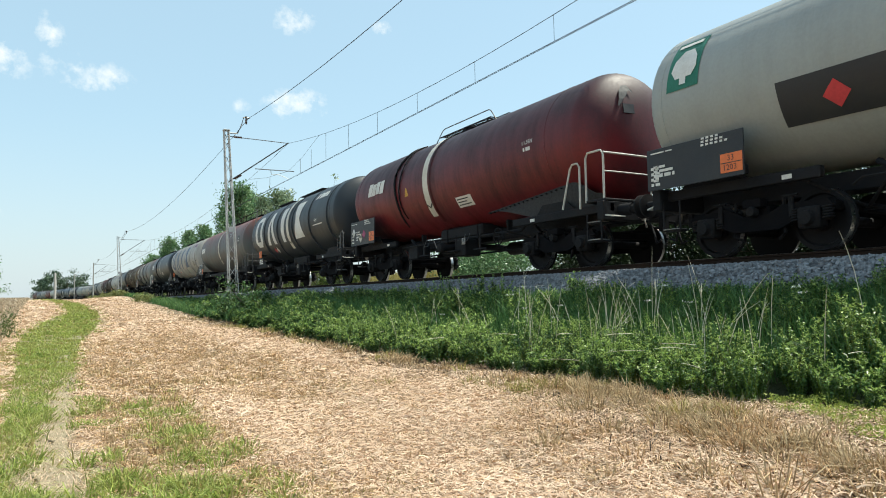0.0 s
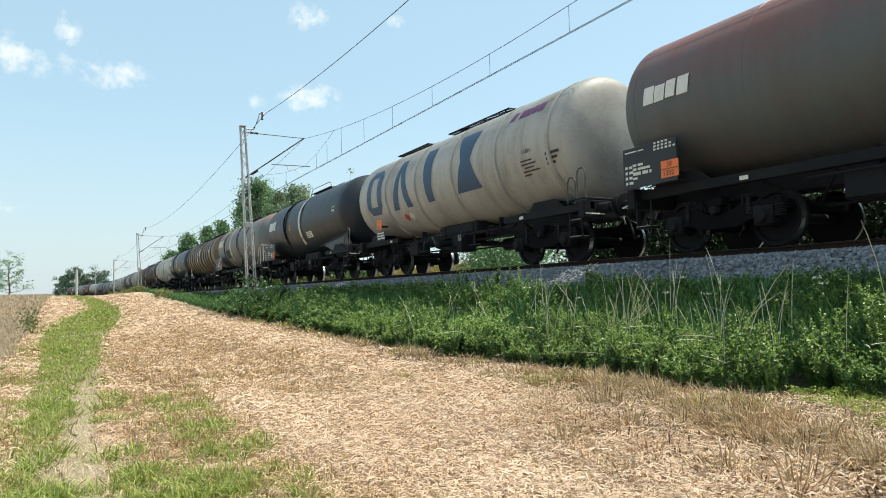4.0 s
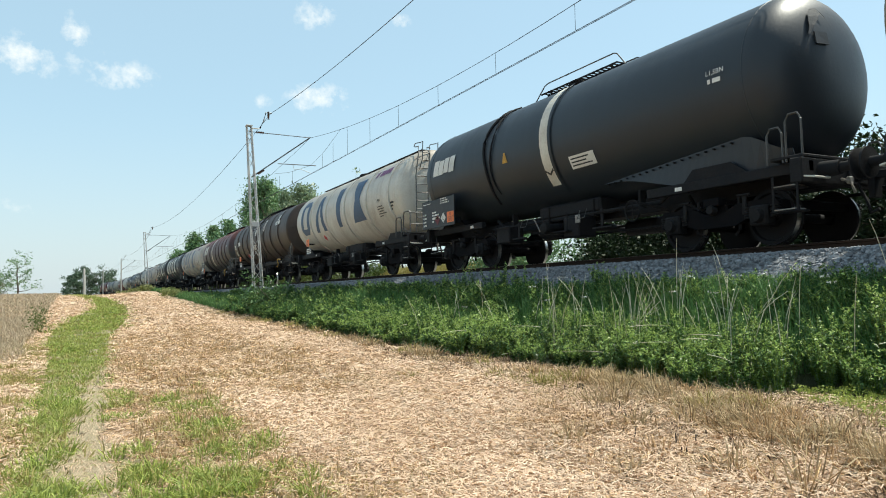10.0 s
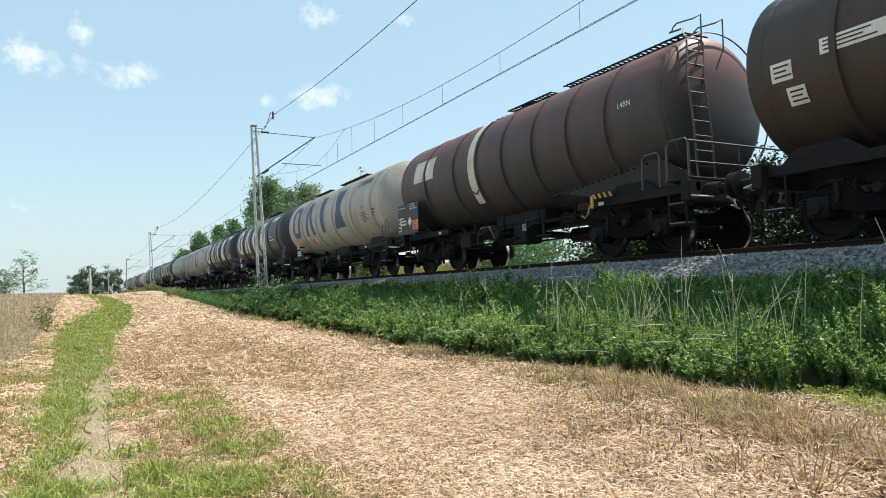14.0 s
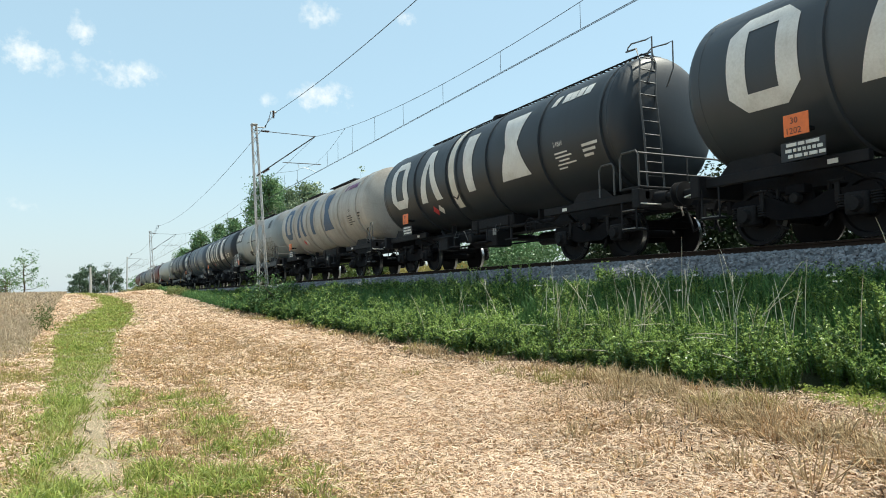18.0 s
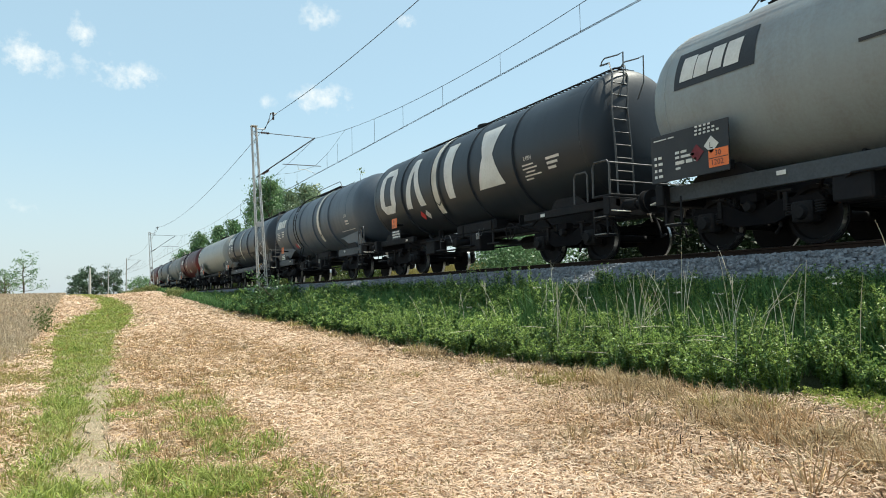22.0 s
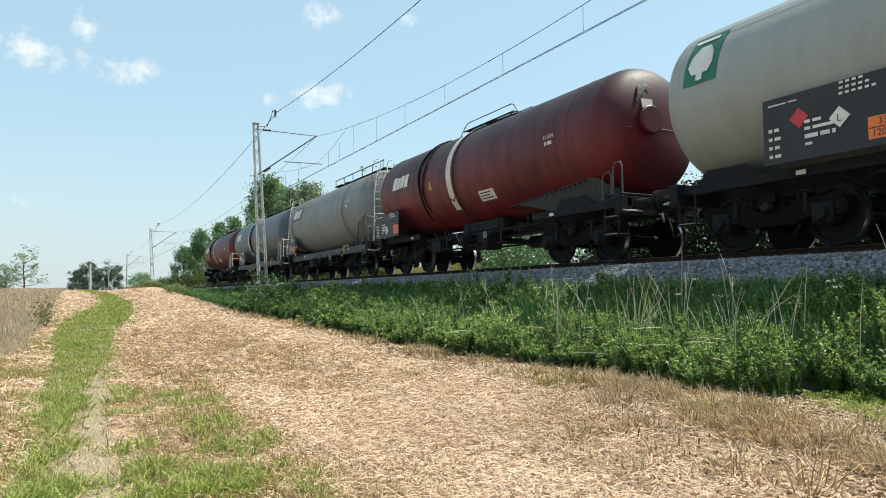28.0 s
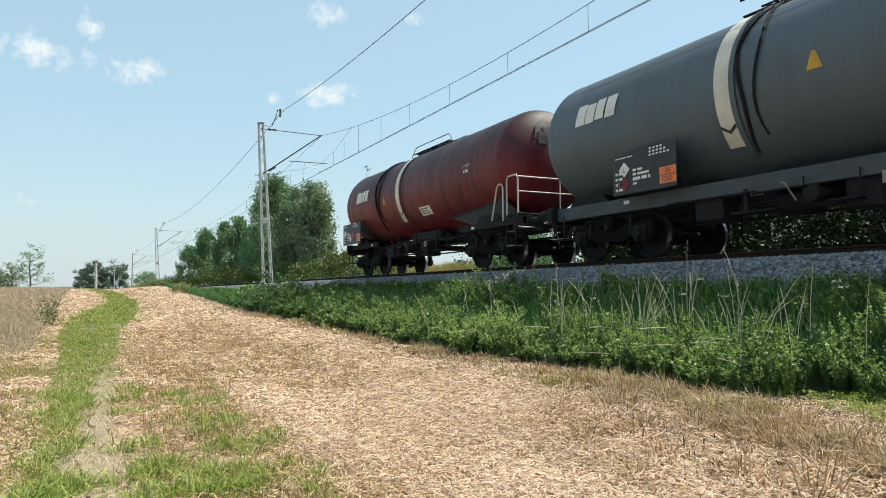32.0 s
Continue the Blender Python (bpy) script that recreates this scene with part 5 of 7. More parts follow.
TYPES = dict(
    green_sign=dict(label="pale grey smooth tank wagon with a green picture sign", paint="pale", board=(0.05, 1.95, 0.72, 1.2), placards=(), number_at=0.08, hazard=("33", "1203"), diamonds=((3.35, -0.62, "red_mark"), (4.35, -0.5, "white")), seams=(0.35, 4.2, 8.0, 11.9), walks=((5.5, 8.5),), walk_rail=1, stripes=1,
                    patches=(("green_logo", 0.48, 0.1, 0.66, 1.02), ("panel", 2.5, -0.95, 1.75, 0.68)), blob=1),
    green_board=dict(label="pale grey smooth tank wagon with green sign and dark board", paint="pale", board=(2.1, 2.0, 1.0, 1.22), framed=1, placards=((0.3, 0.62, "red_mark", ""), (0.6, 0.5, "white", "L")), hazard=("33", "1203"), seams=(0.35, 4.2, 8.0, 11.9), walks=((5.5, 8.5),), walk_rail=1, stripes=1,
                     patches=(("green_logo", 0.48, 0.12, 0.7, 1.02),), blob=1),
    red_flange=dict(placards=((0.5, 0.3, "white", "L"),), number_at=0.3, end_patch="cream_band", label="dark red tank wagon with bolted end flange and white band", paint="red", mark=("white", 1.42, 0.02, 0.42, 1.2), board=SIGN, band=5.3, hose_line=3.5, belly=1, end_scar=1, hub=1, hub_at=(-0.35, 0.12), rails="loop",
                    walks=((4.4, 7.2),), walk_rail=1, patches=(("white", 6.85, -0.98, 0.75, 0.3),), texts=(("L1,5BN", 10.1, 0.05, 0.15, "white"),), triangles=((4.1, -0.3, 0.24),), seams=(0.5, 10.9), dome=0.7),
    red=dict(placards=((0.14, 0.55, "white", ""), (0.44, 0.28, "cream_band", ""), (0.58, 0.42, "magenta", "")), number_at=0.26, slant=1, label="dark oxide-red tank wagon with a white band and sooty crown", paint="red", mark=("white", 1.42, 0.02, 0.42, 1.2), board=SIGN, band=5.3, hose_line=3.5, belly=1, rail_paint="rail_white", end_scar=1,
             walks=((4.4, 7.2),), walk_rail=1, patches=(("white", 6.85, -0.98, 0.75, 0.3),), texts=(("L1,5BN", 10.1, 0.05, 0.16, "white"),), triangles=((4.1, -0.3, 0.24),), seams=(0.5, 10.9), dome=0.7),
    black_big=dict(rails="loop", loop_paint="rail_grey", label="black tank wagon with large white block letters faded and dusty", paint="black", big="white", big_at=BIG, band=6.25, band_w=0.36, ribs=RB, hazard=("30", "1202"), walks=((1.2, 3.6), (4.8, 8.0)), owner=("white", 9.75),
                   texts=(("L4BH", 10.0, -0.2, 0.18, "white"),), patches=(("white", 9.8, -0.35, 1.1, 0.04),)),
    rusty=dict(framed=1, placards=(), number_at=0.2, label="grey tank wagon with rust-brown crown, end ladder and pale band", paint="rusty", mark=("white", 0.6, -0.05, 0.32, 1.05), board=(0.1, 1.3, 0.75, 1.22), band=5.95, ladder=1, full_rail=1, walks=((5.4, 7.0),), seams=(0.35, 2.7, 5.08, 7.3, 9.63, 12.0), stripes=1,
               patches=(("panel", 11.1, -0.12, 0.62, 0.46),), texts=(("L1,5BN", 11.2, 0.15, 0.14, "white"),)),
    cream_big=dict(rails="loop", loop_paint="rail_grey", small_print=("blackpaint", 10.4, -0.38), label="cream tank wagon with large navy block letters and streaky dirt", paint="cream", big="navy", big_at=BIG, ribs=RB, hazard=("30", "1202"), walks=((1.2, 3.6), (5.0, 8.4)), owner=("purple", 9.75),
                   texts=(("L4BH", 10.5, -0.2, 0.18, "blackpaint"),)),
    char=dict(placards=((0.5, 0.26, "dull_red", ""), (0.68, 0.3, "white", "L")), label="charcoal black smooth tank wagon with a pale band", paint="char", mark=("white", 0.7, -0.02, 0.45, 1.25), board=SIGN, band=6.0, hose_line=3.6, belly=1, end_scar=1, rails="loop", walks=((4.6, 7.4),), walk_rail=1,
              texts=(("L1,5BN", 10.7, 0.1, 0.15, "white"),), patches=(("white", 6.9, -0.8, 0.8, 0.28),), triangles=((4.4, -0.25, 0.24),), dome=0.7, seams=(0.5, 11.4)),
    greige=dict(framed=1, placards=((0.52, 0.62, "white", "L"), (0.72, 0.64, "magenta", "")), slant=1, label="dirty greige tank wagon with rust patches and black ribs", paint="greige", rib_paint="dark_rib", mark=("cream_band", 0.55, 0.05, 0.5, 1.5), mark_board="dust_board", board=(0.1, 2.0, 0.85, 1.22), ribs=(2.65, 9.26), band=4.4, band_w=0.36, side_ladder=7.3, walks=((6.0, 8.6),), walk_rail=1, rail_paint="rail_white", dome=0.85,
                patches=(("belly", 3.0, -0.8, 1.5, 0.55), ("panel", 11.3, 0.12, 0.35, 0.2))),
    tan=dict(cone=1, hazard_at=3.0, lagging=((4.3, 7.7, 1.0),), rails="loop", loop_paint="rail_grey", label="tan dusty ribbed tank wagon with flat bolted end", paint="tan", rib_paint="dark_rib", ribs=(0.9, 2.0, 3.21, 4.24, 5.36, 6.49, 7.72, 7.95, 9.0, 10.0, 11.0, 12.2), mark=("blackpaint", 0.95, 0.1, 0.42, 1.3), hazard=("30", "1202"), walks=((1.5, 5.0), (6.5, 11.0)), hub=1, dome=0.3,
             patches=(("cream_band", 5.6, -0.45, 0.3, 0.75), ("cream_band", 6.6, 0.0, 0.6, 0.5), ("cream_band", 11.3, 0.0, 0.4, 0.3))),
    cream_ladder=dict(small_print=("blackpaint", 10.2, -0.38), label="off-white tank wagon with large navy block letters and end ladder", paint="offwhite", big="navy", big_at=BIG_L, ribs=(2.4, 4.6, 6.9, 9.25, 11.3), hazard=("30", "1202"), walks=((1.0, 11.6),), ladder=1, owner=("purple", 9.7), texts=(("L4BH", 10.2, -0.2, 0.18, "blackpaint"),)),
    brown=dict(cone=1, framed=1, hazard_at=2.4, lagging=((5.0, 7.9, 0.95),), rails="loop", loop_paint="rail_grey", label="dark brown dirty ribbed tank wagon with white placards", paint="brown", ribs=(1.5, 2.9, 4.3, 5.6, 7.0, 8.6, 10.2, 11.9), hazard=("30", "1202"), walks=((6.0, 10.6),), side_ladder=8.05, hub=1, dome=0.3,
               patches=(("white", 0.5, -0.35, 0.35, 0.28), ("white", 1.3, -0.15, 0.95, 0.22), ("white", 0.7, -0.75, 0.3, 0.28), ("white", 6.5, 0.15, 0.5, 0.36), ("white", 6.0, -0.62, 0.55, 0.24), ("white", 8.45, 0.25, 0.4, 0.66), ("white", 11.5, 0.6, 0.45, 0.26), ("white", 11.3, 0.32, 0.9, 0.22)), stripes=1,
               texts=(("GE", 4.6, -0.95, 0.2, "white"), ("TE 8", 11.48, 0.65, 0.16, "blackpaint"))),
    maroon=dict(placards=((0.6, 0.4, "white", ""),), number_at=0.12, label="maroon-grey ribbed tank wagon with a pale band and ladder", paint="maroon", ribs=(1.95, 3.76, 6.3, 7.63, 8.93, 10.19), mark=("white", 1.3, 0.12, 0.42, 0.95), mark_board="cream_band", board=(0.1, 1.5, 0.95, 1.22), band=4.65, band_w=0.34, ladder=1, stripes=1, walks=((5.0, 7.0), (7.5, 11.9)),
                belly=1, texts=(("L4BN", 10.6, 0.1, 0.2, "white"),)),
    black_ladder=dict(small_print=("white", 10.0, -0.42), label="black tank wagon with large white block letters and end ladder", paint="black", big="white", big_at=BIG_L, band=5.05, band_w=0.34, ribs=(2.7, 4.85, 7.1, 9.45, 11.6), hazard=("30", "1202"), walks=((1.8, 11.8),), ladder=1, owner=("white", 9.75), texts=(("L4BH", 10.0, -0.25, 0.18, "white"),)),
    graffiti=dict(framed=1, placards=((0.62, 0.45, "dull_red", ""), (0.8, 0.55, "white", "L")), label="light grey tank wagon with graffiti scrawls and pale band", paint="dove", mark=("white", 0.75, 0.2, 0.45, 1.25), mark_board="panel", board=(0.1, 1.7, 0.85, 1.25), band=4.85, band_w=0.32, seams=(0.4, 5.6, 5.85, 10.4), walks=((1.6, 6.8),), walk_rail=1, stripes=1, dome=0.85, texts=(("L1,5BN", 9.58, 0.62, 0.15, "white"),),
                  patches=(("belly", 4.2, -0.95, 1.0, 0.3), ("blackpaint", 3.9, -0.12, 3.2, 0.05), ("panel", 9.5, 0.35, 0.6, 0.5)), scrawl=1),
    slate_big=dict(small_print=("white", 9.6, -0.42), label="slate black tank wagon with large white block letters", paint="char", big="white", big_at=(0.78, 2.78, 5.35, 7.45), band=4.85, band_w=0.32, ribs=(2.6, 4.8, 7.05, 9.25), hazard=("30", "1202"), walks=((1.8, 11.8),), ladder=1, texts=(("L4BH", 9.7, -0.3, 0.18, "white"),)),
    slate_ribs=dict(rails="loop", small_print=("white", 0.75, -0.12), label="slate grey ribbed tank wagon with pale band and side ladder", paint="slate", apron=(2.5, 3.0), mark=("white", 0.85, 0.12, 0.42, 1.55), hazard=("33", "1203"), ribs=(2.82, 5.14, 7.31, 9.57), band=7.95, side_ladder=4.6, walks=((4.4, 8.0),), walk_rail=1, texts=(("L4BH", 11.45, -0.3, 0.18, "white"),), patches=(("white", 11.5, -0.5, 0.36, 0.07), ("white", 11.5, -0.6, 0.36, 0.05), ("white", 10.75, -0.86, 1.55, 0.026)), dome=0.8),
    # dark_ladder: the belly patch is a near-black strip along the lower flank
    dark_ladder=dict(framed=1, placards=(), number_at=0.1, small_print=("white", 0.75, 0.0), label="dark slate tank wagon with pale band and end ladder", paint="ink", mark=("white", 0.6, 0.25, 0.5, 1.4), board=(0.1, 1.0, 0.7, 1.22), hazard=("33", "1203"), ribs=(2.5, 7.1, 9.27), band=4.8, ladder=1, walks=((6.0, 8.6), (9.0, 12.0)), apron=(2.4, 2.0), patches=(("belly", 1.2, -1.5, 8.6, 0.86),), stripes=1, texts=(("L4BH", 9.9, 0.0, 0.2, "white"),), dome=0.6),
    grey_ladder=dict(framed=1, placards=((0.2, 0.58, "white", "L"), (0.38, 0.64, "dull_red", "")), number_at=0.46, slant=1, label="light grey tank wagon with brown patch and end ladder", paint="lgrey", mark=("white", 1.15, 0.25, 0.45, 1.15), mark_board="brown_patch", board=(0.1, 1.7, 0.8, 1.25), ribs=(0.95, 8.6), ladder=1, full_rail=1, walks=((4.4, 5.4),), stripes=1, ladder_paint="rail_white", texts=(("L1,5BN", 8.95, 0.2, 0.2, "white"),), dome=0.6),
    blue=dict(framed=1, placards=((0.2, 0.6, "white", "L"), (0.2, 0.25, "dull_red", "")), slant=1, label="blue-grey smooth tank wagon with cream band and end ladder", paint="blue", mark=("white", 1.2, 0.1, 0.45, 1.25), board=(2.45, 1.65, 0.8, 1.2), band=4.9, hose_line=5.4, ladder=1, full_rail=1, walks=((5.0, 6.4),), stripes=1, ladder_paint="rail_white", rail_paint="rail_white", triangles=((6.55, -0.2, 0.26),), dome=0.6),
)
TYPES["black_dusty"] = dict(TYPES["black_big"], paint="dusty", label="dusty black tank wagon with large white block letters")
M["dust_board"] = surface("dusty ochre painted patch", (0.26, 0.17, 0.1), (0.16, 0.12, 0.085), 0.6)
M["brown_patch"] = surface("brown painted patch", (0.16, 0.1, 0.07), None, 0.6)

# rear end of each tank along the train, metres behind the camera's square at 0 s
REAR = [-5.6, 8.72, 22.56, 36.72, 51.05, 64.87, 78.48, 92.79, 107.8, 121.32, 135.32, 150.7, 164.19, 178.33, 192.31, 206.1, 220.27, 232.96, 246.81, 261.52, 275.82,
        290.7, 304.46, 316.93, 331.48, 345.44]
ORDER = ["green_sign", "red", "black_big", "rusty", "cream_big", "char", "greige", "tan", "char", "cream_ladder", "brown", "maroon", "cream_big", "black_dusty", "black_ladder",
         "cream_big", "graffiti", "slate_big", "slate_ribs", "dark_ladder", "green_board", "red_flange", "grey_ladder", "blue", "red"]


def travelled(t):
    """How far the slowing train has come by t seconds."""
    k = t / 32
    return 32 * (10.355 * k - 0.384 * k ** 2 + 0.529 * k ** 3 - 0.545 * k ** 4)


for kind, a, b in zip(ORDER, REAR, REAR[1:]):
    spec = dict(TYPES[kind], length=b - a)
    spec["middle"] = (a + b) / 2 + 0.62
    wagon(spec)


# ---- plants ----
prng = np.random.default_rng(11)
# Dark weed leaf and bright tip leaf hold shade and sunlight in their colour.
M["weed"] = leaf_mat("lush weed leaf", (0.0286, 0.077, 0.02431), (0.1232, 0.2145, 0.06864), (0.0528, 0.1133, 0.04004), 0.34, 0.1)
M["weed_light"] = leaf_mat("sunlit yellow green leaf", (0.2482, 0.3894, 0.08112), (0.4313, 0.5406, 0.1862), (0.314, 0.432, 0.1217), 0.36, 0.36)
# Litter is darkened to stand for the shaded gaps between tufts.
M["litter"] = leaf_mat("gap shade brown litter", (0.071, 0.046, 0.03), (0.222, 0.151, 0.093), None, 0.9, 0.03)
M["hay_green"] = leaf_mat("half dry olive grass", (0.2475, 0.2276, 0.06545), (0.429, 0.3595, 0.1377), (0.3046, 0.2626, 0.0867), 0.6, 0.25)
# Bluish green takes in the shade that the train throws on this grass.
M["bank_blade"] = leaf_mat("shade tinted bank grass", (0.0493, 0.1275, 0.0426), (0.1479, 0.2677, 0.085), None, 0.5, 0.25)
# Leaf colour darkened to hold the shade of the hedge's near side.
M["hedge_leaf"] = leaf_mat("shade dark hedge leaf", (0.012, 0.026, 0.009), (0.03, 0.055, 0.016), None, 0.6, 0.08)
M["grass"] = leaf_mat("green grass blade", (0.074, 0.1406, 0.0222), (0.148, 0.2146, 0.0444), (0.1776, 0.1998, 0.0592))
M["path_grass"] = leaf_mat("short track grass", (0.1081, 0.1757, 0.0264), (0.4505, 0.503, 0.1254), (0.353, 0.36, 0.1166))
M["straw"] = leaf_mat("dry straw", (0.535, 0.369, 0.248), (0.863, 0.681, 0.518), (0.588, 0.418, 0.283), 0.6, 0.12)
M["dead"] = leaf_mat("dead brown grass", (0.1544, 0.09944, 0.05376), (0.6796, 0.5315, 0.3217), (0.4161, 0.3001, 0.1646), 0.6, 0.12)
M["brown_straw"] = leaf_mat("weathered brown straw", (0.246, 0.1541, 0.082), (0.6564, 0.4358, 0.235), None, 0.8, 0.08)
M["hay"] = leaf_mat("tall ripe grass", (0.299, 0.238, 0.167), (0.562, 0.45, 0.334), (0.352, 0.297, 0.183), 0.65, 0.2)
M["stalk"] = leaf_mat("bleached stalk", (0.5328, 0.488, 0.3692), (0.7032, 0.6503, 0.5304), None, 0.7, 0.1)
M["tree_leaf"] = leaf_mat("tree leaf", (0.073, 0.16, 0.07), (0.233, 0.345, 0.16), (0.106, 0.206, 0.09), 0.42, 0.18)
# Greyed blue-green puts the haze of distance into the leaf colour.
M["far_leaf"] = leaf_mat("hazy far leaf", (0.045, 0.084, 0.056), (0.112, 0.163, 0.101), None, 0.55, 0.15)
M["poplar_leaf"] = leaf_mat("silvery tree leaf", (0.096, 0.158, 0.084), (0.288, 0.355, 0.211), None, 0.4, 0.22)
M["bank_bush"] = leaf_mat("olive bank bush leaf", (0.15, 0.18, 0.06), (0.3, 0.31, 0.12), (0.24, 0.24, 0.1), 0.5, 0.25)
M["shrub_leaf"] = leaf_mat("shrub leaf", (0.0444, 0.0888, 0.0148), (0.111, 0.148, 0.037), (0.1184, 0.1258, 0.0444), 0.5, 0.3)


def ground_np(x, y):
    return np.array([ground_z(a, b) for a, b in zip(x, y)])


def unit(v):
    return v / np.maximum(np.linalg.norm(v, axis=-1, keepdims=True), 1e-9)


def leaf_quads(c, size, up=0.35, slim=0.55):
    """Pointed four-cornered leaves at centres c, turned at random and slightly folded."""
    n = len(c)
    d = unit(prng.normal(size=(n, 3)) + np.array((0, 0, up)))
    side = unit(np.cross(d, prng.normal(size=(n, 3))))
    nor = np.cross(d, side)
    s = np.broadcast_to(np.asarray(size, float), (n,))[:, None]
    a, b = c - d * s * 0.5, c + d * s * 0.5
    w = side * s * slim * 0.5
    fold = nor * s * 0.12
    m = c - d * s * 0.05
    return np.stack([a, m + w + fold, b, m - w + fold], 1).reshape(-1, 3)


def blade_quads(p, h, w, lean, droop=0.5):
    """Blades of grass from foot points p: two bent pieces each."""
    n = len(p)
    ang = prng.uniform(0, 2 * math.pi, n)
    side = np.stack([np.cos(ang), np.sin(ang), np.zeros(n)], 1)
    ang2 = prng.uniform(0, 2 * math.pi, n)
    ln = np.abs(prng.normal(size=n)) * lean
    out = np.stack([np.cos(ang2), np.sin(ang2), np.zeros(n)], 1) * ln[:, None]
    h, w = (np.broadcast_to(np.asarray(v, float), (n,))[:, None] for v in (h, w))
    up = np.array((0, 0, 1.0))
    m = p + h * 0.55 * (up + out * 0.6)
    e = p + h * (up * (1 - droop * np.minimum(ln, 1.2)[:, None] * 0.4) + out * 1.3)
    sw = side * w * 0.5
    q = np.stack([p - sw, p + sw, m + sw * 0.8, m - sw * 0.8, m - sw * 0.8, m + sw * 0.8, e + sw * 0.12, e - sw * 0.12], 1)
    return q.reshape(-1, 3)


def stuff(name, verts, m, label, cat):
    return tagged(new(name, big_mesh(name, verts, 4, m)), label, cat, kind="stuff")


def n2(x, y, s, k=0.0):
    """Smooth noise over arrays, by a sum of turned waves."""
    return (np.sin(x * s * 1.3 + y * s * 0.7 + k) + np.sin(x * s * -0.8 + y * s * 1.7 + 2.1 * k + 1) + np.sin(x * s * 2.3 + y * s * -1.1 + k * 0.3) + np.sin(x * s * 0.4 + y * s * 3.1 + 4 + k)) / 4


# lush weeds on the foot of the bank: leafy stems, thinning and coarser with distance
def weed_edge(y):
    return np.interp(y, WEED_Y, WEED_X) + 0.14 * n2(y * 0, y, 1.3) + 0.09 * n2(y * 0, y, 4.1, 2)


def plant_leaves(c, away, size, slim):
    """Leaves held out from their stem, upper side to the sky."""
    n = len(c)
    d = unit(away + prng.normal(size=(n, 3)) * 0.45 + np.array((0, 0, 0.25)))
    nor = unit(np.array((0, 0, 1.0)) + prng.normal(size=(n, 3)) * 0.42)
    side = unit(np.cross(d, nor))
    nor = np.cross(side, d)
    s = np.broadcast_to(np.asarray(size, float), (n,))[:, None]
    w = side * s * slim * 0.5
    m = c + d * s * 0.42
    return np.stack([c, m + w + nor * s * 0.08, c + d * s - nor * s * 0.12, m - w + nor * s * 0.08], 1).reshape(-1, 3)


def weeds():
    """Bushy plants of many leafy stems that spread from one foot, coarser with distance."""
    out, light, stems = [], [], []
    for y0, y1, dens, ns, per, size in ((2.0, 9, 22, 13, 30, 0.05), (9, 16, 25, 11, 24, 0.066), (16, 28, 15, 10, 20, 0.1), (28, 50, 5, 9, 16, 0.17), (50, 125, 1.9, 8, 14, 0.3)):
        n = int((y1 - y0) * 1.55 * dens)
        nb = int(n * 0.75) if y0 < 20 else 0
        y, f = prng.uniform(y0, y1, n + nb), np.concatenate([prng.uniform(0.12, 1.5, n), prng.uniform(1.8, 2.75, nb)])
        n += nb
        x = weed_edge(y) + f
        lump = 0.5 + 0.5 * n2(x, y, 2.2, 3)
        top = np.interp(f, (0.05, 0.3, 0.7, 1.1, 1.6, 2.2, 2.75), (0.36, 0.54, 0.68, 0.7, 0.6, 0.46, 0.28)) * np.clip(1.08 - y / 110, 0.6, 1.1) * prng.uniform(0.6, 1.1, n) * (0.72 + 0.45 * lump)
        # taller growth runs up the bank in places beyond the open grass
        up = (f < 1.5) & (y > 8.3) & (y < 15) & (prng.random(n) < np.clip(0.3 + 0.35 * n2(y * 0, y, 0.9, 6), 0.05, 0.6))
        x = np.where(up, x + prng.uniform(0.5, 1.35, n), x)
        top = np.where(up, prng.uniform(0.4, 0.68, n) * np.clip(1.08 - y / 110, 0.6, 1.1), top)
        foot = np.stack([x, y, ground_np(x, y) - 0.01], 1)
        tone = prng.random(n)
        ang = prng.uniform(0, 2 * math.pi, (n, ns))
        lean = prng.uniform(0.02, 0.5, (n, ns))
        h = top[:, None] * prng.uniform(0.6, 1.12, (n, ns)) * (1.08 - 0.55 * lean)
        away = np.stack([np.cos(ang), np.sin(ang), np.zeros((n, ns))], -1)
        t = (0.16 + 0.84 * prng.random((n, ns, per)) ** 0.62)
        t[..., :3] = prng.uniform(0.94, 1.0, (n, ns, 3))
        run = (h[..., None] * t)[..., None]
        c = foot[:, None, None, :] + run * np.array((0, 0, 1.0)) + away[:, :, None, :] * (lean[..., None] * h[..., None] * t ** 1.5)[..., None]
        a2 = prng.uniform(0, 2 * math.pi, (n, ns, per))
        d = np.stack([np.cos(a2), np.sin(a2), 0.5 * t], -1)
        sz = size * prng.uniform(0.6, 1.3, (n, ns, per)) * (1.1 - 0.5 * t)
        # sun on the stem tops is put in by choosing the brighter leaf
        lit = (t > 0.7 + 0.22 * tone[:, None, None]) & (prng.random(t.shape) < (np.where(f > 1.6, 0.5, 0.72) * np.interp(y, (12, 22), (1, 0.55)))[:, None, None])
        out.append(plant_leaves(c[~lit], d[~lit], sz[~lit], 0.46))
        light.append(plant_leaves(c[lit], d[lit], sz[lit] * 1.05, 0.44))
        sf = np.repeat(foot, ns, 0)
        tip = sf + (np.array((0, 0, 1.0)) * h[..., None] + away * (lean * h)[..., None]).reshape(-1, 3)
        w = np.array((0.35, -0.9, 0)) * size * 0.06
        m = sf * 0.5 + tip * 0.5
        stems.append(np.stack([sf - w, sf + w, m + w, m - w, m - w, m + w, tip + w * 0.4, tip - w * 0.4], 1).reshape(-1, 3))
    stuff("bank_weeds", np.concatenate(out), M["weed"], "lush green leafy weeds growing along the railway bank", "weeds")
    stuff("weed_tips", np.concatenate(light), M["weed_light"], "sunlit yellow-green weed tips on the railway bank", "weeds")
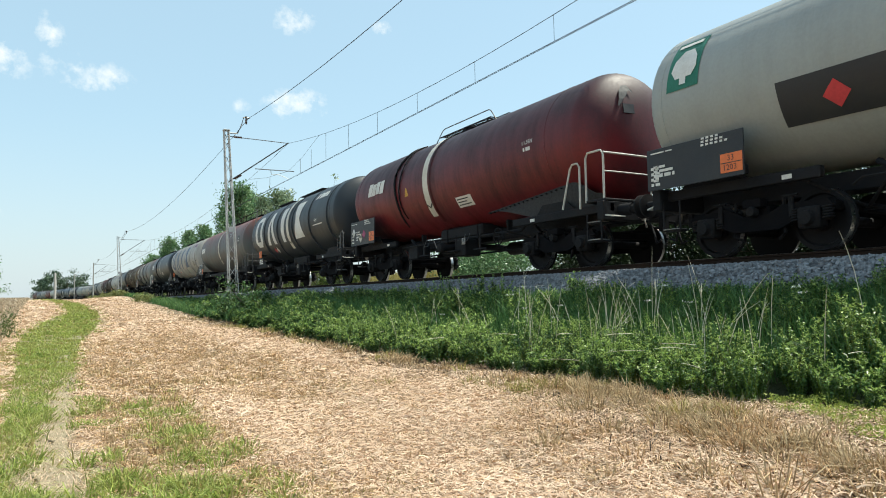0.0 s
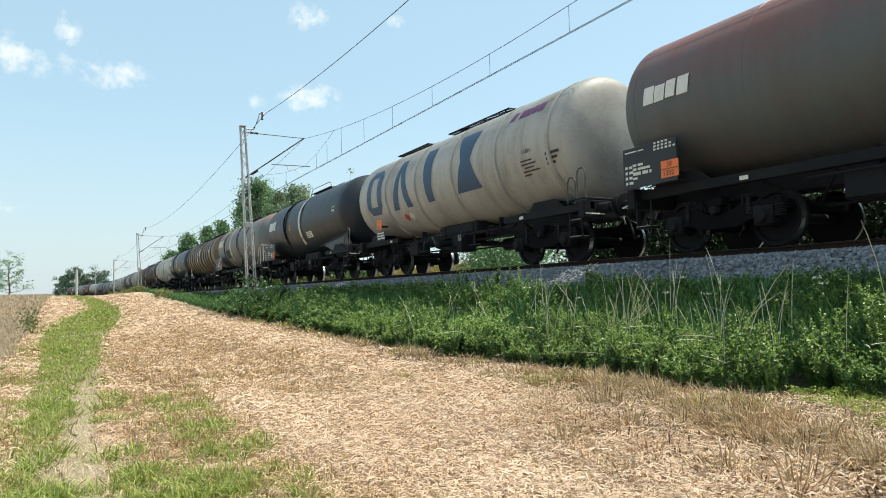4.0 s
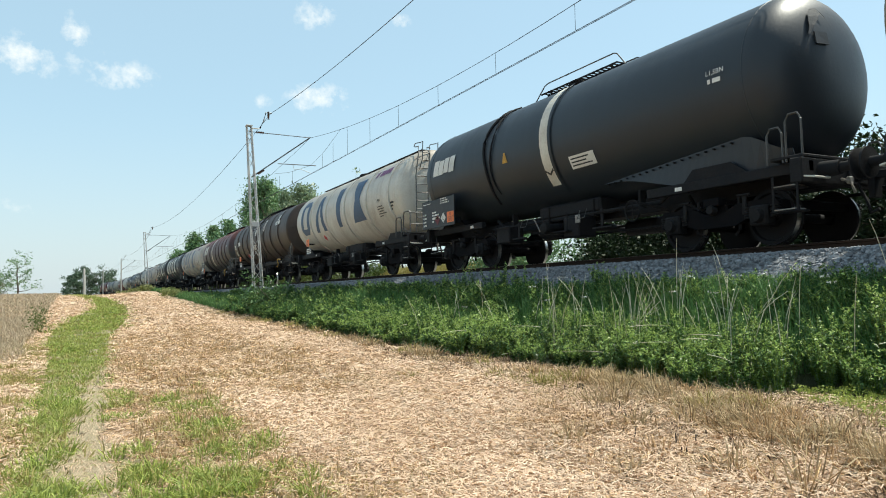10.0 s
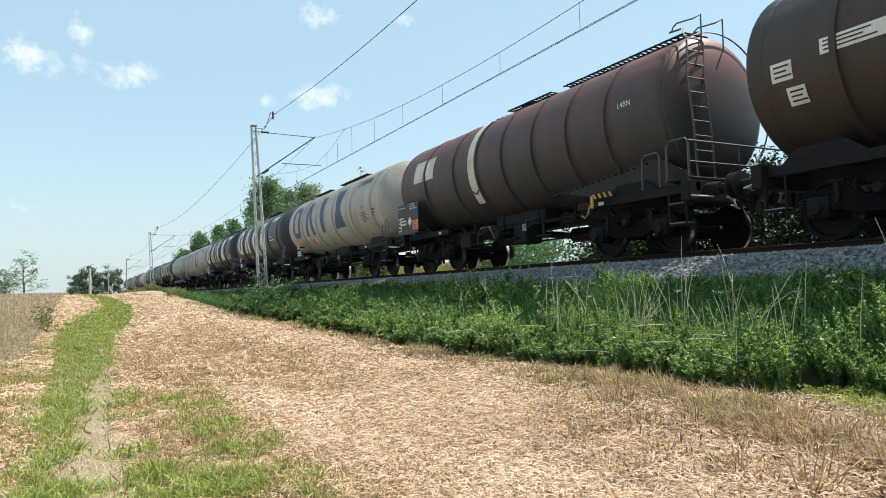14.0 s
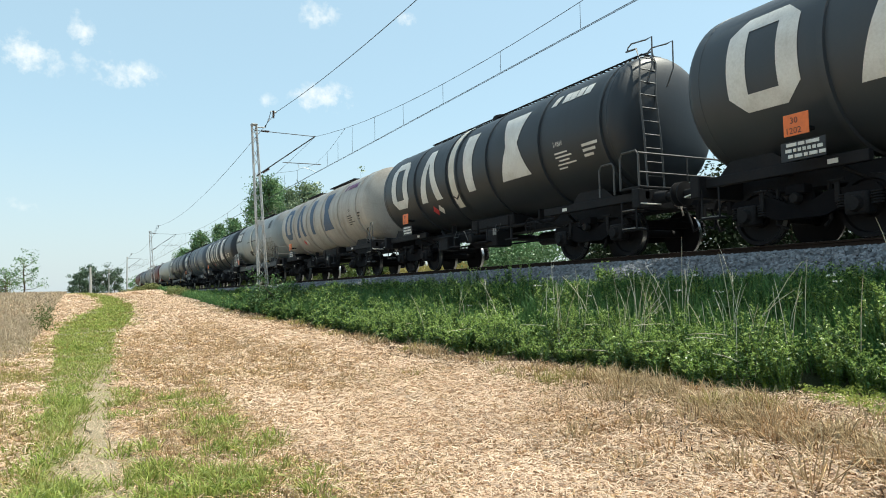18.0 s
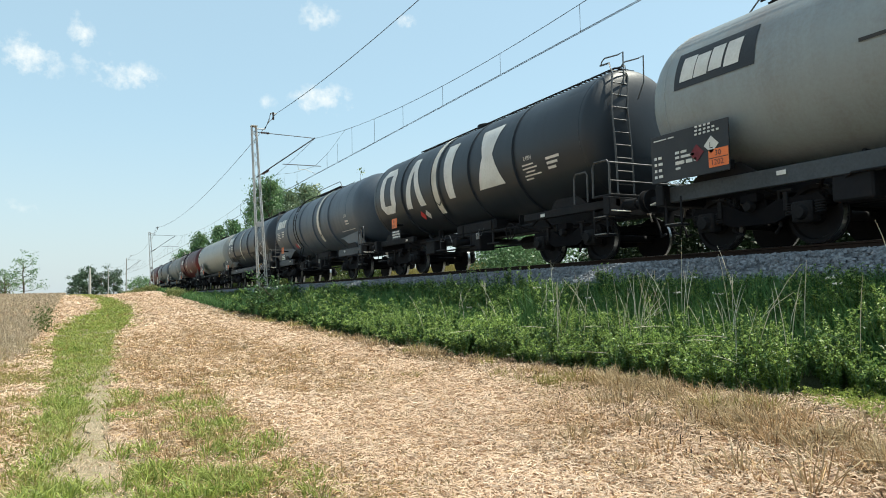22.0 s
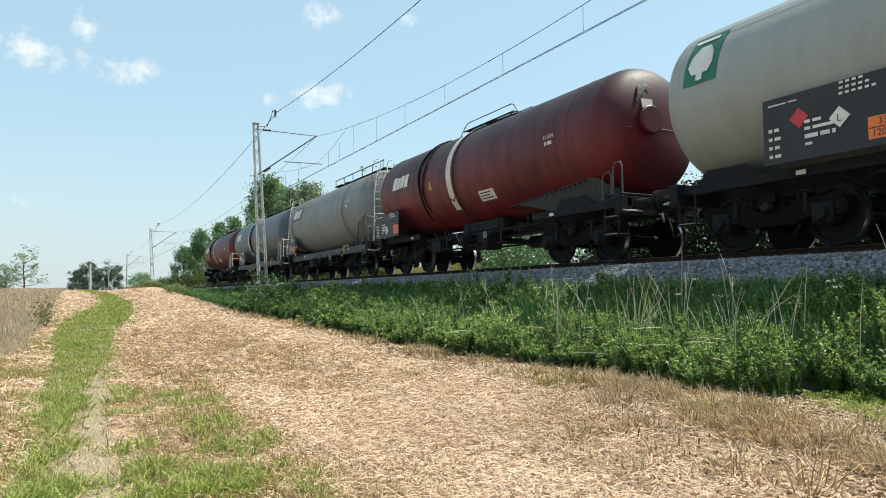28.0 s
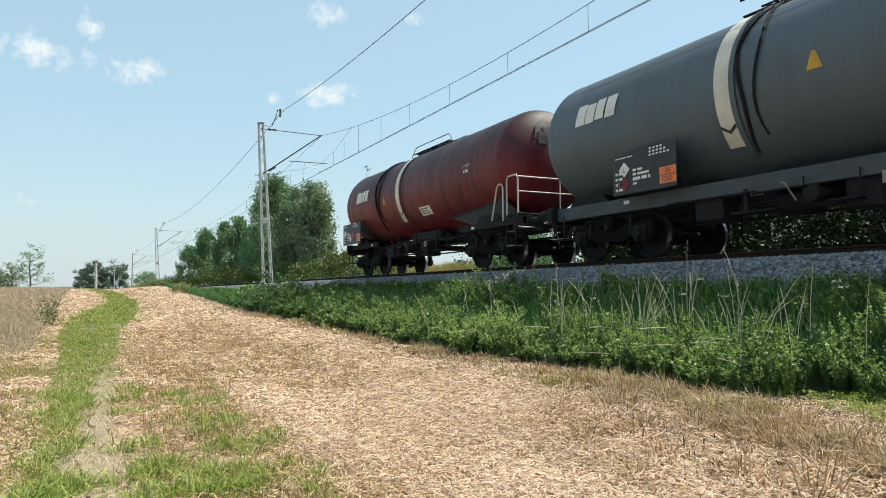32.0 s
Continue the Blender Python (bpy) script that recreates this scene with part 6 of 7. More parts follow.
    stuff("weed_stems", np.concatenate(stems), M["grass"], "thin green weed stems on the railway bank", "weeds")


weeds()


def bank_grass():
    out = []
    for y0, y1, dens, w in ((2, 10, 900, 0.012), (10, 25, 420, 0.018), (25, 60, 130, 0.03), (60, 130, 30, 0.06)):
        n = int((y1 - y0) * 2.0 * dens)
        y, x = prng.uniform(y0, y1, n), prng.uniform(6.6, 8.35, n)
        p = np.stack([x, y, ground_np(x, y) - 0.02], 1)
        out.append(blade_quads(p, prng.uniform(0.25, 0.6, n) * np.clip((8.6 - x) / 1.3, 0.25, 1), w, 0.4))
    stuff("bank_grass", np.concatenate(out), M["bank_blade"], "dense green grass with a shade-tinted colour on the bank below the ballast", "grass")


bank_grass()


def tall_stalks():
    """Single bleached stalks with a bend, joined."""
    v = Shape()
    for i in range(80):
        y = 4.0 + 9.5 * prng.random() ** 1.4 if i % 3 else prng.normal(6.3, 0.8)
        x = float(weed_edge(np.array([y]))[0]) + prng.uniform(0.75, 1.7)
        z = ground_z(x, y)
        h = prng.uniform(0.7, 1.4)
        lx, ly = prng.normal() * 0.15, prng.normal() * 0.24
        pts = [(x + lx * s * s, y + ly * s * s, z + h * s * (1 - 0.08 * s)) for s in (0, 0.3, 0.6, 0.85, 1)]
        v.tube(pts, [0.0054, 0.005, 0.0044, 0.0035, 0.0018], 4)
        if i % 7 == 0:
            s = pts[3]
            for k in range(3):
                v.tube([s, (s[0] + prng.normal() * 0.05, s[1] + prng.normal() * 0.06, s[2] + prng.uniform(0.06, 0.16))], 0.002, 3)
    for i in range(20):
        # fallen stalks lying in the weeds
        y = 3.6 + 10 * prng.random() ** 1.3
        x = float(weed_edge(np.array([y]))[0]) + prng.uniform(-0.12, 0.6)
        z = ground_z(x, y) + prng.uniform(0.12, 0.62)
        a = prng.uniform(0, 6.28)
        L = prng.uniform(0.25, 0.7)
        v.tube([(x + math.cos(a) * L * q, y + math.sin(a) * L * q, z + 0.05 * q * (0.8 - q)) for q in (0, 0.25, 0.5, 0.75, 1)], [0.003, 0.003, 0.0025, 0.002, 0.001], 4)
    tagged(new("dry_stalks", v.mesh("dry_stalks", M["stalk"])), "tall bleached dry weed stalks standing in the bank grass", "stalks", kind="stuff")
    fl = []
    for i in range(12):
        y, x = 4.5 + 9 * prng.random(), prng.uniform(6.5, 7.4)
        z = ground_z(x, y) + prng.uniform(0.55, 0.8)
        c = np.array((x, y, z)) + prng.normal(size=(14, 3)) * (0.035, 0.035, 0.006)
        fl.append(leaf_quads(c, np.full(14, 0.02), 2, 0.9))
    stuff("umbel_flowers", np.concatenate(fl), M["white"], "small white umbel flowers among the bank weeds", "flowers")


tall_stalks()


def tussocks(x, y, per, spread_r, h, w, flop, drift=(0, 0, 0)):
    """Tufts of grass: blades lean out from each tuft's middle."""
    n = len(x)
    ang = prng.uniform(0, 2 * math.pi, (n, per))
    rad = np.abs(prng.normal(0, 1, (n, per))) * spread_r
    cx, cy = (x[:, None] + np.cos(ang) * rad).ravel(), (y[:, None] + np.sin(ang) * rad).ravel()
    p = np.stack([cx, cy, ground_np(cx, cy) - 0.01], 1)
    d = np.stack([np.cos(ang), np.sin(ang), np.zeros((n, per))], -1).reshape(-1, 3) + prng.normal(0, 0.5, (n * per, 3)) * (1, 1, 0) + np.array(drift, float)
    ln = (prng.uniform(0.1, 1.0, n * per) * flop)[:, None]
    hh = (np.repeat(h, per) * prng.uniform(0.5, 1.15, n * per))[:, None]
    up = np.array((0, 0, 1.0))
    m = p + hh * (up * 0.6 + d * ln * 0.45)
    e = p + hh * (up * (1 - 0.45 * ln) + d * ln * 1.1)
    a2 = prng.uniform(0, 2 * math.pi, n * per)
    sw = np.stack([np.cos(a2), np.sin(a2), np.zeros(n * per)], 1) * w * 0.5
    return np.stack([p - sw, p + sw, m + sw * 0.8, m - sw * 0.8, m - sw * 0.8, m + sw * 0.8, e + sw * 0.15, e - sw * 0.15], 1).reshape(-1, 3)


def straw_tone(x, y):
    """How thickly bright straw lies: heavy swaths left by the combine and thin grey-brown lanes between them."""
    near = np.clip((10.5 - y) / 3.0, 0, 1) * np.clip((x - 1.3) / 0.6, 0, 1)
    swath = np.exp(-((x - 4.3 - 0.02 * y + 0.25 * n2(x * 0, y, 0.5, 3)) / 0.75) ** 2) + 0.55 * np.exp(-((x - 1.9) / 0.35) ** 2) * np.clip((14 - y) / 5, 0, 1)
    far = np.clip((y - 22) / 10, 0, 1) * 0.7
    open_side = 0.45 * (x < -0.2)
    return np.clip(np.maximum.reduce([near, swath, far, open_side]) * 0.62 + 0.28 + 0.24 * n2(x, y * 0.5, 1.7, 7) + 0.2 * n2(x, y, 5.1, 2), 0.08, 1)


def stubble():
    """Cut crop: loose straw in swaths, upright stubble in rows, weathered brown clumps in the lanes."""
    lie, stand, dull = [], [], []
    for y0, y1, dens, ln, w in ((2.3, 6, 4600, 0.07, 0.0062), (6, 10, 2600, 0.09, 0.0085), (10, 17, 1050, 0.13, 0.0125), (17, 30, 380, 0.18, 0.018), (30, 55, 110, 0.24, 0.028), (55, 78, 30, 0.3, 0.045), (-6, 2.3, 500, 0.1, 0.011)):
        xa, xb = -2.6 - abs(y0) * 0.12, 6.6
        n = int((y1 - y0) * (xb - xa) * dens)
        y, x = prng.uniform(y0, y1, n), prng.uniform(xa, xb, n)
        left, right = np.interp(y, PATH_Y, PATH_L), np.interp(y, PATH_Y, PATH_R)
        tone = straw_tone(x, y)
        k = ((x > right - 0.1) | (x < left + 0.06)) & (x < weed_edge(y)) & (prng.random(n) < 0.14 + 0.95 * tone)
        x, y, tone = x[k], y[k], tone[k]
        n = len(x)
        a = prng.normal(0.35, 1.2, n)
        d = np.stack([np.sin(a), np.cos(a), prng.normal(0, 0.2, n)], 1)
        L = ln * prng.uniform(0.35, 1.4, n)[:, None] * 0.5
        c = np.stack([x, y, ground_np(x, y) + 0.006 + prng.random(n) ** 1.5 * (0.03 + 0.06 * tone)], 1)
        curl = np.cross(d, (0, 0, 1.0)) * prng.normal(0, 0.35, (n, 1)) * L
        s = unit(np.cross(d, np.array((0, 0, 1.0)) + prng.normal(0, 0.5, (n, 3)))) * w * 0.5
        bow = np.stack([np.zeros(n), np.zeros(n), prng.uniform(-0.1, 0.6, n)], 1) * L
        m = c + bow * 0.6 + curl
        q = np.stack([c - d * L - s, c - d * L + s, m + s, m - s, m - s, m + s, c + d * L + s, c + d * L - s], 1)
        old = prng.random(n) < np.clip(0.75 - 0.85 * tone, 0.06, 0.7)
        lie.append(q[~old].reshape(-1, 3))
        dull.append(q[old].reshape(-1, 3))
        n = int((y1 - y0) * (xb - xa) * dens * 0.4)
        y = prng.uniform(y0, y1, n)
        x = np.round(prng.uniform(xa, xb, n) / 0.16) * 0.16 + prng.normal(0, 0.03, n)
        left, right = np.interp(y, PATH_Y, PATH_L), np.interp(y, PATH_Y, PATH_R)
        k = ((x > right + 0.1) | (x < left - 0.05)) & (x < weed_edge(y)) & (prng.random(n) < 0.75 - 0.6 * straw_tone(x, y) + 0.3 * n2(x, y, 2.3, 3))
        x, y = x[k], y[k]
        p = np.stack([x, y, ground_np(x, y) - 0.01], 1)
        stand.append(blade_quads(p, prng.uniform(0.04, 0.13, len(x)) * (1 + abs(y0) * 0.01), w * 0.7, 0.35))
    clumps = []
    for y0, y1, dens, w in ((3, 9, 34, 0.009), (9, 16, 26, 0.015), (16, 30, 11, 0.025), (30, 50, 3, 0.045)):
        n = int((y1 - y0) * 5.5 * dens)
        y, x = prng.uniform(y0, y1, n), prng.uniform(0.5, 6.4, n)
        k = (x > np.interp(y, PATH_Y, PATH_R) + 0.1) & (x < weed_edge(y) - 0.2) & (prng.random(n) < np.clip(0.8 - 1.1 * straw_tone(x, y) + 0.9 * n2(x, y * 0.6, 3.1, 11), 0, 1))
        clumps.append(tussocks(x[k], y[k], 18, 0.05 + 0.003 * y0, prng.uniform(0.06, 0.15, k.sum()), w, 1.0))
    stuff("stubble_clumps", np.concatenate(clumps + dull), M["brown_straw"], "brown weathered stubble and old straw in the field", "stubble")
    stuff("loose_straw", np.concatenate(lie), M["straw"], "loose golden straw lying over the harvested field", "straw")
    stuff("stubble_stems", np.concatenate(stand), M["dead"], "short upright stubble stems of the cut crop", "stubble")


stubble()


def dead_fringe():
    out, green, dark, brown = [], [], [], []
    for y0, y1, dens, per, w in ((2.0, 5.5, 52, 46, 0.0105), (5.5, 9, 36, 44, 0.0115), (9, 16, 18, 36, 0.013), (16, 36, 5, 26, 0.024)):
        n = int((y1 - y0) * 1.6 * dens)
        y = prng.uniform(y0, y1, n)
        back = np.abs(prng.normal(0, 0.5, n))
        x = weed_edge(y) + 0.2 - back * np.interp(y, (2, 3, 4, 5, 6, 9, 16), (5.6, 4.6, 2.6, 1.7, 1.3, 0.8, 0.6))
        k = prng.random(n) < np.clip(0.55 + 1.2 * n2(x, y, 2.1, 4), 0.06, 1)
        k &= ~((y < 4.1) & (x > 5.05 + 0.6 * (y - 2.9)))
        x, y, back = x[k], y[k], back[k]
        h = prng.uniform(0.14, 0.42, len(x)) * np.interp(back, (0, 0.22, 0.45, 1.2), (0.3, 0.5, 1.1, 0.6)) * np.interp(y, (2, 3.2, 4.2, 6, 16), (0.85, 0.9, 0.8, 0.72, 0.7))
        g = (n2(x, y, 0.8, 6) > 0.05) & (prng.random(len(x)) < 0.6) & (y > 3.6)
        br = ~g & (prng.random(len(x)) < 0.4)
        brown.append(tussocks(x[br], y[br], per, 0.075, h[br] * 0.8, w, 1.3))
        g2 = g | br
        out.append(tussocks(x[~g2], y[~g2], per, 0.075, h[~g2], w, 1.1))
        green.append(tussocks(x[g], y[g], per, 0.075, h[g], w, 0.9))
        # weathered brown litter under the tufts, its dark tone standing for gap shade
        n = int((y1 - y0) * 1.1 * dens * per * 1.5)
        y = prng.uniform(y0, y1, n)
        x = weed_edge(y) + 0.3 - np.abs(prng.normal(0, 0.45, n)) * np.interp(y, (2, 3, 4, 5, 7), (2.8, 2.4, 1.8, 1.4, 1.0))
        dark.append(blade_quads(np.stack([x, y, ground_np(x, y) - 0.005], 1), prng.uniform(0.03, 0.13, n), w * 1.3, 1.6, 1.0))
    # a thick leaning stand of it close to the weeds
    n = 620
    y = prng.uniform(2.3, 6.4, n)
    lo, hi = np.interp(y, (2.3, 3.2, 3.9, 4.7, 5.7, 6.4), (4.2, 4.1, 4.2, 4.55, 4.7, 4.85)), np.interp(y, (2.3, 3.0, 3.6, 4.2, 5, 6.4), (4.4, 4.65, 4.95, 5.3, 5.3, 5.25))
    x = lo + (hi - lo) * prng.random(n) ** 0.75
    k = prng.random(n) < np.clip(0.7 + 0.9 * n2(x, y, 3.3, 5), 0.1, 1)
    x, y = x[k], y[k]
    h = prng.uniform(0.1, 0.25, len(x)) * np.interp(y, (2.3, 3.2, 4), (1.0, 1.1, 1.1))
    pale = prng.random(len(x)) < 0.6
    out.append(tussocks(x[pale], y[pale], 26, 0.06, h[pale], 0.009, 0.9, (-0.5, 0.35, 0)))
    brown.append(tussocks(x[~pale], y[~pale], 30, 0.07, h[~pale] * 0.75, 0.009, 1.2, (-0.4, 0.2, 0)))
    stuff("dead_grass", np.concatenate(out), M["dead"], "dead straw-brown grass tufts between stubble and weeds", "grass")
    stuff("brown_grass", np.concatenate(brown), M["brown_straw"], "collapsed brown grass tufts before the weeds", "grass")
    stuff("fringe_grass", np.concatenate(green), M["hay_green"], "half dry olive grass tufts at the foot of the bank", "grass")
    stuff("plant_litter", np.concatenate(dark), M["litter"], "brown plant litter with gap shade in its dark tone under the weeds", "litter")
    # low fresh weeds before the fringe, close by
    n = 17000
    y = prng.uniform(2.5, 4.2, n)
    x = prng.uniform(4.9, 7.2, n)
    keep = (x > 5.0 + 0.62 * (y - 2.9) + 0.1 * n2(x, y, 5.0)) & (x < weed_edge(y) + 0.4)
    x, y = x[keep], y[keep]
    n = len(x)
    top = 0.1 + 0.07 * n2(x, y, 6.0, 2)
    c = np.stack([x, y, ground_np(x, y) + 0.015 + top * prng.random(n) ** 0.6], 1)
    stuff("low_weeds", leaf_quads(c, prng.uniform(0.014, 0.034, n), 0.3), M["path_grass"], "low fresh yellow-green weeds at the edge of the field", "weeds")
    # dark cut stems standing like pegs at the edge of the straw
    pg = Shape()
    for i in range(46):
        y = prng.uniform(3.4, 6.5)
        x = float(np.interp(y, (3.4, 4.2, 5, 6.5), (3.9, 4.1, 4.5, 4.7))) + prng.normal() * 0.22
        z = ground_z(x, y)
        h = prng.uniform(0.06, 0.13)
        pg.tube([(x, y, z - 0.02), (x + prng.normal() * 0.012, y + prng.normal() * 0.012, z + h)], [0.006, 0.005], 5)
    tagged(new("cut_stems", pg.mesh("cut_stems", M["bark"])), "dark cut plant stems standing like pegs in the straw", "stems", kind="stuff")


dead_fringe()


def track_grass():
    fresh, dry = [], []
    for y0, y1, dens, per, h, w, sp in ((-8, 2.3, 24, 20, 0.07, 0.012, 0.07), (2.3, 6, 115, 30, 0.13, 0.0115, 0.05), (6, 10, 85, 28, 0.12, 0.013, 0.06), (10, 17, 36, 26, 0.1, 0.016, 0.08), (17, 30, 26, 22, 0.11, 0.028, 0.13), (30, 92, 15, 18, 0.14, 0.065, 0.3)):
        n = int((y1 - y0) * 5.2 * dens)
        y, f = prng.uniform(y0, y1, n), prng.uniform(-0.35, 3.0, n)
        left, right = np.interp(y, PATH_Y, PATH_L), np.interp(y, PATH_Y, PATH_R)
        x = left + (right - left) * f
        big = n2(x, y * 0.7, 1.7, 5)
        mid = n2(x, y * 0.8, 5.2, 1)
        far = np.clip((y - 9) / 6, 0, 1)
        # the grassy side away from the railway, the bare rut, then scattered patches on the field side
        soft = 0.16 + 0.1 * far
        band = np.clip((f + 0.1 + 0.22 * mid) / soft, 0, 1) * np.clip((0.56 + 0.5 * far + 0.16 * mid - f) / soft, 0, 1)
        keep = band * np.clip(0.66 + 0.5 * far + 0.75 * mid + 0.4 * big, 0.08, 1)
        patch = np.zeros(n)
        for cx, cy, rx, ry in ((0.42, 10.0, 0.14, 0.9), (0.36, 8.9, 0.13, 0.5), (0.92, 8.2, 0.16, 0.7), (1.12, 6.9, 0.18, 0.7), (1.0, 5.9, 0.14, 0.5), (0.9, 5.0, 0.3, 0.24), (0.42, 5.35, 0.12, 0.3), (0.7, 4.5, 0.3, 0.3)):
            patch = np.maximum(patch, np.clip(1.4 - np.hypot((x - cx) / rx, (y - cy) / ry) + 0.5 * mid, 0, 1))
        patch *= np.clip(0.58 + 0.7 * mid, 0.08, 1)
        edge = np.clip((mid - 0.1) * 2, 0, 0.8) * np.clip(1 - abs(f - 0.93) / 0.14, 0, 1) * (1 - 0.4 * far)
        rut = 0.05 * (abs(f - 0.7) < 0.14)
        # thin growth between the patches
        thin = 0.2 * np.clip(0.4 + mid + 0.6 * big, 0, 1) * ((f > 0.8) & (x < 1.5) & (y < 11))
        k = prng.random(n) < np.maximum.reduce([keep, 1.2 * patch, edge, rut, thin])
        x, y, f = x[k], y[k], f[k]
        hh = h * prng.uniform(0.5, 1.5, len(x))
        d = prng.random(len(x)) < np.clip(0.24 + 0.45 * n2(x, y, 2.9, 8) + 0.08 * (f > 0.8) + 0.2 * (f < 0.12), 0.06, 0.7)
        fresh.append(tussocks(x[~d], y[~d], per, sp, hh[~d], w, 1.25))
        dry.append(tussocks(x[d], y[d], per // 2, sp, hh[d], w, 1.3))
    stuff("track_grass", np.concatenate(fresh), M["path_grass"], "short bright green grass growing on the farm track", "grass")
    stuff("dry_track_grass", np.concatenate(dry), M["hay_green"], "dry olive grass tufts on the farm track", "grass")
    # thin green and dry growth on the open side of the track
    n = 3600
    y, x = prng.uniform(6, 24, n), prng.uniform(-3.2, -0.5, n)
    k = (prng.random(n) < np.clip(0.35 + 1.1 * n2(x, y, 1.5, 2), 0, 1)) & (x < np.interp(y, PATH_Y, PATH_L)) & (x > -0.6 - y * 0.13)
    x, y = x[k], y[k]
    stuff("verge_grass", tussocks(x, y, 22, 0.07, prng.uniform(0.06, 0.18, len(x)), 0.012, 0.9), M["hay_green"], "thin olive grass on the verge of the farm track", "grass")
    # straw blown over the rut and the thin places
    n = 6000
    y, f = 2.2 + 12 * prng.random(n) ** 1.5, prng.uniform(-0.1, 1.1, n)
    left, right = np.interp(y, PATH_Y, PATH_L), np.interp(y, PATH_Y, PATH_R)
    x = left + (right - left) * f
    p = np.stack([x, y, ground_np(x, y) + 0.02], 1)
    stuff("track_straw", blade_quads(p, prng.uniform(0.03, 0.08, n), 0.006, 3.0, 1.2), M["straw"], "bits of straw scattered over the farm track", "straw")
    n = 16000
    y, x = 2.5 + 14 * prng.random(n) ** 1.4, prng.uniform(0.5, 5.2, n)
    k = n2(x, y, 1.1, 9) + 0.5 * n2(x, y, 4, 2) > 0.28
    x, y = x[k], y[k]
    p = np.stack([x, y, ground_np(x, y)], 1)
    stuff("regrowth", blade_quads(p, prng.uniform(0.04, 0.11, len(x)), 0.007, 0.8), M["hay_green"], "sparse olive regrowth between the stubble rows", "grass")
    fl = []
    for i in range(9):
        x, y = prng.uniform(-0.2, 0.05), prng.uniform(3.5, 4.2)
        c = np.array((x, y, ground_z(x, y) + 0.09)) + prng.normal(size=(9, 3)) * (0.012, 0.012, 0.003)
        fl.append(leaf_quads(c, np.full(9, 0.016), 1.5, 0.8))
    stuff("clover_flowers", np.concatenate(fl), M["white"], "small white clover flowers in the track grass", "flowers")


track_grass()


def ripe_grass():
    out = []
    for y0, y1, dens, w in ((12, 22, 330, 0.014), (22, 40, 150, 0.024), (40, 90, 40, 0.05)):
        xa = -4 - y1 * 0.18
        n = int((y1 - y0) * (-0.7 - xa) * dens)
        y, x = prng.uniform(y0, y1, n), prng.uniform(xa, -0.7, n)
        k = x < np.interp(y, (12, 17, 26, 45, 90), (-1.6, -1.15, -1.45, -1.75, -2.0)) - 0.12 * n2(x * 0, y, 0.9)
        k &= prng.random(n) < np.clip((y - 12) / 6, 0, 1)
        x, y = x[k], y[k]
        p = np.stack([x, y, ground_np(x, y)], 1)
        out.append(blade_quads(p, prng.uniform(0.12, 0.42, len(x)) * np.clip((y - 9) / 16, 0.25, 1), w, 0.6))
    stuff("ripe_grass", np.concatenate(out), M["hay"], "tall ripe tan grass standing uncut beside the farm track", "grass")
    # a few green weeds at its edge
    c = []
    for px, py, s in ((-1.6, 33, 1.0), (-1.5, 36, 1.2), (-1.35, 29, 0.8), (-3.5, 20, 0.8), (-2.6, 18, 0.7)):
        q = np.array((px, py, ground_z(px, py) + 0.35 * s)) + prng.normal(size=(200, 3)) * (0.2 * s, 0.3 * s, 0.25 * s)
        c.append(leaf_quads(q, np.full(200, 0.09), 0.8))
    stuff("green_weeds", np.concatenate(c), M["shrub_leaf"], "scattered green weeds at the edge of the ripe grass", "weeds")


ripe_grass()


# ---- trees and shrubs ----
def tree(x, y, h, spread_r, leaves, size, mat, label, bare=0.25, slim=0.55, name="tree", group="", limbs=9, clump=0.26, base=None):
    z = ground_z(x, y) if base is None else base
    t = thing(name, label, "tree" if name == "tree" else name, group, m=pose(x, y, z))
    r0 = 0.022 * h
    top = np.array((prng.normal() * 0.3, prng.normal() * 0.3, h * 0.9))
    part("trunk", Shape().tube([(0, 0, -0.2), tuple(top * 0.3 + (0.1, 0, 0)), tuple(top * 0.65 - (0.1, 0.05, 0)), tuple(top)], [r0, r0 * 0.75, r0 * 0.45, r0 * 0.12], 8), M["bark"], t)
    tips, sh = [], Shape()
    for i in range(limbs):
        f = bare + (0.92 - bare) * (i + 0.5) / limbs
        a = i * 2.4 + prng.uniform(-0.4, 0.4)
        reach = spread_r * (math.sin(math.pi * min(1, 0.25 + 0.75 * f)) ** 0.7 + 0.15) * prng.uniform(0.7, 1.1)
        s = top * f
        e = s + np.array((math.cos(a) * reach, math.sin(a) * reach, h * prng.uniform(0.06, 0.2)))
        m = (s + e) / 2 + np.array((0, 0, -0.03 * h))
        sh.tube([tuple(s), tuple(m), tuple(e)], [r0 * 0.38, r0 * 0.25, r0 * 0.07], 5)
        tips += [e, m * 0.4 + e * 0.6, s * 0.3 + e * 0.7 + prng.normal(size=3) * 0.12 * spread_r]
        for k in range(3):
            g = e + prng.normal(size=3) * (0.3 * spread_r, 0.3 * spread_r, 0.1 * h)
            sh.tube([tuple(s * 0.35 + e * 0.65), tuple(g)], [r0 * 0.12, r0 * 0.03], 4)
            tips.append(g)
    tips.append(top)
    part("branchwork", sh, M["bark"], t)
    tips = np.array(tips)
    pick = tips[prng.integers(0, len(tips), leaves)]
    rad = clump * spread_r
    off = unit(prng.normal(size=(leaves, 3))) * (prng.random((leaves, 1)) ** 0.4) * rad * prng.uniform(0.5, 1.25, (leaves, 1))
    c = pick + off * (1, 1, 0.8)
    c = c[c[:, 2] > 0.15]
    part("crown", big_mesh("crown", leaf_quads(c, size * prng.uniform(0.6, 1.4, len(c)), 0.1, slim), 4, mat), None, t)
    return t


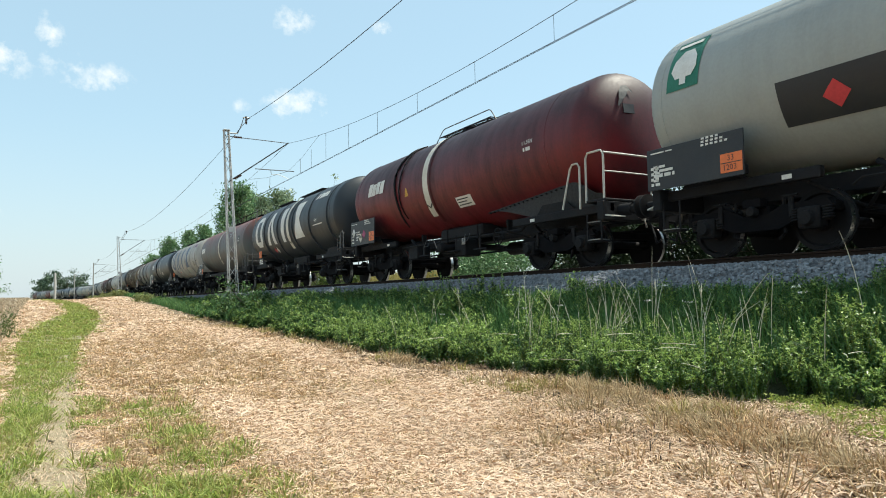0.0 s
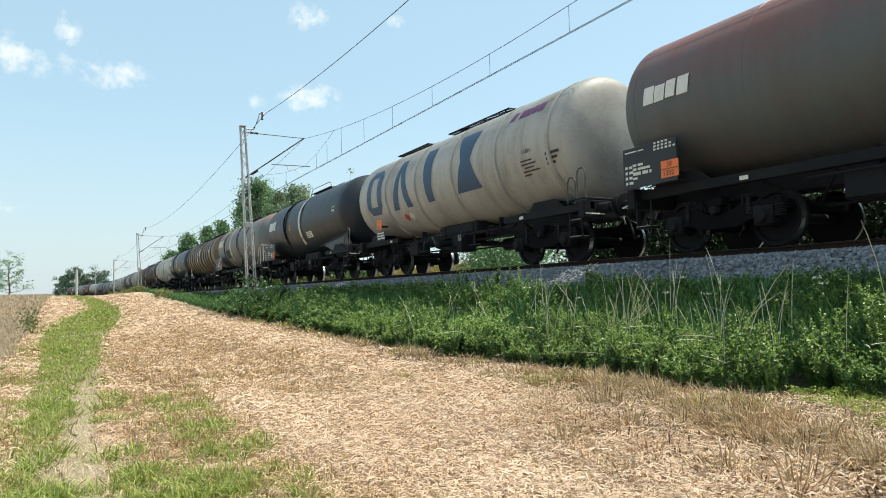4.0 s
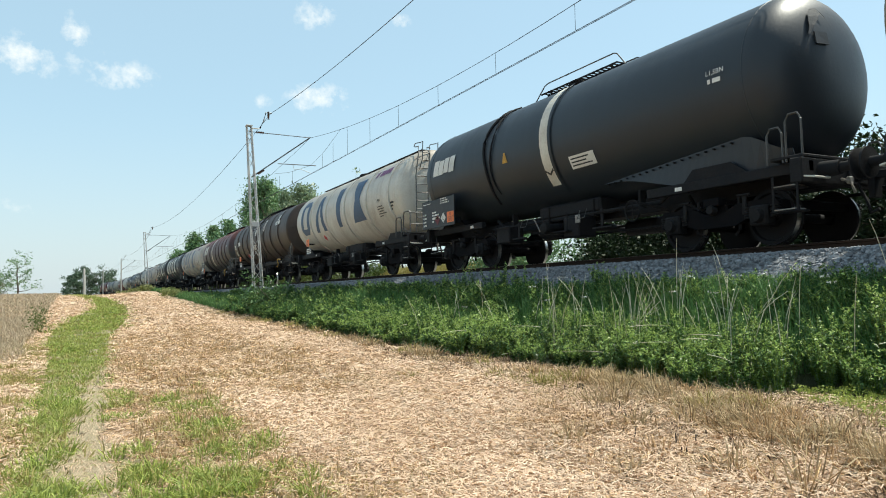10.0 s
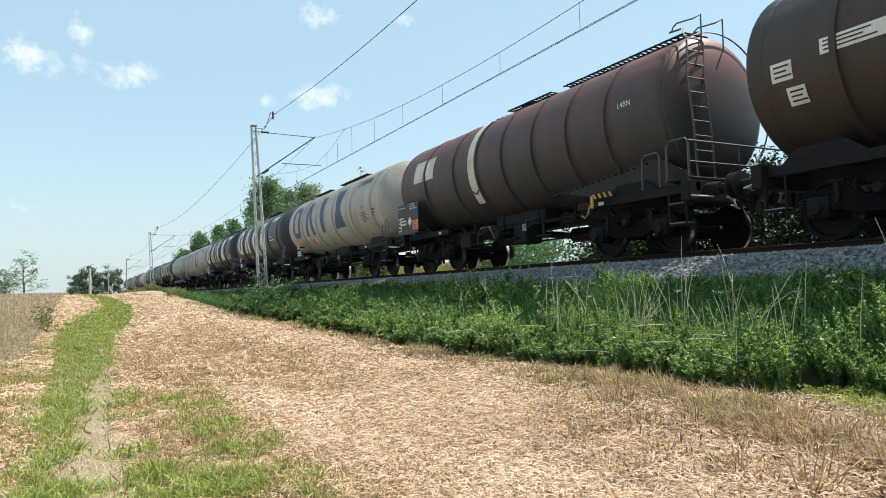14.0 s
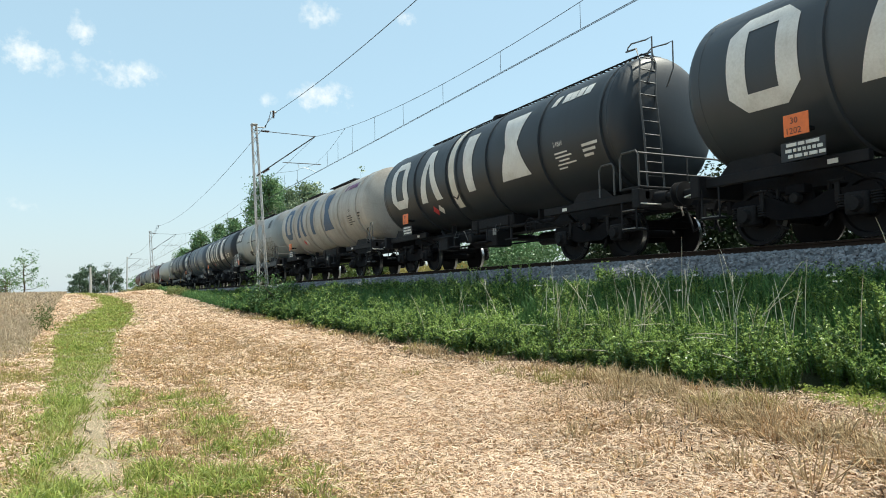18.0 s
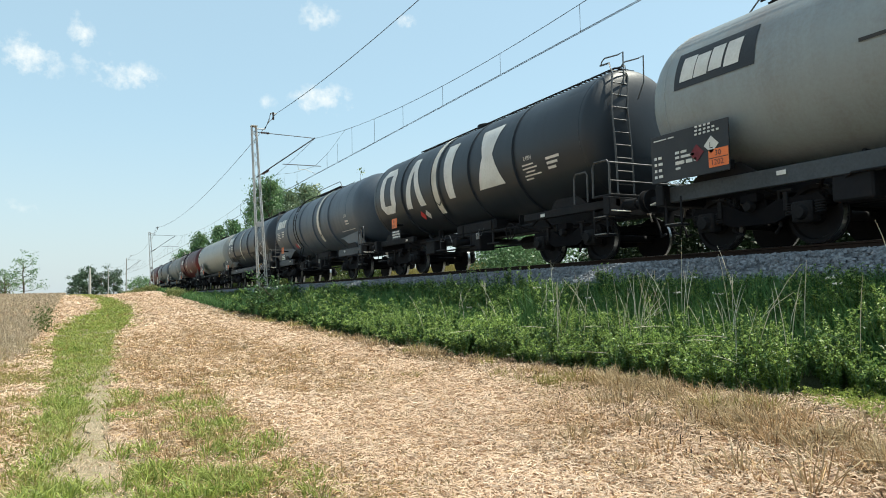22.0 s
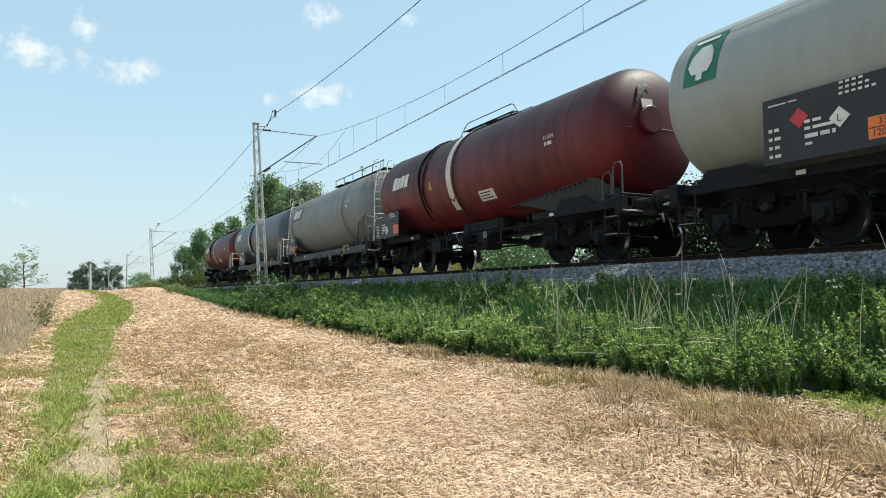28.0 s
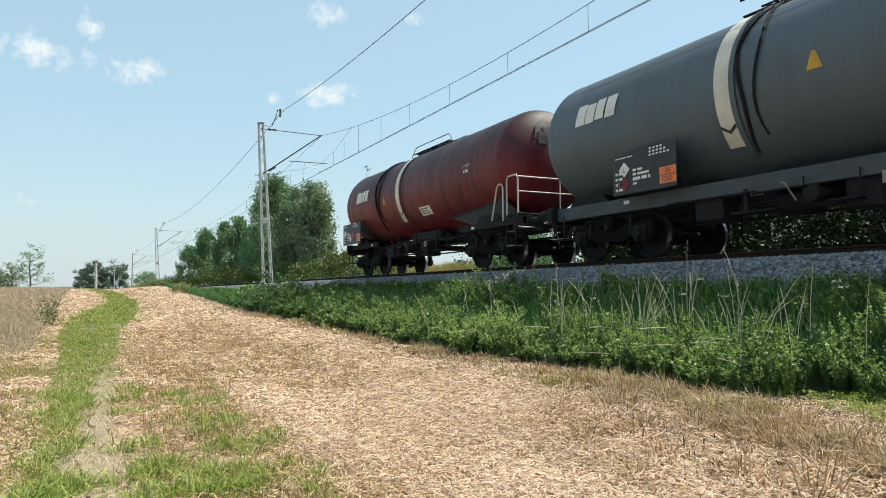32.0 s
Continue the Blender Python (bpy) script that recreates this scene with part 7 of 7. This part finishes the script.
def row_tree(x, y, h, r, leaves, size, mat, label):
    """A tree of upswept leafy sprays round a forked trunk, its outline uneven."""
    z = ground_z(x, y)
    t = thing("tree", label, "tree", "trees beyond the railway", m=pose(x, y, z))
    r0 = 0.017 * h
    top = np.array((prng.normal() * 0.2, prng.normal() * 0.2, h * 0.93))
    part("trunk", Shape().tube([(0, 0, -0.2), tuple(top * 0.3 + (0.12, 0, 0)), tuple(top * 0.65 - (0.1, 0.05, 0)), tuple(top)], [r0, r0 * 0.75, r0 * 0.45, r0 * 0.1], 8), M["bark"], t)
    nc = 44
    f = 0.05 + 0.95 * prng.random(nc) ** 0.85
    a = prng.uniform(0, 2 * math.pi, nc)
    wide = r * np.interp(f, (0, 0.15, 0.4, 0.7, 0.9, 1), (0.55, 0.9, 1.0, 0.86, 0.5, 0.1)) * prng.uniform(0.35, 1.08, nc)
    c = np.stack([np.cos(a) * wide, np.sin(a) * wide, f * h * 0.93], 1)
    sh = Shape()
    for p in c[:20]:
        s0 = top * max(0.08, (p[2] - 0.16 * h) / (0.93 * h))
        m = (s0 + p) / 2 + np.array((p[0], p[1], 0)) * 0.14
        sh.tube([tuple(s0), tuple(m), tuple(p)], [r0 * 0.34, r0 * 0.22, r0 * 0.06], 5)
    part("branchwork", sh, M["bark"], t)
    k = prng.integers(0, nc, leaves)
    cs = 0.22 * r * prng.uniform(0.7, 1.3, nc)
    g = prng.normal(size=(leaves, 3)) * (0.62, 0.62, 1.15) * cs[k][:, None]
    rise = np.stack([np.cos(a[k]), np.sin(a[k]), np.full(leaves, 0)], 1) * (g[:, 2:3] * 0.25)
    p = c[k] + g + rise
    p = p[(p[:, 2] > 0.2) & (p[:, 2] < h)]
    part("crown", big_mesh("crown", leaf_quads(p, size * prng.uniform(0.6, 1.4, len(p)), 0.5, 0.5), 4, mat), None, t)
    return t


TL = "leafy green broadleaf tree standing beyond the railway"
for x, y, h, r, n, kind in ((17.7, 60, 10.5, 2.0, 12000, 1), (19.2, 63.5, 10.1, 1.9, 9000, 1), (17.6, 66.5, 10.9, 2.1, 12000, 1), (17.4, 74, 13.2, 2.9, 16000, 0), (19.7, 79, 12.9, 2.7, 11000, 0), (17.5, 82, 11.9, 2.3, 11000, 0),
                            (19.2, 89, 9.0, 2.4, 7000, 0), (17.6, 95, 10.7, 2.2, 9000, 0), (19.3, 101, 8.8, 2.4, 6000, 0), (17.8, 108, 11.2, 1.9, 8000, 0), (19.4, 118, 9.6, 2.4, 6000, 0), (17.6, 127, 11.9, 2.2, 8000, 0), (19.6, 139, 9.6, 2.6, 6000, 0), (17.8, 151, 10.3, 2.3, 7000, 0)):
    row_tree(x, y, h, r, n, 0.27 if y < 85 else 0.34, M["poplar_leaf" if kind else "tree_leaf"], TL if not kind else "pale green willow-like tree beyond the railway")
tree(20.6, 53, 9.7, 0.9, 900, 0.2, M["poplar_leaf"], "slim tall tree with a thin open crown", 0.45, limbs=9, clump=0.45)
tree(16.4, 262, 7.6, 3.4, 2500, 0.5, M["tree_leaf"], "small round green tree far beyond the line", 0.02, clump=0.5)
for x, y, h, r in ((-3.5, 385, 13.0, 3.6), (0.5, 392, 16.5, 4.6), (7.0, 388, 14.0, 4.4), (12.6, 395, 14.4, 4.4)):
    tree(x, y, h, r, 2600, 0.8, M["far_leaf"], "distant dark green tree behind the crest of the field", 0.02, group="distant trees", clump=0.5)
tree(-7.8, 112, 6.2, 1.9, 1000, 0.24, M["tree_leaf"], "young tree with a sparse open crown behind the field crest", 0.2, limbs=10, clump=0.34, base=1.1)
tree(-10.2, 114, 4.6, 1.7, 600, 0.24, M["tree_leaf"], "young tree with a sparse open crown behind the field crest", 0.2, limbs=8, clump=0.34, base=1.1)
for x, y, h, r in ((-12.4, 118, 2.9, 2.2), (-14.0, 121, 3.4, 2.6), (-19.0, 124, 3.8, 3.0), (-26, 126, 4.2, 3.2)):
    tree(x, y, h, r, 1600, 0.3, M["shrub_leaf"], "low green bush along the far edge of the field", 0.02, name="bush", group="bushes at the field edge", limbs=7, clump=0.5, base=1.1)
for x, y, h, r in ((14.9, 40.5, 2.2, 1.3), (15.2, 44, 2.9, 1.5), (15.6, 48, 3.3, 1.7), (15.0, 52, 2.6, 1.6), (15.8, 60, 2.8, 1.8), (15.4, 68, 3.0, 1.9), (15.8, 78, 3.2, 2.1), (15.6, 92, 3.2, 2.4), (15.8, 108, 3.2, 2.6), (16, 128, 3.2, 3.0), (16, 150, 3.4, 3.2),
                   (15.8, 175, 2.8, 2.4), (15.4, 205, 2.2, 2.6), (14.0, 238, 1.9, 2.4)):
    tree(x, y, h, r, 2400, 0.14 + y * 0.0014, M["shrub_leaf"], "yellow-green shrub at the far foot of the bank", 0.02, name="shrub", group="shrubs beyond the track", limbs=7, clump=0.5)
# shrubs by the mast on the near side
for x, y, h, r in ((7.2, 29.5, 1.25, 0.55), (7.0, 31.2, 0.9, 0.5), (7.3, 27.3, 0.8, 0.5)):
    tree(x, y, h, r, 700, 0.1, M["weed"], "small leafy green bush on the near bank", 0.02, name="bush", limbs=7, clump=0.55)
# waist-high bushes where the bank runs on towards the crest
for i in range(12):
    y = 58 + i * 6.5 + prng.uniform(-2, 2)
    tree(7.0 + prng.uniform(-0.5, 0.4) - 0.008 * (y - 58), y, prng.uniform(0.35, 0.7), prng.uniform(0.5, 0.8), 700, 0.17, M["bank_bush"], "low olive-green bush on the near bank", 0.02, name="bush", group="bushes on the near bank", limbs=6, clump=0.55)
for row_x, y0, y1 in ((15.2, -6.0, 25.0), (16.8, -8.0, 27.5)):
    y = y0
    while y < y1:
        if abs(y - 20.3 - (row_x - 15.2) * 1.33) > 1.7:
            low = y > 18
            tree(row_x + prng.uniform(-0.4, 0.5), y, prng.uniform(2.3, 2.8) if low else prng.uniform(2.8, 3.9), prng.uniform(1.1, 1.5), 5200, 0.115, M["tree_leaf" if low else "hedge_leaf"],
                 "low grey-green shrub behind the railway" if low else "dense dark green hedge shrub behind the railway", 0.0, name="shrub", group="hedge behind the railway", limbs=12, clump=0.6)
        y += prng.uniform(1.2, 1.7)
# pale rough grass on the swell behind the line, and a far row of trees over it
gn = 1500
gy2 = prng.uniform(22, 50, gn)
gx2 = np.array([bend(q) for q in gy2]) + prng.uniform(14.4, 18.5, gn)
stuff("rough_grass", tussocks(gx2, gy2, 16, 0.2, prng.uniform(0.25, 0.6, gn), 0.02, 0.9), M["hay_green"], "pale rough grass on the far side of the railway", "grass")
for i in range(13):
    x = 40 + 2.9 * i + prng.uniform(-0.8, 0.8)
    tree(x, 122 + prng.uniform(-5, 5), prng.uniform(5.0, 6.3), prng.uniform(1.8, 2.4), 900, 0.5, M["far_leaf"], "distant tree in a low row beyond the railway", 0.02, group="far tree row", clump=0.5)

# pale post on the crest
post = thing("concrete_post", "pale slim concrete post standing on the field crest", "post", m=pose(0.35, 90, ground_z(0.35, 90)))
part("shaft", Shape().lathe([(-0.2, 0.14), (3.1, 0.1), (3.15, 0.06)], "z", n=10), M["concrete"], post)


def motions():
    for t, spec in WAGONS:
        rows = []
        for k in range(65):
            s = k * 0.5
            y = spec["middle"] - travelled(s)
            h = spec["length"] / 2 - 2.4
            xa, xb = bend(y + h), bend(y - h)
            rows.append((s, pose(TRACK_X + (xa + xb) / 2, y, RAIL_Z, 0, 0, -math.degrees(math.atan2(xa - xb, 2 * h)))))
        walk(t, rows)
    spin = [(k / 15, pose(0, 0, 0, math.degrees(travelled(k / 15) / 0.46) % 360, 0, 0)) for k in range(481)]
    walk(WHEELSETS[0], spin)
    keys = WHEELSETS[0].animation_data
    for w in WHEELSETS[1:]:
        w.rotation_mode = "QUATERNION"
        w.animation_data_create()
        w.animation_data.action = keys.action
        w.animation_data.action_slot = keys.action_slot


motions()
